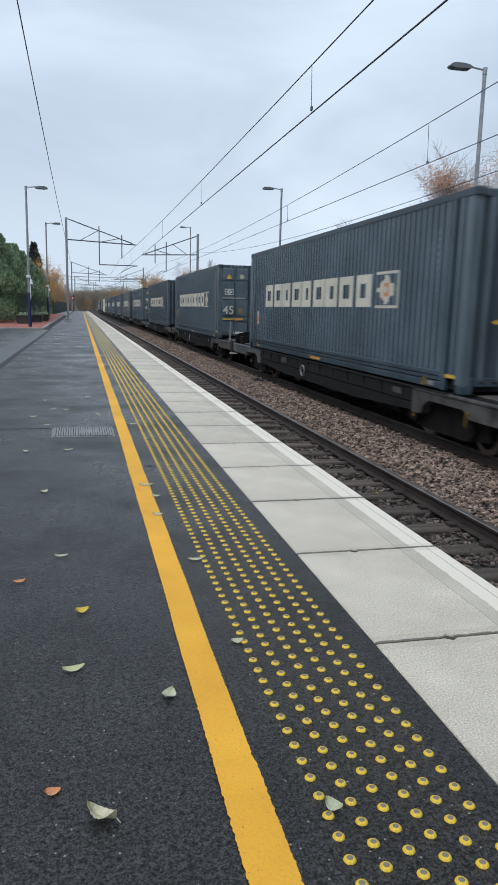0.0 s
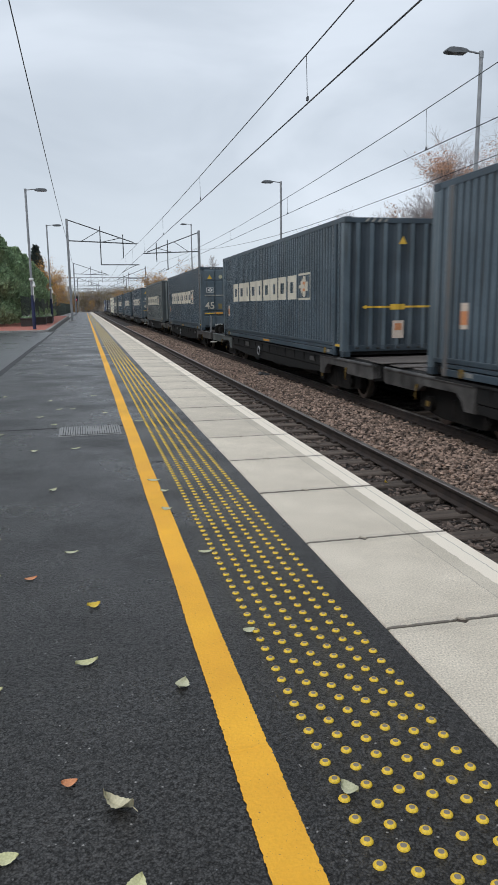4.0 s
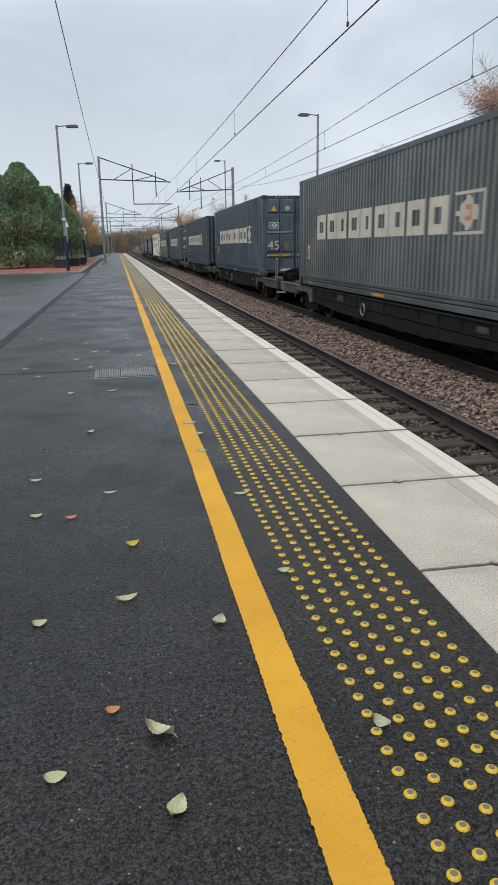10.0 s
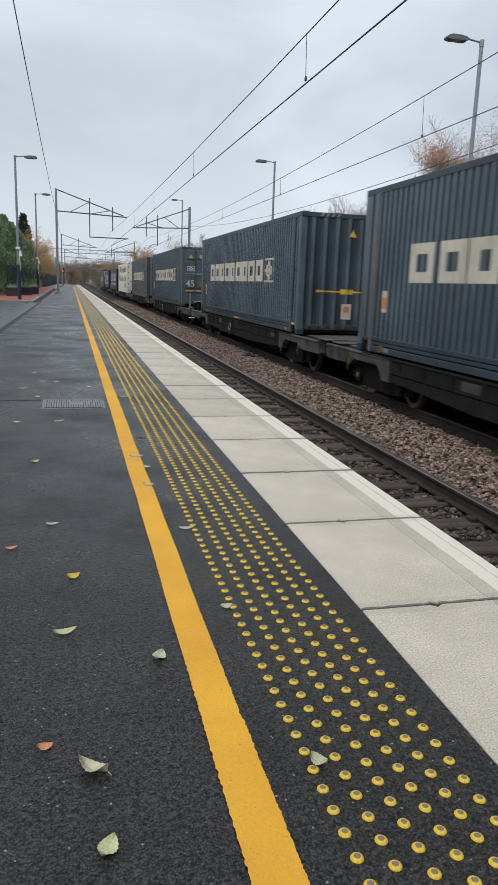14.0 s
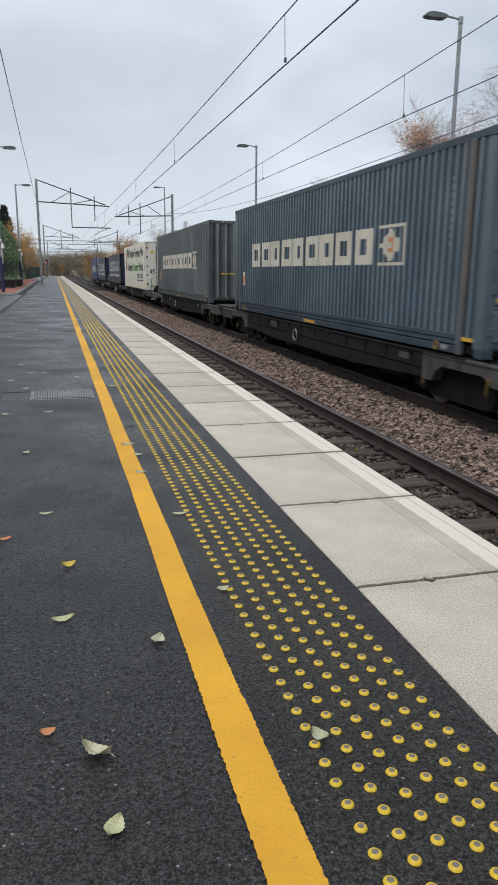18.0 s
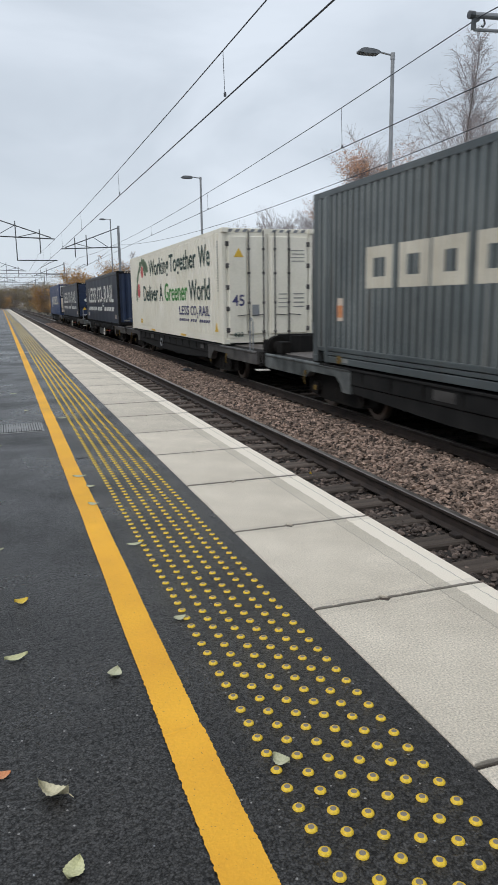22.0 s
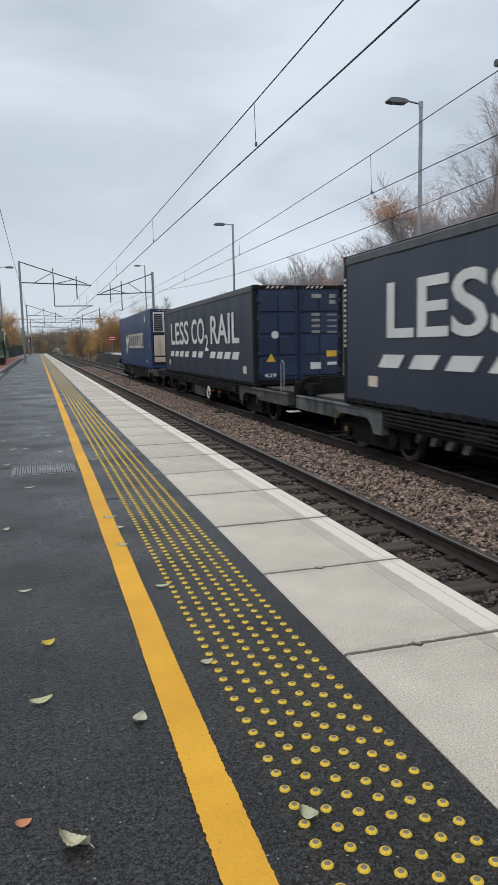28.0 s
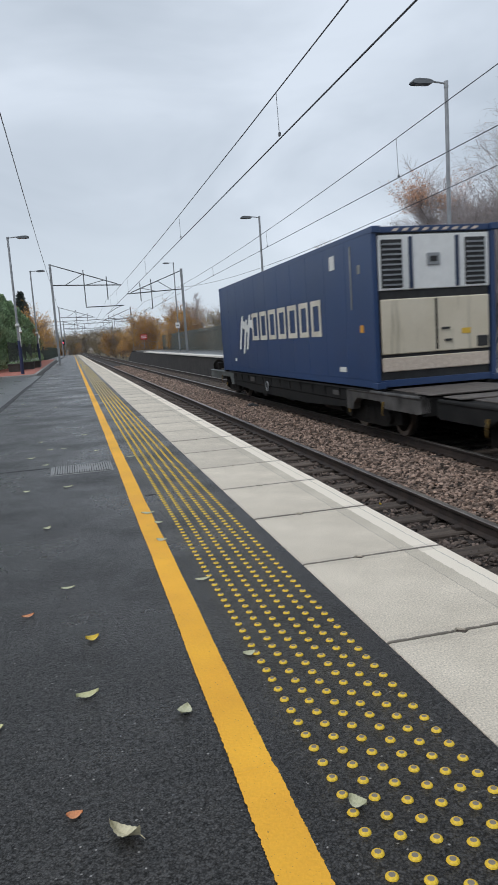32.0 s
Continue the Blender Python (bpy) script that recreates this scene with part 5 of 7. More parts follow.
        ribbed_end(g, -BOX_L + 0.02, FACE + 0.1, -FACE - 0.1, 0.15, h - 0.12)
        part("end_panel", g, M["navy"], box, "ribbed navy end wall")
        for x0, x1 in ((-0.98, -0.70), (-0.58, -0.16)):
            part("text_bar", Geo().box(x0, x1, -BOX_L + 0.008, -BOX_L + 0.016, 0.20, 0.27), M["letter_faded"], box)
        part("code_bar", Geo().box(-0.80, 0.10, -BOX_L + 0.008, -BOX_L + 0.016, 0.335, 0.355), M["letter_faded"], box)
    for x0 in (-0.9, 0.2):
        for k in range(4):
            g = Geo().prism([(x0 + k * 0.13, h - 0.09), (x0 + k * 0.13 + 0.06, h - 0.09), (x0 + k * 0.13 + 0.11, h - 0.03), (x0 + k * 0.13 + 0.05, h - 0.03)], -BOX_L - 0.006, -BOX_L + 0.012)
            part("hazard_stripe", g, M["paper"], box)
    return box


def reefer_box():
    h = 2.92
    box = thing("freight_container", "deep blue box container with a cooling unit in its end", "container", "freight containers")
    body = M["royal"]
    frame_of(box, h, body, 0.16)
    for s, x in ((1, FACE + 0.006), (-1, -FACE - 0.006)):
        for k in range(11):
            a, b = 0.13 + k * 1.205, 0.13 + (k + 1) * 1.205
            part("side_panel", Geo().box(min(x, x + s * 0.05), max(x, x + s * 0.05), -b + 0.004, -a - 0.004, 0.16, h - 0.1, 0.003), body, box)
    part("end_panel", Geo().box(FACE + 0.1, -FACE - 0.1, -0.06, -0.03, 0.15, h - 0.12), body, box)
    d = 4.55
    for w in (0.72, 0.72, 0.70, 0.70, 0.72, 0.66, 0.66):
        g = Geo()
        g.box(FACE - 0.005, FACE + 0.004, -d - 0.15, -d, 1.02, 1.82)
        g.box(FACE - 0.005, FACE + 0.004, -d - w, -d - 0.15, 1.02, 1.14)
        g.box(FACE - 0.005, FACE + 0.004, -d - w, -d - 0.15, 1.70, 1.82)
        g.box(FACE - 0.005, FACE + 0.004, -d - w, -d - w + 0.12, 1.14, 1.70)
        part("marking_block", g, M["letter"], box, "pale painted block")
        d += w + 0.21
    for a, z in ((2.75, 0.75), (3.25, 0.62), (3.7, 0.75)):
        g = Geo().prism([(-a, z), (-a - 0.22, z), (-a - 0.72, z + 1.05), (-a - 0.5, z + 1.05)], FACE - 0.006, FACE + 0.004, axis="x")
        part("emblem_stroke", g, M["letter_white"], box, "white slanted emblem stroke")
        g = Geo().prism([(-a - 0.45, z + 0.92), (-a - 0.95, z + 0.86), (-a - 0.85, z + 0.62), (-a - 0.35, z + 0.72)], FACE - 0.006, FACE + 0.004, axis="x")
        part("emblem_stroke", g, M["letter_white"], box, "white slanted emblem stroke")
    for dd, z, w, hh, k in ((11.35, 2.36, 0.28, 0.28, "letter_white"), (12.8, 2.15, 0.14, 0.16, "letter_faded"), (12.85, 1.05, 0.16, 0.14, "orange"), (11.7, 0.28, 0.36, 0.1, "letter_white"), (2.0, 0.36, 0.2, 0.1, "letter_white")):
        part("placard", Geo().box(FACE - 0.004, FACE + 0.006, -dd - w, -dd, z, z + hh), M[k], box)
    part("post_strip", Geo().box(FACE - 0.006, FACE + 0.004, -12.50, -12.45, 1.5, 2.7), M["letter_faded"], box)
    y = -BOX_L
    part("unit_back", Geo().box(-1.12, 1.12, y + 0.06, y + 0.10, 0.15, h - 0.12), M["black"], box)
    part("unit_lower", Geo().box(-1.10, 1.10, y + 0.005, y + 0.06, 0.62, 1.62, 0.015), M["beige"], box, "beige lower panel of the cooling unit")
    part("unit_lower_seam", Geo().box(-0.02, 0.02, y - 0.002, y + 0.01, 0.66, 1.6), M["frame_dark"], box)
    part("unit_bottom", Geo().box(-1.10, 1.10, y + 0.015, y + 0.06, 0.30, 0.56, 0.015), M["paper"], box)
    part("unit_top", Geo().box(-1.12, 1.12, y + 0.02, y + 0.06, 1.78, h - 0.16, 0.01), M["sign_white"], box, "white upper panel of the cooling unit")
    for x0 in (-1.07, 0.62):
        grille = part("grille", Geo().box(x0, x0 + 0.42, y + 0.004, y + 0.03, 1.82, h - 0.24, 0.01), M["black"], box, "black louvred grille")
        for k in range(9):
            part("louvre", Geo().box(x0 + 0.02, x0 + 0.40, y - 0.018, y + 0.012, 1.86 + k * 0.09, 1.89 + k * 0.09), M["trim_grey"], grille)
    for x0 in (-0.52, 0.42):
        part("unit_post", Geo().box(x0, x0 + 0.07, y - 0.01, y + 0.03, 1.8, h - 0.2, 0.008), M["navy"], box)
    part("control_panel", Geo().box(-0.16, 0.10, y - 0.006, y + 0.03, 2.20, 2.42, 0.008), M["trim_grey"], box)
    part("control_screen", Geo().box(-0.10, 0.04, y - 0.010, y + 0.0, 2.26, 2.36), M["black"], box)
    part("handle", Geo().box(0.10, 0.26, y - 0.02, y + 0.01, 1.02, 1.06), M["black"], box)
    part("handle", Geo().box(0.16, 0.30, y - 0.02, y + 0.01, 0.80, 0.84), M["black"], box)
    part("yellow_plate", Geo().box(0.52, 0.70, y - 0.004, y + 0.01, 0.92, 1.02), M["hi_yellow"], box)
    part("socket_box", Geo().box(0.84, 1.06, y - 0.02, y + 0.02, 0.66, 0.86, 0.01), M["black"], box)
    for k in range(9):
        g = Geo().prism([(-0.85 + k * 0.2, h - 0.1), (-0.75 + k * 0.2, h - 0.1), (-0.70 + k * 0.2, h - 0.05), (-0.80 + k * 0.2, h - 0.05)], y - 0.004, y + 0.004)
        part("hazard_stripe", g, M["paper"], box)
    return box


# wheelset, built once: axle, two wheels with tread, flange and a hub
def wheelset_mesh():
    g = Geo()
    g.tube((-0.95, 0, 0), (0.95, 0, 0), 0.075, n=10)
    for s in (-1, 1):
        g.tube((s * 0.68, 0, 0), (s * 0.715, 0, 0), 0.395, n=28)
        g.tube((s * 0.715, 0, 0), (s * 0.82, 0, 0), 0.368, 0.362, n=28, k=1)
        g.tube((s * 0.80, 0, 0), (s * 0.835, 0, 0), 0.30, 0.27, n=20)
        g.tube((s * 0.82, 0, 0), (s * 0.90, 0, 0), 0.13, n=12)
        for q in range(3):
            t = q * 2.09
            g.box(s * 0.832 - 0.008, s * 0.832 + 0.008, math.cos(t) * 0.2 - 0.03, math.cos(t) * 0.2 + 0.03, math.sin(t) * 0.2 - 0.03, math.sin(t) * 0.2 + 0.03)
    return g.mesh("wheelset", [M["bogie"], M["rail_top"]])


WHEEL_ME = wheelset_mesh()
AXLE_Z = RAIL_TOP - DECK + 0.365


def wagon(front_gap, rear_gap, rear_sill, front_sill, skeletal=False):
    """A low container flat wagon; its container's rear end is at y = 0, its front end at y = -BOX_L."""
    w = thing("container_wagon", "dark grimy low container flat wagon with scuffed end sills", "wagon", "container wagons")
    y0, y1 = rear_gap / 2 - 0.25, -BOX_L - front_gap / 2 + 0.25
    for s in (-1, 1):
        a, b = sorted((s * 1.24, s * 1.13))
        part("side_sill", Geo().box(a, b, -BOX_L + 1.1, -1.1, -0.30, -0.045, 0.012), M["frame_dark"], w)
        part("sill_flange", Geo().box(min(s * 1.27, s * 1.05), max(s * 1.27, s * 1.05), -BOX_L + 0.3, -0.3, -0.06, -0.025, 0.005), M["frame_dark"], w)
        prof = [(-1.52, -0.31), (-1.55, -0.44), (-4.2, -0.54), (-BOX_L + 4.2, -0.54), (-BOX_L + 1.55, -0.44), (-BOX_L + 1.52, -0.31)]
        if not skeletal:
            part("belly_plate", Geo().prism(prof, a + 0.02, b - 0.01, axis="x"), M["frame_dark"], w)
        else:
            for z, out in ((-0.10, 0.03), (-0.16, 0.035), (-0.22, 0.03)):
                part("pipe", Geo().tube((s * (1.24 + out), -1.7, z), (s * (1.24 + out), -BOX_L + 1.7, z), 0.018, n=8), M["frame_dark"], w)
            for k in range(4):
                y = -2.6 - k * 0.42
                part("bracket", Geo().prism([(y, -0.30), (y - 0.16, -0.30), (y - 0.06, -0.44), (y + 0.06, -0.44)], min(s * 1.1, s * 1.22), max(s * 1.1, s * 1.22), axis="x"), M["frame_grey"], w, "slanted grey bracket")
            part("equipment_case", Geo().box(min(s * 0.8, s * 1.2), max(s * 0.8, s * 1.2), -7.35, -5.75, -0.66, -0.31, 0.015), M["case_grey"], w, "plain grey equipment case")
            part("valve_handle", Geo().box(min(s * 1.18, s * 1.24), max(s * 1.18, s * 1.24), -8.12, -7.96, -0.52, -0.44, 0.02), M["red_valve"], w, "red valve handle")
            part("valve_label", Geo().box(min(s * 1.16, s * 1.22), max(s * 1.16, s * 1.22), -7.78, -7.62, -0.54, -0.40, 0.01), M["grimy_ochre"], w)
        for end in (0, 1):
            ya = y0 if end == 0 else y1
            yc, sgn = (0.0, 1) if end == 0 else (-BOX_L, -1)
            tone = front_sill if end else rear_sill
            xa, xb = a - 0.01, b + 0.03
            # beam from the wagon's end over the bogie, then the drop to the deep sill
            pieces = (("end_sill", [(ya, -0.30), (ya, -0.06), (yc - sgn * 0.95, -0.06), (yc - sgn * 0.95, -0.21), (yc + sgn * 0.12, -0.21), (yc + sgn * 0.34, -0.33), (ya - sgn * 0.12, -0.33)]),
                      ("sill_knee", [(yc - sgn * 0.952, -0.06), (yc - sgn * 1.5, -0.06), (yc - sgn * 1.5, -0.455), (yc - sgn * 1.2, -0.455), (yc - sgn * 1.12, -0.31), (yc - sgn * 0.952, -0.21)]))
            for nm, prof in pieces:
                part(nm, Geo().prism(prof, xa, xb, axis="x"), tone, w, "scuffed end sill")
    part("centre_beam", Geo().box(-0.35, 0.35, y1 + 0.1, y0 - 0.1, -0.42, -0.08, 0.01), M["frame_dark"], w)
    for ya, yb in ((y0, -1.0), (y1, -BOX_L + 1.0)):
        part("end_deck", Geo().box(-1.15, 1.15, min(ya, yb), max(ya, yb), -0.09, -0.05), M["frame_dark"], w)
        part("deck_plate", Geo().box(-0.9, 0.9, min(ya, yb) + 0.15, max(ya, yb) - 0.15, -0.05, -0.025, 0.006), M["deck_worn"], w, "worn brown deck plate")
    # added box that keeps far-side light from showing under the wagon
    part("brake_rigging", Geo().box(-0.5, 0.5, -BOX_L + 2.2, -2.2, -0.74, -0.30, 0.05), M["bogie"], w)
    for k in range(7):
        y = -2.2 - k * (BOX_L - 4.4) / 6
        part("cross_member", Geo().box(-1.13, 1.13, y - 0.08, y + 0.08, -0.26, -0.06), M["frame_dark"], w)
    # bogies
    for yc in (-0.75, -BOX_L + 0.75):
        bogie = part("bogie", Geo().box(-0.95, 0.95, yc - 0.25, yc + 0.25, AXLE_Z + 0.02, AXLE_Z + 0.22, 0.02), M["bogie"], w, "grimy two-axle bogie")
        for s in (-1, 1):
            prof = [(yc - 1.34, AXLE_Z - 0.10), (yc - 0.62, AXLE_Z - 0.20), (yc + 0.62, AXLE_Z - 0.20), (yc + 1.34, AXLE_Z - 0.10), (yc + 1.34, AXLE_Z + 0.26), (yc + 0.4, AXLE_Z + 0.30), (yc - 0.4, AXLE_Z + 0.30), (yc - 1.34, AXLE_Z + 0.26)]
            xa, xb = sorted((s * 0.93, s * 1.05))
            part("side_frame", Geo().prism(prof, xa, xb, axis="x"), M["bogie"], bogie)
            for d in (-0.9, 0.9):
                part("axle_box", Geo().tube((s * 0.93, yc + d, AXLE_Z), (s * 1.13, yc + d, AXLE_Z), 0.125, n=12), M["bogie"], bogie)
                part("axle_cover", Geo().tube((s * 1.13, yc + d, AXLE_Z), (s * 1.15, yc + d, AXLE_Z), 0.05, n=12), M["grimy_ochre"] if d > 0 else M["bogie"], bogie, "ochre axle cover" if d > 0 else "")
            for d in (-0.16, 0.16):
                part("spring", Geo().tube((s * 0.99, yc + d, AXLE_Z - 0.12), (s * 0.99, yc + d, AXLE_Z + 0.14), 0.085, n=10), M["bogie"], bogie)
        for d in (-0.9, 0.9):
            ws = part("wheelset", WHEEL_ME, None, w, "steel wheelset with bright treads")
            ws.location = (0, yc + d, AXLE_Z)
    # brake gear on the near and far side
    for s in (-1, 1):
        yw, zw, rw = (-8.38, -0.46, 0.19) if skeletal else (-6.0, -0.30, 0.13)
        wheel = part("hand_wheel", Geo().ring((s * 1.29, yw, zw), (1, 0, 0), rw, 0.022 if skeletal else 0.016, 22), M["white_paint"] if skeletal else M["trim_grey"], w, "pale ringed hand wheel")
        part("wheel_hub", Geo().tube((s * 1.2, yw, zw), (s * 1.31, yw, zw), 0.035, n=8), M["frame_dark"], wheel)
        if skeletal:
            for k in range(3):
                t = radians(90 + 120 * k)
                part("spoke", Geo().tube((s * 1.29, yw, zw), (s * 1.29, yw + rw * math.cos(t), zw + rw * math.sin(t)), 0.012, n=6), M["white_paint"], wheel)
        for y, a, z0, z1 in ((-5.0, 0.55, -0.66, -0.36), (-7.6, 0.8, -0.62, -0.34), (-8.9, 0.35, -0.6, -0.36)):
            xa, xb = sorted((s * 0.75, s * 1.1))
            part("equipment_box", Geo().box(xa, xb, y - a / 2, y + a / 2, z0, z1, 0.02), M["frame_dark"], w)
        part("air_tank", Geo().tube((s * 0.8, -9.7, -0.5), (s * 0.8, -10.9, -0.5), 0.17, n=14), M["frame_dark"], w)
        part("sill_plate", Geo().box(min(s * 1.245, s * 1.235), max(s * 1.245, s * 1.235), -4.4, -3.9, -0.24, -0.10), M["frame_grey"], w)
        part("label_plate", Geo().box(min(s * 1.25, s * 1.235), max(s * 1.25, s * 1.235), -11.6, -11.2, -0.22, -0.12), M["frame_grey"], w)
        for d in (-0.30, BOX_L + 0.30):
            hook = Geo().path([(s * 1.26, -d, -0.20), (s * 1.29, -d, -0.30), (s * 1.29, -d + 0.02, -0.42), (s * 1.26, -d + 0.05, -0.46)], 0.014, 8)
            part("tow_hook", hook.ring((s * 1.28, -d, -0.24), (1, 0, 0), 0.028, 0.011, 10), M["grimy_ochre"], w, "ochre towing hook")
    # gussets, pipes and tags along the near side
    for k in range(12):
        y = -1.9 - k * (BOX_L - 3.8) / 11
        part("gusset", Geo().prism([(-1.24, -0.05), (-1.27, -0.06), (-1.27, -0.10), (-1.24, -0.30)], y - 0.02, y + 0.02), M["frame_dark"], w)
    part("brake_pipe", Geo().path([(-1.10, -2.4, -0.36), (-1.12, -4.4, -0.40), (-1.12, -BOX_L + 4.4, -0.40), (-1.10, -BOX_L + 2.4, -0.36)], 0.022), M["bogie"], w)
    for y, k, a in ((-9.35, "berry", 0.05), (-8.45, "orange", 0.035), (-5.55, "bogie", 0.16), (-7.0, "bogie", 0.12), (-10.6, "bogie", 0.14)):
        part("valve_box", Geo().box(-1.20, -1.08, y - a, y + a, -0.42, -0.42 + a * 1.4, 0.015), M[k], w)
    for ya, yb, lip in ((y0 - 0.05, -1.45, rear_sill), (y1 + 0.05, -BOX_L + 1.45, front_sill)):
        part("sill_lip", Geo().tube((-1.235, ya, -0.06), (-1.235, yb, -0.06), 0.036, n=10), lip, w)
    for y in (-0.09, -BOX_L + 0.09):
        for s in (-1, 1):
            part("spigot", Geo().box(s * 1.15 - 0.09, s * 1.15 + 0.09, y - 0.09, y + 0.09, -0.05, 0.0, 0.008), M["frame_dark"], w)
    # coupling ends: buffers and a grab rail where two pairs meet, a bar inside a pair
    for gap, ya, sgn in ((rear_gap, y0, 1), (front_gap, y1, -1)):
        part("head_stock", Geo().box(-1.2, 1.2, min(ya, ya - sgn * 0.12), max(ya, ya - sgn * 0.12), -0.36, -0.05, 0.01), M["frame_dark"], w)
        if gap > 5:
            for s in (-1, 1):
                buf = part("buffer", Geo().tube((s * 0.875, ya, 0.09), (s * 0.875, ya + sgn * 0.16, 0.09), 0.12, n=14), M["bogie"], w)
                part("buffer_head", Geo().tube((s * 0.875, ya + sgn * 0.16, 0.09), (s * 0.875, ya + sgn * 0.22, 0.09), 0.23, n=18), M["bogie"], buf)
                part("buffer_post", Geo().box(s * 0.875 - 0.11, s * 0.875 + 0.11, min(ya, ya - sgn * 0.35), max(ya, ya - sgn * 0.35), -0.05, 0.22, 0.02), M["bogie"], w)
            g = Geo().path([(-1.12, ya - sgn * 0.85, -0.05), (-1.12, ya - sgn * 0.85, 0.62), (-1.12, ya - sgn * 0.81, 0.68), (-1.115, ya - sgn * 0.77, 0.70), (-1.11, ya - sgn * 0.73, 0.68), (-1.10, ya - sgn * 0.69, 0.62), (-1.10, ya - sgn * 0.69, -0.02)], 0.016, 8)
            if sgn < 0:
                part("grab_rail", g, M["trim_grey"], w, "pale grab rail")
                part("step", Geo().box(-1.26, -1.0, min(ya + sgn * 0.15, ya - sgn * 0.12), max(ya + sgn * 0.15, ya - sgn * 0.12), -0.46, -0.43, 0.006), M["white_paint"], w, "worn white step")
            part("end_plate", Geo().box(-0.7, 0.7, min(ya - sgn * 0.1, ya - sgn * 0.16), max(ya - sgn * 0.1, ya - sgn * 0.16), -0.05, 0.34, 0.01), M["frame_dark"], w)
            g = Geo()
            for s in (-0.35, 0.35):
                g.path([(s, ya, -0.2), (s, ya + sgn * 0.25, -0.42), (s, ya + sgn * 0.45, -0.45)], 0.028, 6)
            part("brake_hose", g, M["black"], w)
            part("hook", Geo().tube((0, ya, -0.12), (0, ya + sgn * 0.45, -0.16), 0.05, n=8), M["bogie"], w)
        else:
            part("draw_bar", Geo().tube((0, ya, -0.2), (0, ya + sgn * 0.28, -0.2), 0.09, n=10), M["bogie"], w)
            part("step_plate", Geo().box(-1.1, 1.1, min(ya - sgn * 0.5, ya + sgn * 0.05), max(ya - sgn * 0.5, ya + sgn * 0.05), -0.025, 0.0, 0.006), M["deck_worn"], w)
    return w


LABEL = "blue-grey ribbed steel container, cream blocks on its side,"
first_plain = blue_box(LABEL + " plain end", False, M["letter"])
faded_plain = blue_box("faded olive-grey ribbed steel container with cream blocks, plain end", False, M["letter"], "box_olive")
first_doors = blue_box(LABEL + " doors marked 45", True, M["letter"])
skeletal_wagon = {0: wagon(GAP_B, GAP_A, M["sill_teal"], M["frame_grey"], True), 1: wagon(GAP_A, GAP_B, M["frame_dark"], M["frame_grey"], True)}
first_wagon = {0: wagon(GAP_B, GAP_A, M["sill_teal"], M["frame_grey"]), 1: wagon(GAP_A, GAP_B, M["frame_grey"], M["frame_grey"])}      # odd: rear gap long; even: front gap long
train = []
for c in range(0, 14):
    even = c % 2 == 0
    m = pose(TRACK_2, tail(c), DECK)
    base = first_wagon[1 if even else 0]
    if c in (11, 12):
        wag = skeletal_wagon[1 if even else 0]
        wag.matrix_basis = m
    elif c in (0, 1):
        wag = base
        wag.matrix_basis = m
    else:
        wag = copy_thing(base, m)
    if c <= 9:
        if c == 0 or c == 1:
            load = first_doors if even else first_plain
            load.matrix_basis = m
        else:
            load = copy_thing(first_doors if even else first_plain, m) if c not in (5, 9) else faded_plain if c == 5 else copy_thing(faded_plain, m)
            load.matrix_basis = m
    else:
        load = white_box() if c == 10 else reefer_box() if c == 13 else curtain_box(c == 12)
        load.matrix_basis = m
    train.append((c, wag, load))


# ---- overhead line ----
def mast(x, y, top, label="galvanised steel overhead line mast"):
    t = thing("line_mast", label, "mast", "overhead line masts", pose(x, y, 0))
    g = Geo()
    for a in (-0.11, 0.11):
        g.box(-0.09, 0.09, a - 0.012, a + 0.012, 0, top)
    g.box(-0.008, 0.008, -0.10, 0.10, 0, top)
    part("column", g, M["galv"], t)
    part("base_plate", Geo().box(-0.28, 0.28, -0.28, 0.28, -0.02, 0.06, 0.01), M["dull_concrete"], t)
    return t


def frame_arm(x_mast, y, side, z_top, reach, drops, name_label):
    """A braced twin-track arm: tie, boom, hangers and registration arms. side: +1 reaches to the right."""
    t = thing("line_bracket", name_label, "bracket", "overhead line brackets", pose(x_mast, y, 0))
    part("tie", Geo().tube((0, 0, z_top), (side * reach, 0, z_top - 1.72), 0.04, n=8), M["dark_steel"], t)
    part("boom", Geo().tube((0, 0, z_top - 1.62), (side * (reach + 0.3), 0, z_top - 1.82), 0.045, n=8), M["dark_steel"], t)
    for a, b in ((0.2, 0.48), (0.50, 0.80)):
        za = z_top - 1.62 - 0.2 * a
        part("brace", Geo().tube((side * reach * a, 0, za), (side * reach * b, 0, z_top - 1.72 * b), 0.028, n=6), M["dark_steel"], t)
    for d, z0, z1 in drops:
        part("hanger", Geo().tube((side * d, 0, z0), (side * d, 0, z1), 0.04, n=8), M["dark_steel"], t)
    return t


mast(-1.55, 60.0, 8.0)
mast(9.6, 63.6, 7.6)
left_arm = frame_arm(-1.55, 60.0, 1, 7.95, 5.2, ((2.55, 7.45, 4.45), (4.35, 6.85, 5.0)), "braced steel bracket over the near track")
part("registration_arm", Geo().tube((2.55, 0, 4.47), (5.6, 0, 4.47), 0.04, n=8), M["dark_steel"], left_arm)
part("steady_arm", Geo().path([(5.4, 0, 4.45), (4.9, 0, 4.25), (4.2, 0, 3.85)], 0.022), M["dark_steel"], left_arm)
right_arm = frame_arm(9.6, 63.6, -1, 7.45, 4.6, ((2.78, 6.8, 4.23), (3.75, 6.55, 4.95)), "braced steel bracket over the far track")
part("steady_arm", Geo().path([(-2.78, 0, 4.25), (-3.1, 0, 4.35), (-3.6, 0, 4.05)], 0.022), M["dark_steel"], right_arm)
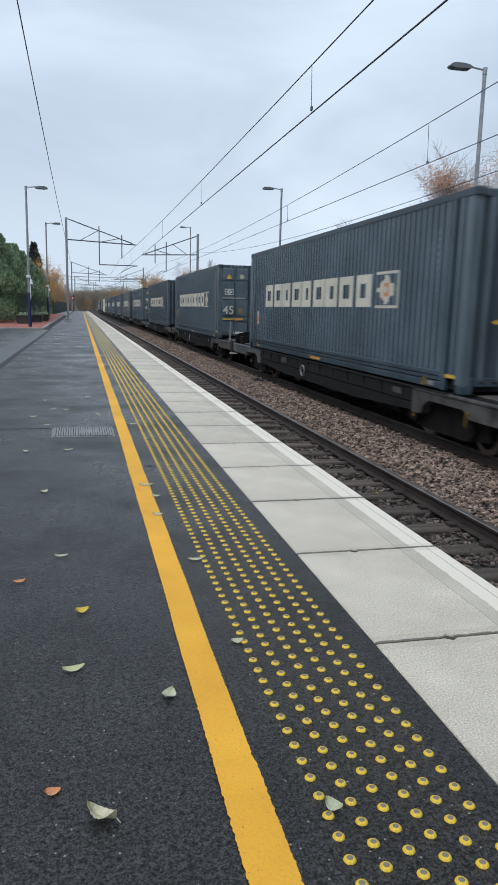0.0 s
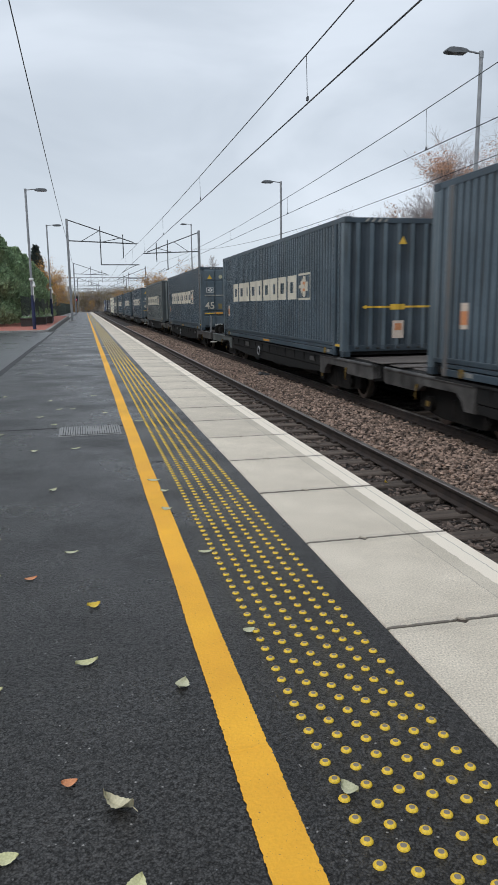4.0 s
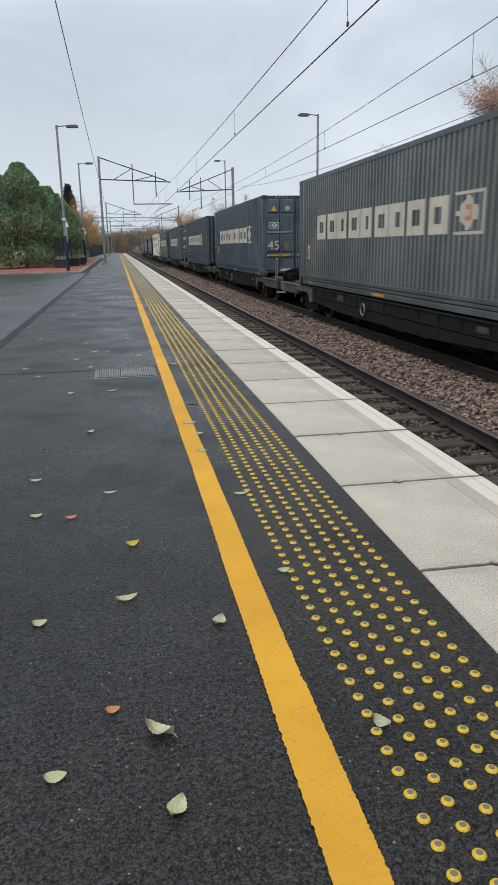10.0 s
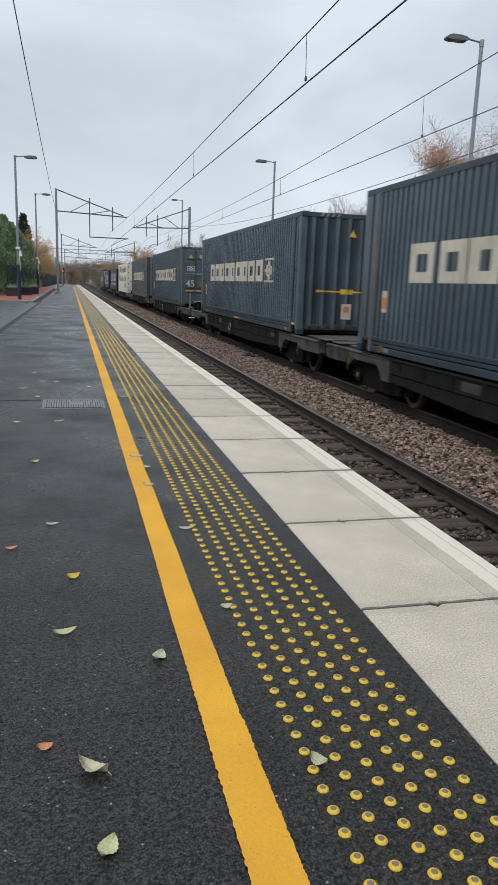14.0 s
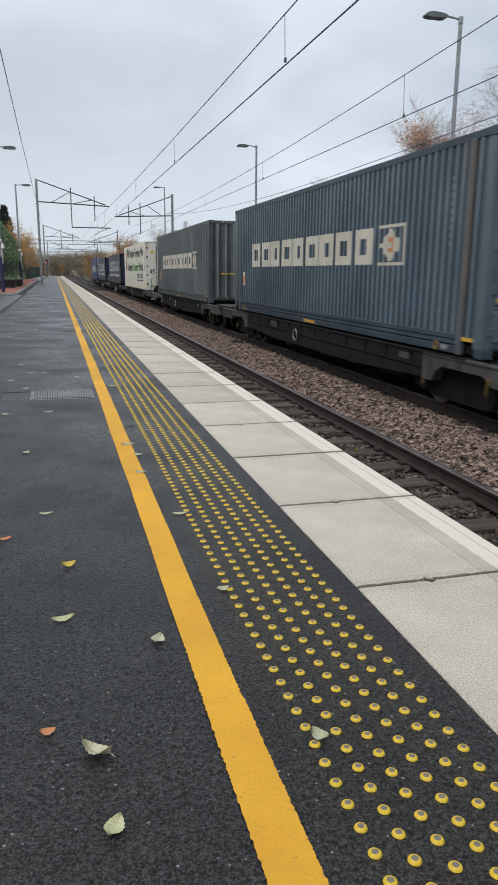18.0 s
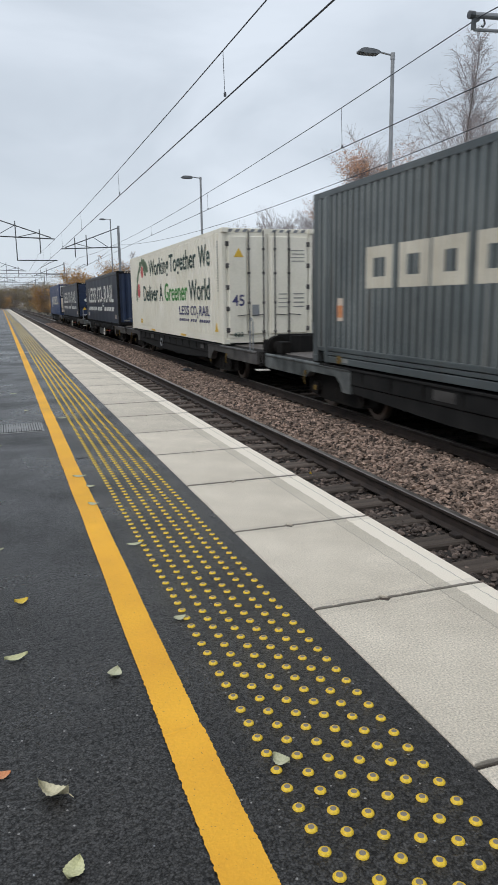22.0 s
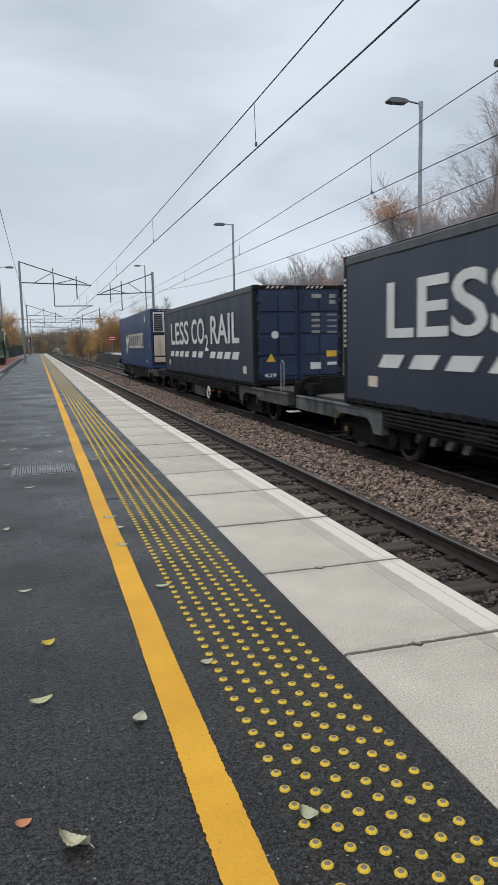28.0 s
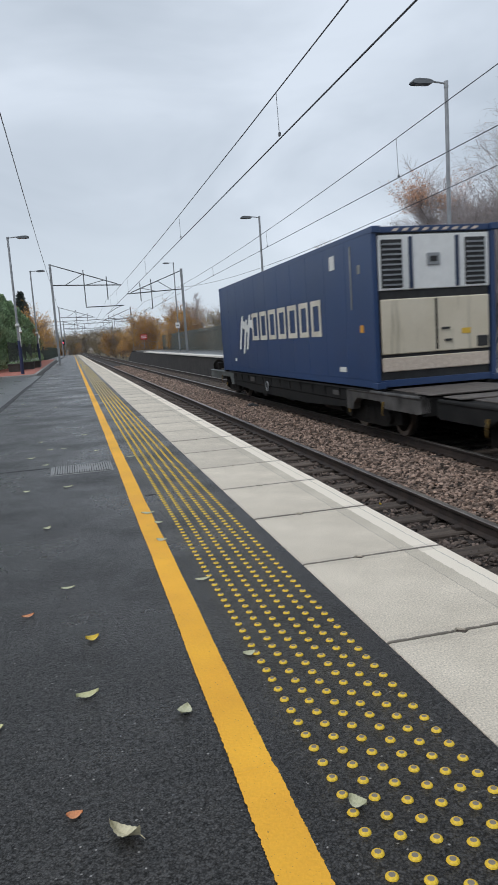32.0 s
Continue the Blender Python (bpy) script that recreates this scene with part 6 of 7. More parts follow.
# farther pairs along the line
for y in (118.0, 176.0):
    mast(-1.9, y, 8.0)
    frame_arm(-1.9, y, 1, 7.95, 5.2, ((2.6, 7.45, 4.45), (4.35, 6.85, 5.0)), "braced steel bracket over the near track")
    mast(9.9, y + 6, 7.8)
    frame_arm(9.9, y + 6, -1, 7.5, 4.6, ((2.9, 6.8, 4.23), (3.8, 6.55, 4.95)), "braced steel bracket over the far track")
# bracket beside the camera on the far side
mast(10.2, 9.0, 8.0)
near_arm = thing("line_bracket", "grey tubular bracket carrying the far track's wires", "bracket", "overhead line brackets", pose(10.2, 9.1, 0))
part("boom", Geo().tube((0, 0, 5.12), (-4.16, 0.1, 4.955), 0.042, n=12), M["galv"], near_arm)
part("registration_arm", Geo().path([(0, 0, 4.55), (-2.2, 0.08, 4.70), (-3.3, 0.1, 4.785), (-3.75, 0.1, 4.79), (-4.12, 0.1, 4.77)], 0.022), M["galv"], near_arm)
part("end_cap", Geo().tube((-4.21, 0.1, 4.953), (-4.13, 0.1, 4.956), 0.052, n=12), M["dark_steel"], near_arm)
part("clamp", Geo().prism([(-4.15, 4.95), (-4.02, 4.95), (-4.05, 4.88), (-4.10, 4.86), (-4.10, 4.78), (-4.16, 4.76)], 0.08, 0.12), M["dark_steel"], near_arm)
part("clamp_hook", Geo().path([(-3.96, 0.1, 4.92), (-3.94, 0.1, 4.86), (-3.97, 0.1, 4.82), (-4.0, 0.1, 4.83)], 0.014), M["dark_steel"], near_arm)
for k in range(5):
    part("insulator", Geo().tube((-0.5 - k * 0.09, 0.013, 5.10 - k * 0.0036), (-0.54 - k * 0.09, 0.014, 5.0985 - k * 0.0036), 0.10, n=12), M["ceramic"], near_arm)
# lattice portals in the distance
for y, z in ((150.0, 7.0), (232.0, 7.6), (300.0, 8.2)):
    p = thing("line_portal", "grey lattice portal across both tracks", "portal", "lattice portals", pose(0, y, 0))
    for x in (-5.2, 12.4):
        part("leg", Geo().box(x - 0.14, x + 0.14, -0.14, 0.14, -1.6, z + 0.1), M["galv"], p)
    for zz in (z, z - 0.7):
        part("chord", Geo().box(-5.2, 12.4, -0.05, 0.05, zz - 0.05, zz + 0.05), M["galv"], p)
    for k in range(22):
        x = -5.2 + k * 0.8
        part("lacing_bar", Geo().tube((x, 0, z if k % 2 else z - 0.7), (x + 0.8, 0, z - 0.7 if k % 2 else z), 0.03, n=5), M["galv"], p)
    for x in (TRACK_1 - 0.2, TRACK_2 + 0.2):
        part("hanger", Geo().tube((x, 0, z - 0.7), (x, 0, 4.0), 0.04, n=6), M["dark_steel"], p)


def wire(x, spans, sag, r, label, stagger=0.0):
    """A wire hung from support to support; spans: (y, z)."""
    g, pts = Geo(), []
    spans = [(s + (x,))[:3] for s in spans]
    for k, ((ya, za, xa), (yb, zb, xb)) in enumerate(zip(spans, spans[1:])):
        n = 10 if sag else 4
        for i in range(n):
            u = i / n
            sgn = stagger * (1 - 2 * u) * (1 if k % 2 else -1)
            pts.append((xa + (xb - xa) * u + sgn, ya + (yb - ya) * u, za + (zb - za) * u - 4 * sag * u * (1 - u)))
    pts.append((x, spans[-1][0], spans[-1][1]))
    g.path(pts, r, 5)
    return tagged(part("overhead_wire", g, M["wire"]), label, "wire", "overhead wires")


near_sup = [(-2.0, 4.62), (60.0, 4.95), (118.0, 4.95), (176.0, 4.95), (232.0, 4.95)]
far_sup = [(-40.0, 4.95), (9.1, 4.92), (63.6, 4.90), (124.0, 4.95), (182.0, 4.95), (232.0, 4.95)]
near_con, far_con = [(y, 3.84) for y, _ in near_sup], [(y, 4.02) for y, _ in far_sup]
near_sup[0], near_con[0] = (-20.0, 4.75), (-20.0, 3.78)
wire(TRACK_1, near_sup, 0.42, 0.0085, "catenary wire over the near track")
wire(TRACK_1, near_con, 0.0, 0.010, "contact wire over the near track")
wire(TRACK_2, far_sup, 0.5, 0.0085, "catenary wire over the far track")
wire(TRACK_2, far_con, 0.0, 0.009, "contact wire over the far track")
wire(9.35, [(-30.0, 4.9), (9.0, 4.75), (63.6, 6.0), (124.0, 6.2), (182.0, 6.2)], 0.75, 0.010, "return wire along the far masts")
wire(-1.62, [(-2.0, 6.3, -1.38), (60.0, 6.45), (118.0, 6.6), (176.0, 6.6)], 0.35, 0.012, "return wire along the near masts")
for x, ys, sup, con in ((TRACK_1, (10.0, 19.3, 28.5, 37.5, 46.5, 54.0), near_sup, near_con), (TRACK_2, (-2.0, 13.45, 23.2, 32.5, 41.5, 51.0, 58.0), far_sup, far_con)):
    for y in ys:
        for (ya, za), (yb, zb) in zip(sup, sup[1:]):
            if ya <= y < yb:
                u = (y - ya) / (yb - ya)
                top = za + (zb - za) * u - 4 * (0.42 if x == TRACK_1 else 0.5) * u * (1 - u)
        g = Geo().tube((x, y - 0.05, con[0][1] if x == TRACK_2 else 3.83), (x, y, top), 0.005, n=4)
        g.box(x - 0.012, x + 0.012, y - 0.08, y - 0.03, con[1][1], con[1][1] + 0.05)
        tagged(part("dropper", g, M["wire"]), "thin dropper between catenary and contact wire", "dropper", "droppers")


# ---- lamps ----
def lamp(x, y, base, top, side, blue, label):
    """A tubular lamp post with a short bracket and a flat lantern towards the track; side: its direction in x."""
    t = thing("street_lamp", label, "lamp", "platform lamps", pose(x, y, base))
    h = top - base
    part("post", Geo().tube((0, 0, 1.6), (0, 0, h - 0.05), 0.062, 0.05, 12), M["galv"], t)
    part("post_foot", Geo().tube((0, 0, -0.05), (0, 0, 1.6), 0.085, 0.085, 12), M["blue_post"] if blue else M["galv"], t)
    part("post_cap", Geo().tube((0, 0, h - 0.12), (0, 0, h + 0.04), 0.06, n=12), M["galv"], t)
    part("bracket", Geo().tube((0, 0, h - 0.02), (side * 0.45, 0, h + 0.03), 0.024, n=8), M["galv"], t)
    prof = [(0.40, 0.0), (0.45, -0.05), (0.85, -0.062), (0.96, -0.05), (1.0, -0.02), (0.985, 0.02), (0.93, 0.05), (0.83, 0.066), (0.62, 0.062), (0.48, 0.04)]
    prof = [(side * a, h + b) for a, b in prof]
    if side < 0:
        prof = prof[::-1]
    part("lantern", Geo().prism(prof, -0.115, 0.115), M["lamp_grey"], t, "flat grey lantern")
    part("lens", Geo().box(min(side * 0.52, side * 0.86), max(side * 0.52, side * 0.86), -0.09, 0.09, h - 0.068, h - 0.055, 0.005), M["trim_grey"], t)
    return t


near_lamp = lamp(9.6, 17.53, 0.0, 7.28, -1, True, "grey platform lamp with a navy foot, cameras and a sign")
part("camera_arm", Geo().tube((-0.30, -0.08, 2.86), (0.34, -0.08, 2.86), 0.022, n=8), M["sign_white"], near_lamp)
for x, z, tilt in ((-0.05, 3.02, 0.10), (0.30, 2.72, -0.06), (-0.28, 2.70, 0.08)):
    cam_body = part("surveillance_camera", Geo().prism([(x - 0.17, z - 0.05 + tilt), (x + 0.15, z - 0.06 - tilt), (x + 0.17, z + 0.06 - tilt), (x - 0.15, z + 0.06 + tilt)], -0.16, -0.04), M["sign_white"], near_lamp, "white camera housing")
    part("lens", Geo().tube((x - 0.19, -0.10, z + tilt), (x - 0.15, -0.10, z + tilt), 0.035, n=10), M["black"], cam_body)
part("speaker_box", Geo().box(-0.10, 0.10, -0.20, -0.06, 2.74, 2.96, 0.02), M["trim_grey"], near_lamp)
board = part("sign_board", Geo().box(-0.22, 0.36, -0.14, -0.11, 2.08, 2.54, 0.008), M["sign_white"], near_lamp, "white sign board")
part("text_bar", Geo().box(0.12, 0.32, -0.147, -0.139, 2.11, 2.15), M["trim_grey"], board)
lamp(9.6, 36.5, 0.1, 7.25, -1, False, "grey tubular platform lamp with a flat lantern")
lamp(9.6, 68.0, 0.2, 8.6, -1, False, "tall grey platform lamp near the ramp")
for y, top in ((36.5, 6.6), (53.0, 6.75)):
    t = lamp(-2.95 if y < 40 else -2.80, y, 0.1, top, 1, True, "grey lamp post with a navy painted foot")
    part("camera_bracket", Geo().box(-0.1, 0.1, -0.2, 0.05, 2.3, 2.42, 0.02), M["sign_white"], t)
    part("speaker_horn", Geo().tube((0.1, -0.1, 2.25), (0.12, -0.16, 2.0), 0.04, 0.08, 10), M["sign_white"], t)
    part("conduit", Geo().tube((0.07, -0.05, 1.3), (0.07, -0.05, 2.3), 0.02, n=6), M["sign_white"], t)


# ---- paved area, planters, fences ----
g = Geo()
g.prism([(34.5, -1.5), (34.5, 0.06), (80.0, 0.22), (80.0, -1.5)], -30.0, -2.35, axis="x")
tagged(part("pavement_brick", g, M["red_brick"]), "red block paved area behind a pale kerb", "pavement", kind="structure")
kerb = Geo()
kerb.prism([(34.3, -0.5), (34.3, 0.08), (80.0, 0.24), (80.0, -0.5)], -2.35, -2.2, axis="x")
kerb.box(-30, -2.35, 34.3, 34.5, -0.5, 0.08, 0.01)
tagged(part("kerb", kerb, M["dull_concrete"]), "pale concrete kerb round the block paving", "kerb", kind="structure")
g = Geo()
g.box(-30.0, -2.21, 34.5, PLAT_END, -1.5, -0.004)
tagged(part("pavement_back", g, M["tarmac_old"]), "tarmac behind the platform", "pavement", kind="structure")

PLANT = random.Random(8)


def leaf_cloud(g, centre, radius, n, size, r, squash=(1, 1, 1), k=0, shell=0.55, droop=0.0):
    """Small folded leaf blades scattered in a lumpy ball."""
    for _ in range(n):
        d = Vector((r.gauss(0, 1), r.gauss(0, 1), r.gauss(0, 1))).normalized() * radius * (shell + (1 - shell) * r.random()) * r.uniform(0.75, 1.08)
        p = Vector(centre) + Vector((d.x * squash[0], d.y * squash[1], d.z * squash[2]))
        a = Vector((r.gauss(0, 1), r.gauss(0, 1), r.gauss(0, 0.7) - droop)).normalized()
        b = a.orthogonal().normalized()
        b = (Matrix.Rotation(r.uniform(0, 6.28), 3, a) @ b) * size * r.uniform(0.3, 0.5)
        a = a * size * r.uniform(0.7, 1.3)
        g.face([p - a * 0.5, p + b * 0.5, p + a * 0.5, p - b * 0.5], k)


for x, y in ((-3.65, 42.0), (-3.2, 45.6), (-2.95, 48.6)):
    t = thing("planter", "dark wooden trough planter with small pale flowers", "planter", "planters", pose(x, y, 0.08))
    g = Geo()
    g.prism([(-0.34, 0), (0.34, 0), (0.38, 0.42), (-0.38, 0.42)], -0.5, 0.5)
    part("trough", g, M["planter"], t)
    part("rim", Geo().box(-0.41, 0.41, -0.53, 0.53, 0.40, 0.46, 0.01), M["planter"], t)
    g = Geo()
    for k in range(9):
        leaf_cloud(g, (PLANT.uniform(-0.3, 0.3), PLANT.uniform(-0.4, 0.4), 0.5), 0.13, 40, 0.07, PLANT, (1, 1, 0.7))
    part("foliage", g, M["conifer"], t)
    g = Geo()
    for k in range(5):
        leaf_cloud(g, (PLANT.uniform(-0.3, 0.3), PLANT.uniform(-0.4, 0.4), 0.58), 0.08, 12, 0.05, PLANT)
    part("flowers", g, M["sign_white"], t)


def paling_fence(name, label, p0, p1, h, step, material, z=0.0, thick=0.03):
    """Upright pales on two rails from p0 to p1."""
    t = thing(name, label, "fence", "", pose(p0[0], p0[1], z))
    d = Vector((p1[0] - p0[0], p1[1] - p0[1], 0))
    n = int(d.length / step)
    t.rotation_euler = (0, 0, math.atan2(d.y, d.x))
    for zz in (0.35, h - 0.3):
        part("rail", Geo().box(0, d.length, -0.02, 0.02, zz - 0.025, zz + 0.025), material, t)
    pale = Geo()
    pale.prism([(-thick, 0.0), (thick, 0.0), (thick, h - 0.06), (0, h), (-thick, h - 0.06)], -0.035, -0.02)
    me = pale.mesh("pale", [material])
    for k in range(n):
        if k < 300:
            o = part("pale", me, None, t)
            o.location = (k * step, 0, 0)
    return t


paling_fence("railing_fence", "grey upright pale fence beside the hedge", (-4.2, 44.5), (-3.75, 62.0), 1.7, 0.2, M["fence_green"], 0.1, 0.014)
paling_fence("railing_fence", "dark upright pale fence across the platform end", (-3.75, 62.0), (-3.2, 150.0), 1.6, 0.35, M["fence_green"], 0.1, 0.02)
paling_fence("palisade_fence", "grey-green palisade fence behind the other platform", (11.4, 20.0), (11.4, 96.0), 2.1, 0.26, M["palisade"], 0.2, 0.06)

# signs
t = thing("warning_sign", "red and white platform end warning sign on a post", "sign", "", pose(9.0, 96.0, 0.3))
part("post", Geo().tube((0, 0, 0), (0, 0, 2.2), 0.04, n=8), M["galv"], t)
part("plate", Geo().box(-0.45, 0.45, -0.03, 0, 1.55, 2.25, 0.01), M["sign_red"], t)
for z in (1.75, 1.98):
    part("text_bar", Geo().box(-0.36, 0.36, -0.035, -0.028, z, z + 0.09), M["sign_white"], t)
part("guard_rail", Geo().path([(0.6, 0, 0), (0.6, 0, 1.2), (2.8, 0, 1.2), (2.8, 0, 0)], 0.03).path([(1.7, 0, 0), (1.7, 0, 1.2)], 0.03), M["galv"], t)
t = thing("track_sign", "small white number plate on the far lamp post", "sign", "", pose(9.5, 67.8, 2.3))
part("plate", Geo().box(-0.2, 0.2, -0.12, -0.10, 0.2, 0.72, 0.005), M["sign_white"], t)
part("text_bar", Geo().box(-0.12, 0.12, -0.126, -0.119, 0.38, 0.52), M["trim_grey"], t)
t = thing("platform_sign", "white platform number sign with a black 2 on a post", "sign", "", pose(10.2, 14.0, 0.0))
part("post", Geo().tube((0.22, 0.06, 0), (0.22, 0.06, 3.7), 0.045, n=10), M["galv"], t)
part("plate", Geo().box(-0.22, 0.36, -0.02, 0.02, 3.3, 3.75, 0.01), M["sign_white"], t)
me = lettering("2", 0.2, 0.3)
me.transform(Matrix.Translation((-0.03, -0.024, 3.375)) @ NOSE)
me.materials.append(M["black"])
part("numeral", me, None, t)
t = thing("name_board", "white station name board with dark marks", "sign", "", pose(9.657, 14.0, 0.0))
part("board", Geo().box(0.0, 0.74, -0.02, 0.02, 2.91, 3.08, 0.01), M["sign_white"], t)
part("emblem_bar", Geo().box(0.05, 0.15, -0.026, -0.018, 2.95, 3.04), M["black"], t)
me = lettering("W", 0.11, 0.09)
me.transform(Matrix.Translation((0.19, -0.024, 2.95)) @ NOSE)
me.materials.append(M["black"])
part("initial", me, None, t)
part("text_bar", Geo().box(0.32, 0.68, -0.026, -0.018, 2.955, 3.035), M["trim_grey"], t)
part("post", Geo().tube((0.05, 0.06, 0), (0.05, 0.06, 3.1), 0.03, n=8), M["galv"], t)

for k, x in enumerate((10.05, 11.0)):
    t = thing("equipment_cabinet", "white scuffed lineside equipment cabinet on the other platform", "cabinet", "equipment cabinets", pose(x, 14.3, 0.0))
    part("body", Geo().box(0, 0.88, 0, 0.5, 0.08, 1.26, 0.015), M["cabinet"], t)
    part("plinth", Geo().box(0.03, 0.85, 0.03, 0.47, 0, 0.08), M["dull_concrete"], t)
    for a in (0.02, 0.45):
        part("door", Geo().box(a, a + 0.41, -0.012, 0.0, 0.12, 1.22, 0.005), M["cabinet"], t)
    part("lock", Geo().box(0.38, 0.42, -0.03, -0.01, 0.62, 0.72), M["black"], t)
    part("warning_mark", Geo().box(0.5, 0.62, -0.018, -0.012, 0.9, 1.16), M["sign_red"], t)

t = thing("rail_signal", "dark colour light signal showing red at the platform end", "signal", "", pose(-2.1, 148.0, 0.0))
part("post", Geo().tube((0, 0, -0.2), (0, 0, 3.0), 0.07, n=10), M["dark_steel"], t)
part("backboard", Geo().box(-0.32, 0.32, -0.08, -0.04, 2.3, 3.3, 0.06), M["black"], t)
part("head", Geo().box(-0.16, 0.16, -0.2, -0.04, 2.42, 3.18, 0.03), M["black"], t)
glow = bpy.data.materials.new("red_signal_lamp")
glow.use_nodes = True
lamp_shader = glow.node_tree.nodes["Principled BSDF"]
lamp_shader.inputs["Base Color"].default_value = (0.6, 0.02, 0.03, 1)
lamp_shader.inputs["Emission Color"].default_value = (1.0, 0.06, 0.10, 1)
lamp_shader.inputs["Emission Strength"].default_value = 6.0
part("red_lens", Geo().tube((0, -0.2, 2.66), (0, -0.23, 2.66), 0.13, n=16), glow, t, "glowing red lens")
part("dark_lens", Geo().tube((0, -0.2, 2.98), (0, -0.22, 2.98), 0.10, n=16), M["dark_steel"], t)
for z in (2.66, 2.98):
    part("hood", Geo().prism([(-0.15, z + 0.04), (0.15, z + 0.04), (0.12, z + 0.15), (-0.12, z + 0.15)], -0.42, -0.2), M["black"], t)

# trackside clutter on the ballast
t = tagged(part("rubble_lump", Geo().box(-0.10, 0.12, -0.12, 0.14, -0.05, 0.10, 0.045).box(0.02, 0.2, -0.2, 0.02, -0.05, 0.06, 0.03), M["black"]), "dark lump of debris lying on the ballast", "debris")
t.location = (4.75, 21.2, -1.03)
t = tagged(part("pale_stick", Geo().box(-0.16, 0.16, -0.018, 0.018, 0, 0.03, 0.006), M["white_paint"]), "pale broken stick between the rails", "debris")
t.location = (2.55, 8.35, -1.075)
t.rotation_euler = (0, 0, 0.1)


# ---- trees ----
def branchy(seed, height, spread, levels=4, trunk_r=0.09, leaves=0, leaf_size=0.07, upright=0.55, stems=1, low=0.25, leaf_from=0.0):
    """Trunk and limbs in one mesh, twigs and leaves in another."""
    r = random.Random(seed)
    wood, crown, tips = Geo(), Geo(), []

    def grow(p, d, length, rad, level):
        n = 3 if level < 2 else 2
        for i in range(n):
            d = (d + Vector((r.gauss(0, 0.13), r.gauss(0, 0.13), r.gauss(0, 0.06) + 0.05 * upright))).normalized()
            q = p + d * length / n
            tgt = wood if level < 2 else crown
            tgt.tube(p, q, rad * (1 - 0.25 * i / n), rad * (1 - 0.25 * (i + 1) / n), 6 if level == 0 else 4 if level < 2 else 3, caps=False)
            if level < levels and (level > 0 or i > 0 or low < 0.2):
                for _ in range(3 if level < levels - 1 else 6):
                    side = Vector((r.gauss(0, 1), r.gauss(0, 1), r.gauss(0, 0.35))).normalized()
                    nd = (d * (0.55 + upright * 0.5) + side * spread + Vector((0, 0, 0.25 * upright))).normalized()
                    grow(p + (q - p) * r.random(), nd, length * r.uniform(0.42, 0.66), max(0.0035, rad * r.uniform(0.30, 0.46)), level + 1)
            p = q
        if level >= levels - 1:
            tips.append(p)

    for s in range(stems):
        d0 = Vector((r.gauss(0, 0.16 * (stems > 1)), r.gauss(0, 0.16 * (stems > 1)), 1)).normalized()
        grow(Vector((r.uniform(-0.4, 0.4) * (stems > 1), r.uniform(-0.4, 0.4) * (stems > 1), -0.3)), d0, height * 0.62, trunk_r, 0)
    if leaf_from:
        zs = sorted(q.z for q in tips)
        cut = zs[int(len(zs) * leaf_from)]
        tips = [q for q in tips if q.z > cut]
        heads = [r.choice(tips) for _ in range(11)]
        tips = [q for q in tips if min((q - c).length for c in heads) < 0.75]
    for _ in range(leaves):
        p = r.choice(tips) + Vector((r.gauss(0, 0.11), r.gauss(0, 0.11), r.gauss(0, 0.10)))
        a = Vector((r.gauss(0, 1), r.gauss(0, 1), r.gauss(0, 1))).normalized() * leaf_size
        b = a.orthogonal() * 0.6
        crown.face([p - a * 0.5, p + b * 0.5, p + a * 0.5, p - b * 0.5], 1)
    return wood, crown


def tree(name, label, seed, bark, leaf, group, **kw):
    wood, crown = branchy(seed, **kw)
    t = thing(name, label, "tree", group)
    part("trunk", wood, M[bark], t)
    part("crown", crown, [M["twig"], M[leaf]], t)
    return t



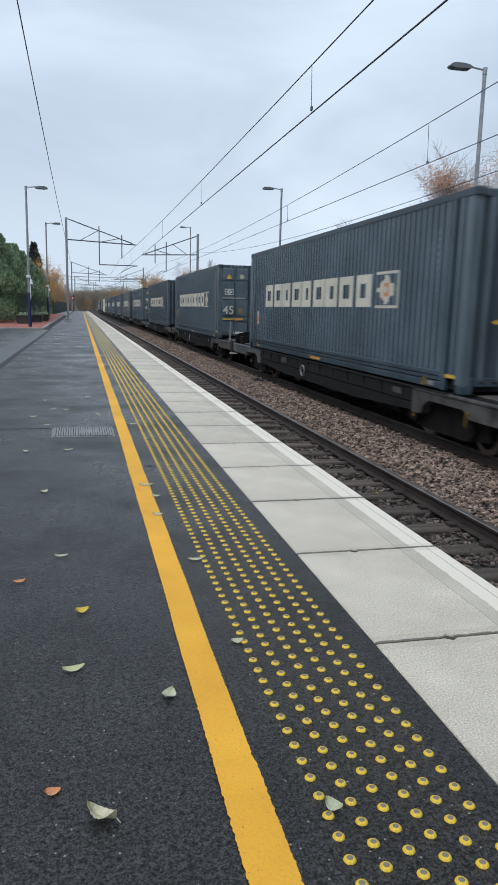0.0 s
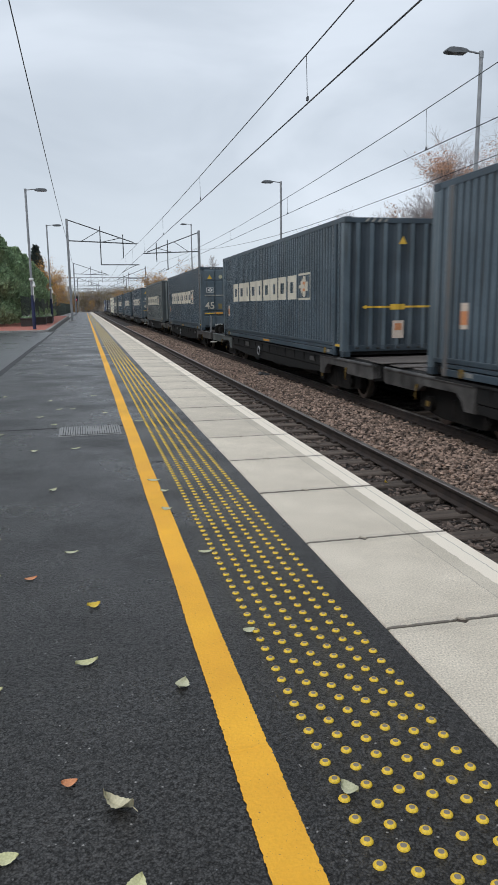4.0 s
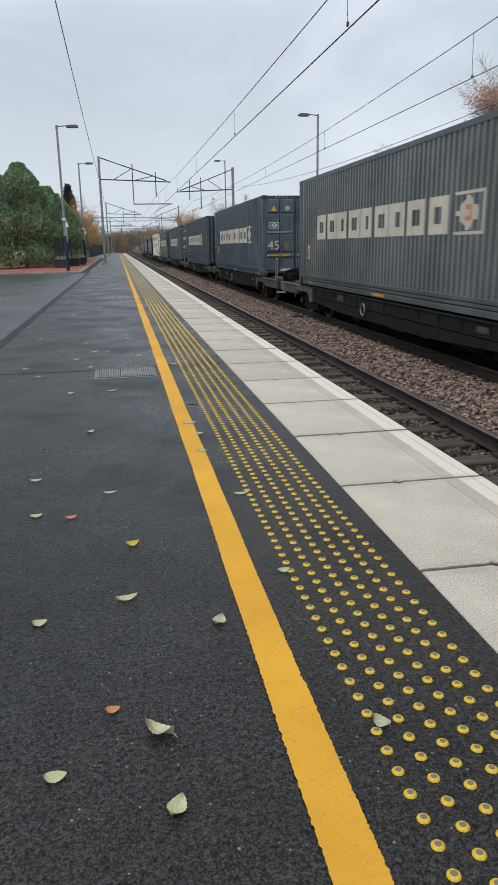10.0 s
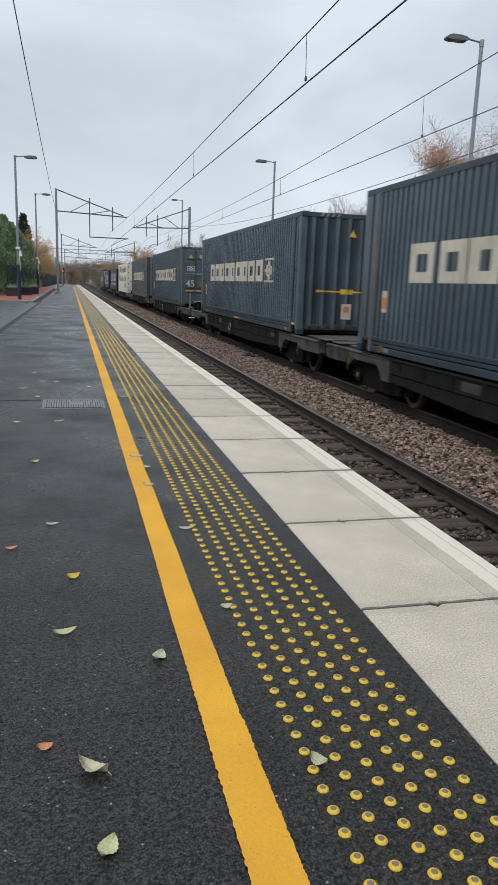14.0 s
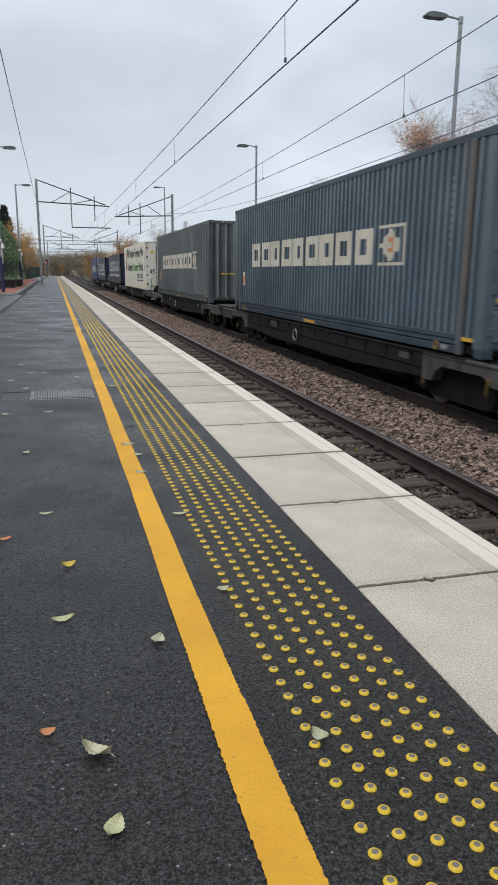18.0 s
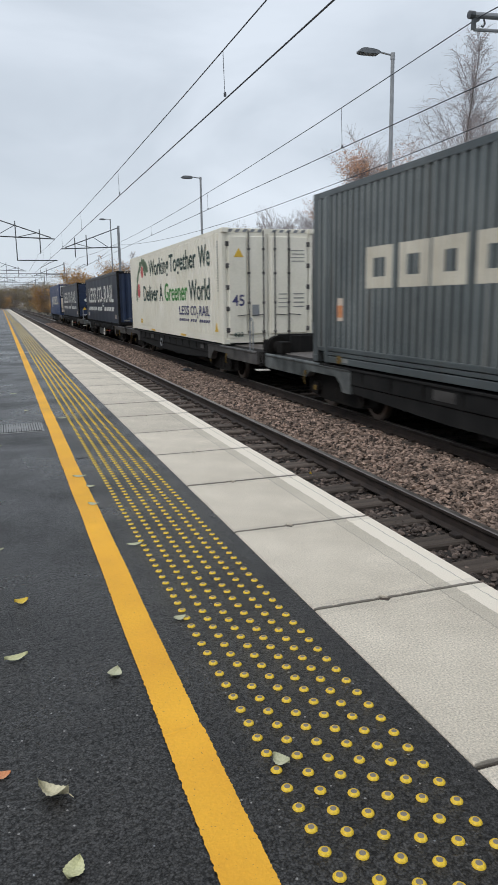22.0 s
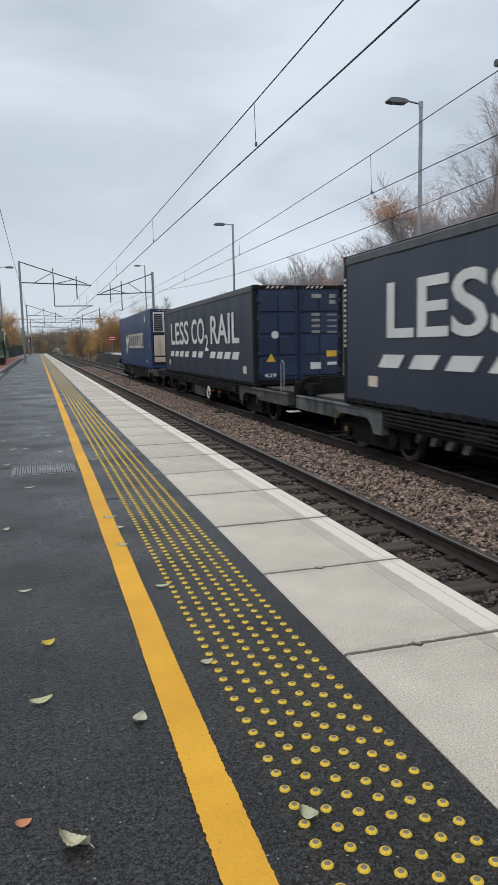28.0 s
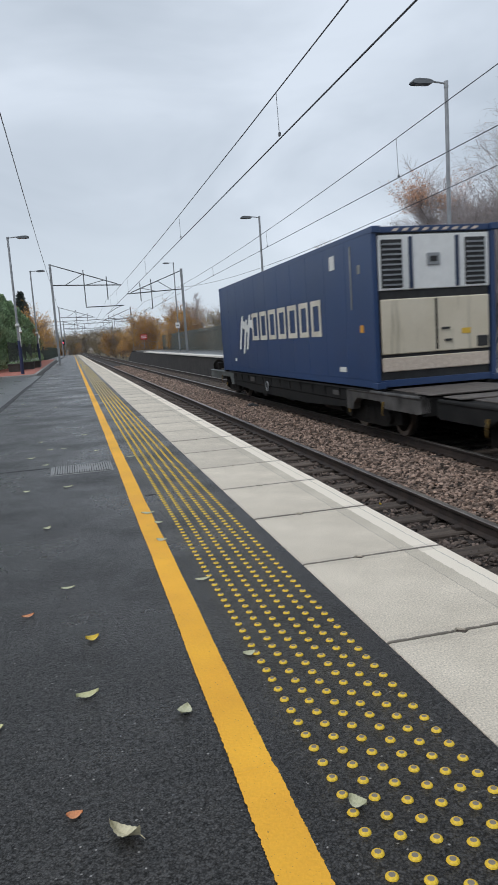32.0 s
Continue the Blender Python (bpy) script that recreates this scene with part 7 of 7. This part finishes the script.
def birch_geo(seed, height):
    """Conical birch: a leaning trunk, rising limbs that shorten upwards, and hanging twigs."""
    r = random.Random(seed)
    wood, crown = Geo(), Geo()
    spine, p, d = [], Vector((0, 0, -0.3)), Vector((0, 0, 1))
    n = 18
    for i in range(n + 1):
        spine.append(p)
        d = (d + Vector((r.gauss(0, 0.035), r.gauss(0, 0.035), 0.05))).normalized()
        p = p + d * (height + 0.3) / n
    rad = lambda u: 0.085 * (1 - u) ** 0.9 + 0.006
    for i in range(n):
        wood.tube(spine[i], spine[i + 1], rad(i / n), rad((i + 1) / n), 7, caps=False)
    for _ in range(140):
        u = 0.18 + 0.80 * r.random() ** 0.85
        i = min(int(u * n), n - 1)
        q = spine[i].lerp(spine[i + 1], u * n - i)
        th = r.uniform(0, 6.283)
        length = (0.50 * (1 - u) + 0.06) * height * r.uniform(0.6, 1.1)
        rise = 0.85 + 1.3 * u
        d = Vector((math.cos(th), math.sin(th), rise)).normalized()
        w = rad(u) * 0.30
        steps = 5
        for k in range(steps):
            d = (d + Vector((r.gauss(0, 0.10), r.gauss(0, 0.10), -0.06 + r.gauss(0, 0.05)))).normalized()
            q2 = q + d * length / steps
            crown.tube(q, q2, max(0.005, w * (1 - k / steps)), max(0.004, w * (1 - (k + 1) / steps)), 4, caps=False)
            for _ in range(4):
                s = q.lerp(q2, r.random())
                e = (d * 0.8 + Vector((r.gauss(0, 0.6), r.gauss(0, 0.6), 0.15))).normalized()
                tl = length * r.uniform(0.16, 0.34)
                for j in range(3):
                    e = (e + Vector((r.gauss(0, 0.12), r.gauss(0, 0.12), -0.20))).normalized()
                    s2 = s + e * tl / 3
                    crown.tube(s, s2, 0.0036 - 0.0007 * j, 0.0030 - 0.0007 * j, 3, caps=False)
                    if r.random() < 0.7:
                        v = (e + Vector((r.gauss(0, 0.6), r.gauss(0, 0.6), -0.4))).normalized() * tl * 0.4
                        crown.tube(s2, s2 + v, 0.0024, 0.0018, 3, caps=False)
                    if r.random() < 0.05:
                        a = Vector((r.gauss(0, 1), r.gauss(0, 1), r.gauss(0, 1))).normalized() * 0.06
                        b = a.orthogonal() * 0.6
                        crown.face([s2 - a * 0.5, s2 + b * 0.5, s2 + a * 0.5, s2 - b * 0.5], 1)
                    s = s2
            q = q2
    return wood, crown


def top_of(t):
    return max(v.co.z for ob in t.children for v in ob.data.vertices)


birch = thing("birch_tree", "bare slender birch with fine drooping twigs", "tree", "lineside trees")
w_geo, c_geo = birch_geo(5, 10.0)
part("trunk", w_geo, M["bark"], birch)
part("crown", c_geo, [M["twig"], M["leaf_brown"]], birch)
rusty = tree("autumn_tree", "thin tree still carrying rusty leaves", 11, "bark", "leaf_brown", "lineside trees", height=8, spread=0.82, leaves=6200, leaf_size=0.085, upright=0.8, stems=3, trunk_r=0.055, leaf_from=0.8)
shrub = tree("bare_shrub", "dense bare many-stemmed shrub", 17, "bark", "leaf_olive", "lineside trees", height=6.0, spread=0.7, leaves=260, leaf_size=0.07, upright=0.9, stems=4, trunk_r=0.036, low=0.1)
golden = tree("autumn_bush", "bush full of golden orange leaves", 23, "bark", "leaf_orange", "lineside bushes", height=5.5, spread=0.8, leaves=11000, leaf_size=0.095, upright=0.6, stems=3, trunk_r=0.06, low=0.1, levels=3)
olive = tree("autumn_bush", "thinning bush with olive and brown leaves", 29, "bark", "leaf_olive", "lineside bushes", height=5.5, spread=0.8, leaves=5500, leaf_size=0.095, upright=0.6, stems=3, trunk_r=0.06, low=0.1, levels=3)


def plant(base, spots, by_height=True):
    first, height = True, top_of(base) if by_height else 1.0
    for x, y, z, s, turn in spots:
        m = pose(x, y, z, 0, 0, turn)
        ob = base if first else copy_thing(base, m)
        ob.matrix_basis = m @ Matrix.Scale(s / height, 4)
        first = False


# x, y, base, height, turn
plant(birch, [(15.1, 23.0, 0.0, 10.1, 0), (18.6, 20.5, 0.0, 8.2, 80), (14.6, 20.3, 0, 7.2, 160), (19.5, 25.5, 0, 8.6, 240), (17.0, 112.0, 0, 7.5, 30), (14.0, 84.0, 0.0, 7.0, 130), (15.6, 15.5, 0, 8.0, 300)])
plant(rusty, [(18.25, 30.2, 0, 9.9, 10), (14.6, 31.0, 0, 6.3, 120), (21.0, 26.5, 0, 7.0, 40), (19, 44, 0, 6.6, 70)])
plant(shrub, [(15.2, 20.4, 0, 5.8, 0), (15.6, 25.6, 0, 6.8, 60), (16.2, 27.4, 0, 7.2, 120), (16.6, 29.6, 0, 7.0, 200), (16.3, 32.5, 0, 6.7, 30), (16.2, 35.5, 0, 6.0, 90), (18, 47, 0, 7.9, 150), (16.9, 45, 0, 7.0, 20),
              (17, 54, 0, 6.0, 10), (16.5, 61, 0, 6.0, 200), (19.0, 27.0, 0, 6.5, 330), (17.2, 14.0, 0, 7.0, 100), (16, 70, 0, 6.0, 45), (14.5, 18.5, 0, 6.0, 250), (17.5, 40, 0, 6.0, 70), (18.2, 35, 0, 7.4, 160), (19.3, 30.6, 0, 8.4, 77), (18.0, 26.0, 0, 7.6, 20)])
plant(golden, [(12.6, 17.4, 0.0, 0.62, 15), (14.2, 16.0, 0.0, 0.6, 200), (13.0, 88, -0.6, 1.1, 0), (12.3, 97, -0.8, 1.1, 50), (14.5, 104, -0.6, 1.3, 110), (11.9, 112, -0.9, 1.2, 170), (15.5, 95, -0.4, 1.35, 230), (12.5, 122, -0.8, 1.45, 290), (10.8, 134, -1.0, 1.25, 20), (9.8, 150, -1.0, 1.15, 75), (9.2, 168, -1.2, 1.2, 250), (8.8, 192, -1.2, 1.25, 130),
               (-5.6, 72, 0.1, 1.05, 0), (-5.0, 84, 0.1, 1.0, 90), (-6.5, 92, 0, 1.0, 30), (-6.0, 118, -0.5, 1.1, 60), (-7, 150, -0.8, 1.2, 10), (14, 84, 0, 0.8, 140), (-3.8, 190, -1, 0.9, 200), (1.0, 330, -1.4, 1.2, 10)], False)
plant(olive, [(16, 78, 0, 1.0, 0), (13.5, 128, -0.8, 1.3, 70), (12.0, 150, -1.0, 1.2, 140), (10.5, 165, -1.2, 1.3, 210), (11.5, 182, -1.2, 1.5, 280), (9.0, 205, -1.4, 1.4, 30), (8.0, 235, -1.4, 1.4, 100),
              (12, 225, -1.2, 1.9, 60), (-6.5, 170, -1, 1.5, 0), (-8, 210, -1, 1.8, 80), (-4.0, 245, -1.2, 1.5, 120), (-1.0, 300, -1.4, 1.6, 160), (4.0, 345, -1.5, 1.9, 220), (9, 280, -1.4, 2.0, 250),
              (-5, 330, -1.5, 2.0, 20), (13, 330, -1.5, 2.4, 75), (-12, 290, -1.4, 2.4, 130), (0, 390, -1.5, 2.6, 10), (6.5, 400, -1.5, 2.6, 90), (-6, 400, -1.5, 2.4, 200)], False)


# conifer hedge: overlapping columns of fine upright sprays
def spray(g, p, up, size, r):
    a = (Vector(up) + Vector((r.gauss(0, 0.5), r.gauss(0, 0.5), r.gauss(0, 0.3)))).normalized() * size
    b = a.orthogonal().normalized()
    b = (Matrix.Rotation(r.uniform(0, 6.28), 3, a.normalized()) @ b) * size * 0.28
    g.face([p, p + a * 0.45 + b, p + a, p + a * 0.45 - b])


def conifer(label, x, y, z, rad, h, n, size, leaf, name="conifer_tree", taper=0.75, power=2.2):
    r = random.Random(int(x * 10 + y))
    t = thing(name, label, "tree", "conifer hedge", pose(x, y, z))
    part("trunk", Geo().tube((0, 0, -0.2), (0, 0, h * 0.9), 0.14, 0.03, 8), M["bark"], t)
    g = Geo()
    for _ in range(n):
        u = r.random() ** 0.8
        prof = rad * (1 - u**power * taper) * (0.82 + 0.18 * math.sin(u * 17 + r.random())) * (1 - 0.25 * max(0.0, 0.12 - u) / 0.12)
        th = r.uniform(0, 6.283)
        lump = 0.86 + 0.22 * noise.noise((math.cos(th) * 2.0, math.sin(th) * 2.0, u * 7 + x))
        q = prof * lump * (1 - 0.25 * r.random() ** 2)
        spray(g, Vector((q * math.cos(th), q * math.sin(th), u * h)), (math.cos(th) * 0.6, math.sin(th) * 0.6, 0.9), size * r.uniform(0.6, 1.3), r)
    part("crown", g, M[leaf], t)
    return t


for x, y, rad, h, n in ((-5.7, 43.5, 1.45, 5.5, 10000), (-7.4, 42.5, 1.8, 5.4, 9000), (-5.5, 46.5, 1.35, 4.9, 7000), (-5.2, 49.8, 1.25, 4.4, 5000), (-10.0, 42.0, 2.1, 5.6, 7000), (-5.2, 53.5, 1.2, 4.0, 4500), (-5.1, 58.0, 1.2, 3.7, 4000), (-12.8, 42.0, 2.2, 5.4, 6000), (-5.0, 51.5, 1.3, 4.9, 6000), (-4.9, 56.5, 1.35, 4.8, 6000), (-4.8, 62.0, 1.4, 4.6, 5500), (-4.7, 67.0, 1.4, 4.3, 5000), (-4.6, 73.0, 1.4, 4.1, 4500)):
    conifer("tall green rounded conifer in a dense hedge", x, y, 0.15, rad * 1.2, h, int(n * 2.4), 0.16, "conifer", taper=0.72, power=3.4)
conifer("dark pointed spruce far behind the hedge", -7.8, 122.0, 0.0, 4.6, 10.6, 3600, 0.6, "conifer_dark", "spruce_tree", 1.0, 0.85)


# far woodland band behind everything
r = random.Random(41)
g = Geo()
for _ in range(26000):
    x = r.uniform(-150, 190)
    y = 430 + r.uniform(0, 60) + abs(x) * 0.2
    top = 7 + 5 * noise.noise((x * 0.03, 1.3, 0)) + 3 * noise.noise((x * 0.13, 4.0, 0))
    p = Vector((x, y, -1.6 + (top + 1.6) * r.random() ** 0.7))
    a = Vector((r.gauss(0, 1), r.gauss(0, 0.3), r.gauss(0, 1))).normalized() * r.uniform(0.6, 1.6)
    b = a.orthogonal() * 0.6
    g.face([p - a * 0.5, p + b * 0.5, p + a * 0.5, p - b * 0.5], 0 if r.random() < 0.6 else 1 if r.random() < 0.6 else 2)
tagged(part("far_woodland", g, [M["far_wood"], M["leaf_olive"], M["leaf_brown"]]), "distant brown autumn woodland along the horizon", "woodland", kind="stuff")
r = random.Random(43)
g = Geo()
for _ in range(24000):
    side = r.random() < 0.8
    y = r.uniform(20, 260)
    x = (19 + 9 * r.random() if side else -13 - 8 * r.random()) - (6 if side and y > 80 else 0)
    top = (2.3 if y < 80 else 4.2) + 1.8 * noise.noise((y * 0.11, x * 0.1, 0)) if side else 3.0 + 1.5 * noise.noise((y * 0.11, 7, 0))
    p = Vector((x, y, -1.5 + (top + 1.5) * r.random() ** 0.8))
    a = Vector((r.gauss(0, 0.5), r.gauss(0, 0.5), r.gauss(0, 1))).normalized() * r.uniform(0.3, 0.9)
    b = a.orthogonal() * 0.16
    g.face([p - a * 0.5, p + b * 0.5, p + a * 0.5, p - b * 0.5], 0 if r.random() < 0.72 else 1 if r.random() < 0.5 else 2)
tagged(part("undergrowth", g, [M["far_wood"], M["leaf_olive"], M["leaf_brown"]]), "tangled brown lineside undergrowth", "undergrowth", kind="stuff")


# ---- fallen leaves on the platform ----
def leaf(x, y, length, width, turn, curl, material, label, z=0.004, stem=False):
    g = Geo()
    n = 13
    mid, lft, rgt = [], [], []
    for i in range(n + 1):
        u = i / n
        w = width / 2 * math.sin(math.pi * u**0.85) ** 0.75 * (1 + (0.07 if i % 2 else -0.05))
        lift = curl * (2 * u - 1) ** 2
        mid.append(((u - 0.5) * length, 0, lift * 0.4))
        lft.append(((u - 0.5) * length, w, lift + curl * 0.5))
        rgt.append(((u - 0.5) * length, -w, lift + curl * 0.15))
    for i in range(n):
        g.face([mid[i], mid[i + 1], lft[i + 1], lft[i]])
        g.face([mid[i], rgt[i], rgt[i + 1], mid[i + 1]])
    if stem:
        g.tube((-length * 0.5, 0, curl * 0.4), (-length * 0.66, length * 0.03, curl * 0.2), 0.0012, 0.001, 4)
    ob = tagged(part("fallen_leaf", g, M[material], smooth=True), label, "leaf", "fallen leaves")
    ob.location, ob.rotation_euler = (x, y, z), (0, 0, radians(turn))
    return ob


K = 0.94
leaf(-0.506 * K, 1.565 * K, 0.080, 0.046, 142, 0.022, "leaf_beige", "large curled beige fallen leaf on the tarmac", stem=True)
leaf(-0.285 * K, 2.073 * K, 0.052, 0.042, 60, 0.008, "leaf_grey", "grey-green fallen leaf beside the yellow line")
leaf(-0.550 * K, 2.749 * K, 0.050, 0.040, 10, 0.010, "leaf_yellow", "bright yellow fallen leaf on the tarmac")
leaf(-0.578 * K, 2.284 * K, 0.072, 0.030, 12, 0.010, "leaf_pale", "narrow pale green fallen leaf")
leaf(0.0, 2.386 * K, 0.044, 0.032, 5, 0.006, "leaf_grey", "small pale leaf among the studs")
leaf(0.045 * K, 1.481 * K, 0.046, 0.034, -50, 0.012, "leaf_grey", "curled pale leaf resting on the studs", 0.008)
leaf(-0.622 * K, 1.675 * K, 0.038, 0.026, 0, 0.006, "leaf_rust", "rusty orange fallen leaf on the tarmac")
leaf(-0.453, 1.233, 0.056, 0.040, 60, 0.008, "leaf_pale", "pale green fallen leaf on the tarmac")
leaf(-0.705, 1.366, 0.050, 0.034, 0, 0.006, "leaf_pale", "pale oval fallen leaf")
leaf(-0.806, 2.041, 0.046, 0.034, 0, 0.008, "leaf_pale", "pale fallen leaf on the tarmac")
leaf(-0.608, 3.202, 0.062, 0.022, 4, 0.006, "leaf_grey", "thin greyish fallen leaf")
leaf(-0.766, 2.919, 0.052, 0.026, 20, 0.006, "leaf_rust", "faded pinkish fallen leaf")
leaf(-0.014, 3.06, 0.070, 0.026, 0, 0.006, "leaf_grey", "thin grey leaf at the edge of the studs")
leaf(-0.915, 2.969, 0.052, 0.034, 10, 0.006, "leaf_pale", "pale fallen leaf on the tarmac")
leaf(-0.968, 3.462, 0.055, 0.03, 5, 0.006, "leaf_grey", "greyish fallen leaf on the tarmac")
LITTER = random.Random(12)
for x, y in ((-0.825, 7.95), (-0.68, 7.93), (-0.835, 6.89), (-0.997, 7.43), (-0.342, 7.545), (-0.62, 5.667), (-0.934, 5.643), (-1.52, 9.28), (-1.27, 6.47), (-0.956, 8.71),
             (-0.081, 4.18), (-0.11, 3.79), (-1.43, 6.94), (-0.033, 6.89), (-0.443, 9.05), (-0.739, 4.38), (-0.117, 4.46), (-1.3, 12.5), (-0.9, 14.0), (-1.6, 15.5)):
    leaf(x, y, LITTER.uniform(0.05, 0.085), LITTER.uniform(0.025, 0.045), LITTER.uniform(-40, 40), 0.008, "leaf_grey", "small pale fallen leaf farther along the platform")
g = Geo()
for _ in range(260):
    x, y = LITTER.uniform(-1.6, 0.45), LITTER.uniform(0.9, 7.5)
    s = LITTER.uniform(0.0008, 0.0022)
    g.box(x - s, x + s, y - s, y + s, -0.001, s * 0.9, s * 0.3)
tagged(part("grit", g, M["trim_grey"], platform, "pale grit on the tarmac"), kind="stuff")
t = leaf(2.95, 7.75, 0.05, 0.04, 70, 0.02, "leaf_yellow", "yellow leaf caught on a sleeper", -1.03)

# ---- tactile studs ----
for x, y in near_studs:
    s = part("stud", stud_me, None, platform)
    s.location = (x, y, 0)
rest = [p for p in studs if p not in set(near_studs)]
sv = np.array([v.co for v in stud_me.vertices])
sf = [tuple(p.vertices) for p in stud_me.polygons]
sm = [p.material_index for p in stud_me.polygons]
fine = [p for p in rest if p[1] < 16]
g = Geo()
for x, y in fine:
    i = len(g.v)
    g.v += [(a + x, b + y, c) for a, b, c in sv]
    g.f += [tuple(i + q for q in f) for f in sf]
    g.m += sm
for x, y in rest:
    if y >= 16:
        i = len(g.v)
        for z, r in ((0.0, 0.0125), (0.0042, 0.0085)):
            g.v += [(x + r * a, y + r * b, z) for a, b in ((1, 0), (0.31, 0.95), (-0.81, 0.59), (-0.81, -0.59), (0.31, -0.95))]
        g.f += [(i + q, i + (q + 1) % 5, i + 5 + (q + 1) % 5, i + 5 + q) for q in range(5)] + [tuple(i + 5 + q for q in range(5))]
        g.m += [0] * 5 + [1]
tagged(part("far_studs", g, [M["stud_yellow"], M["stud_top"]], platform), kind="stuff")


# ---- what moves ----
def motions():
    """The train rolls by, its wheels turning with the way it covers."""
    times = [k * 1.0 for k in range(33)]
    fast = [k / 15 for k in range(481)]
    for c, wag, load in train:
        rows = [(t, pose(TRACK_2, tail(c) - run(t), DECK)) for t in times]
        walk(wag, rows)
        walk(load, rows)
        for ws in wag.children:
            if ws.name.split(".")[0] == "wheelset":
                x, y, z = ws.location
                walk(ws, [(t, pose(x, y, z, math.degrees(run(t) / 0.365) % 360.0)) for t in fast])


motions()
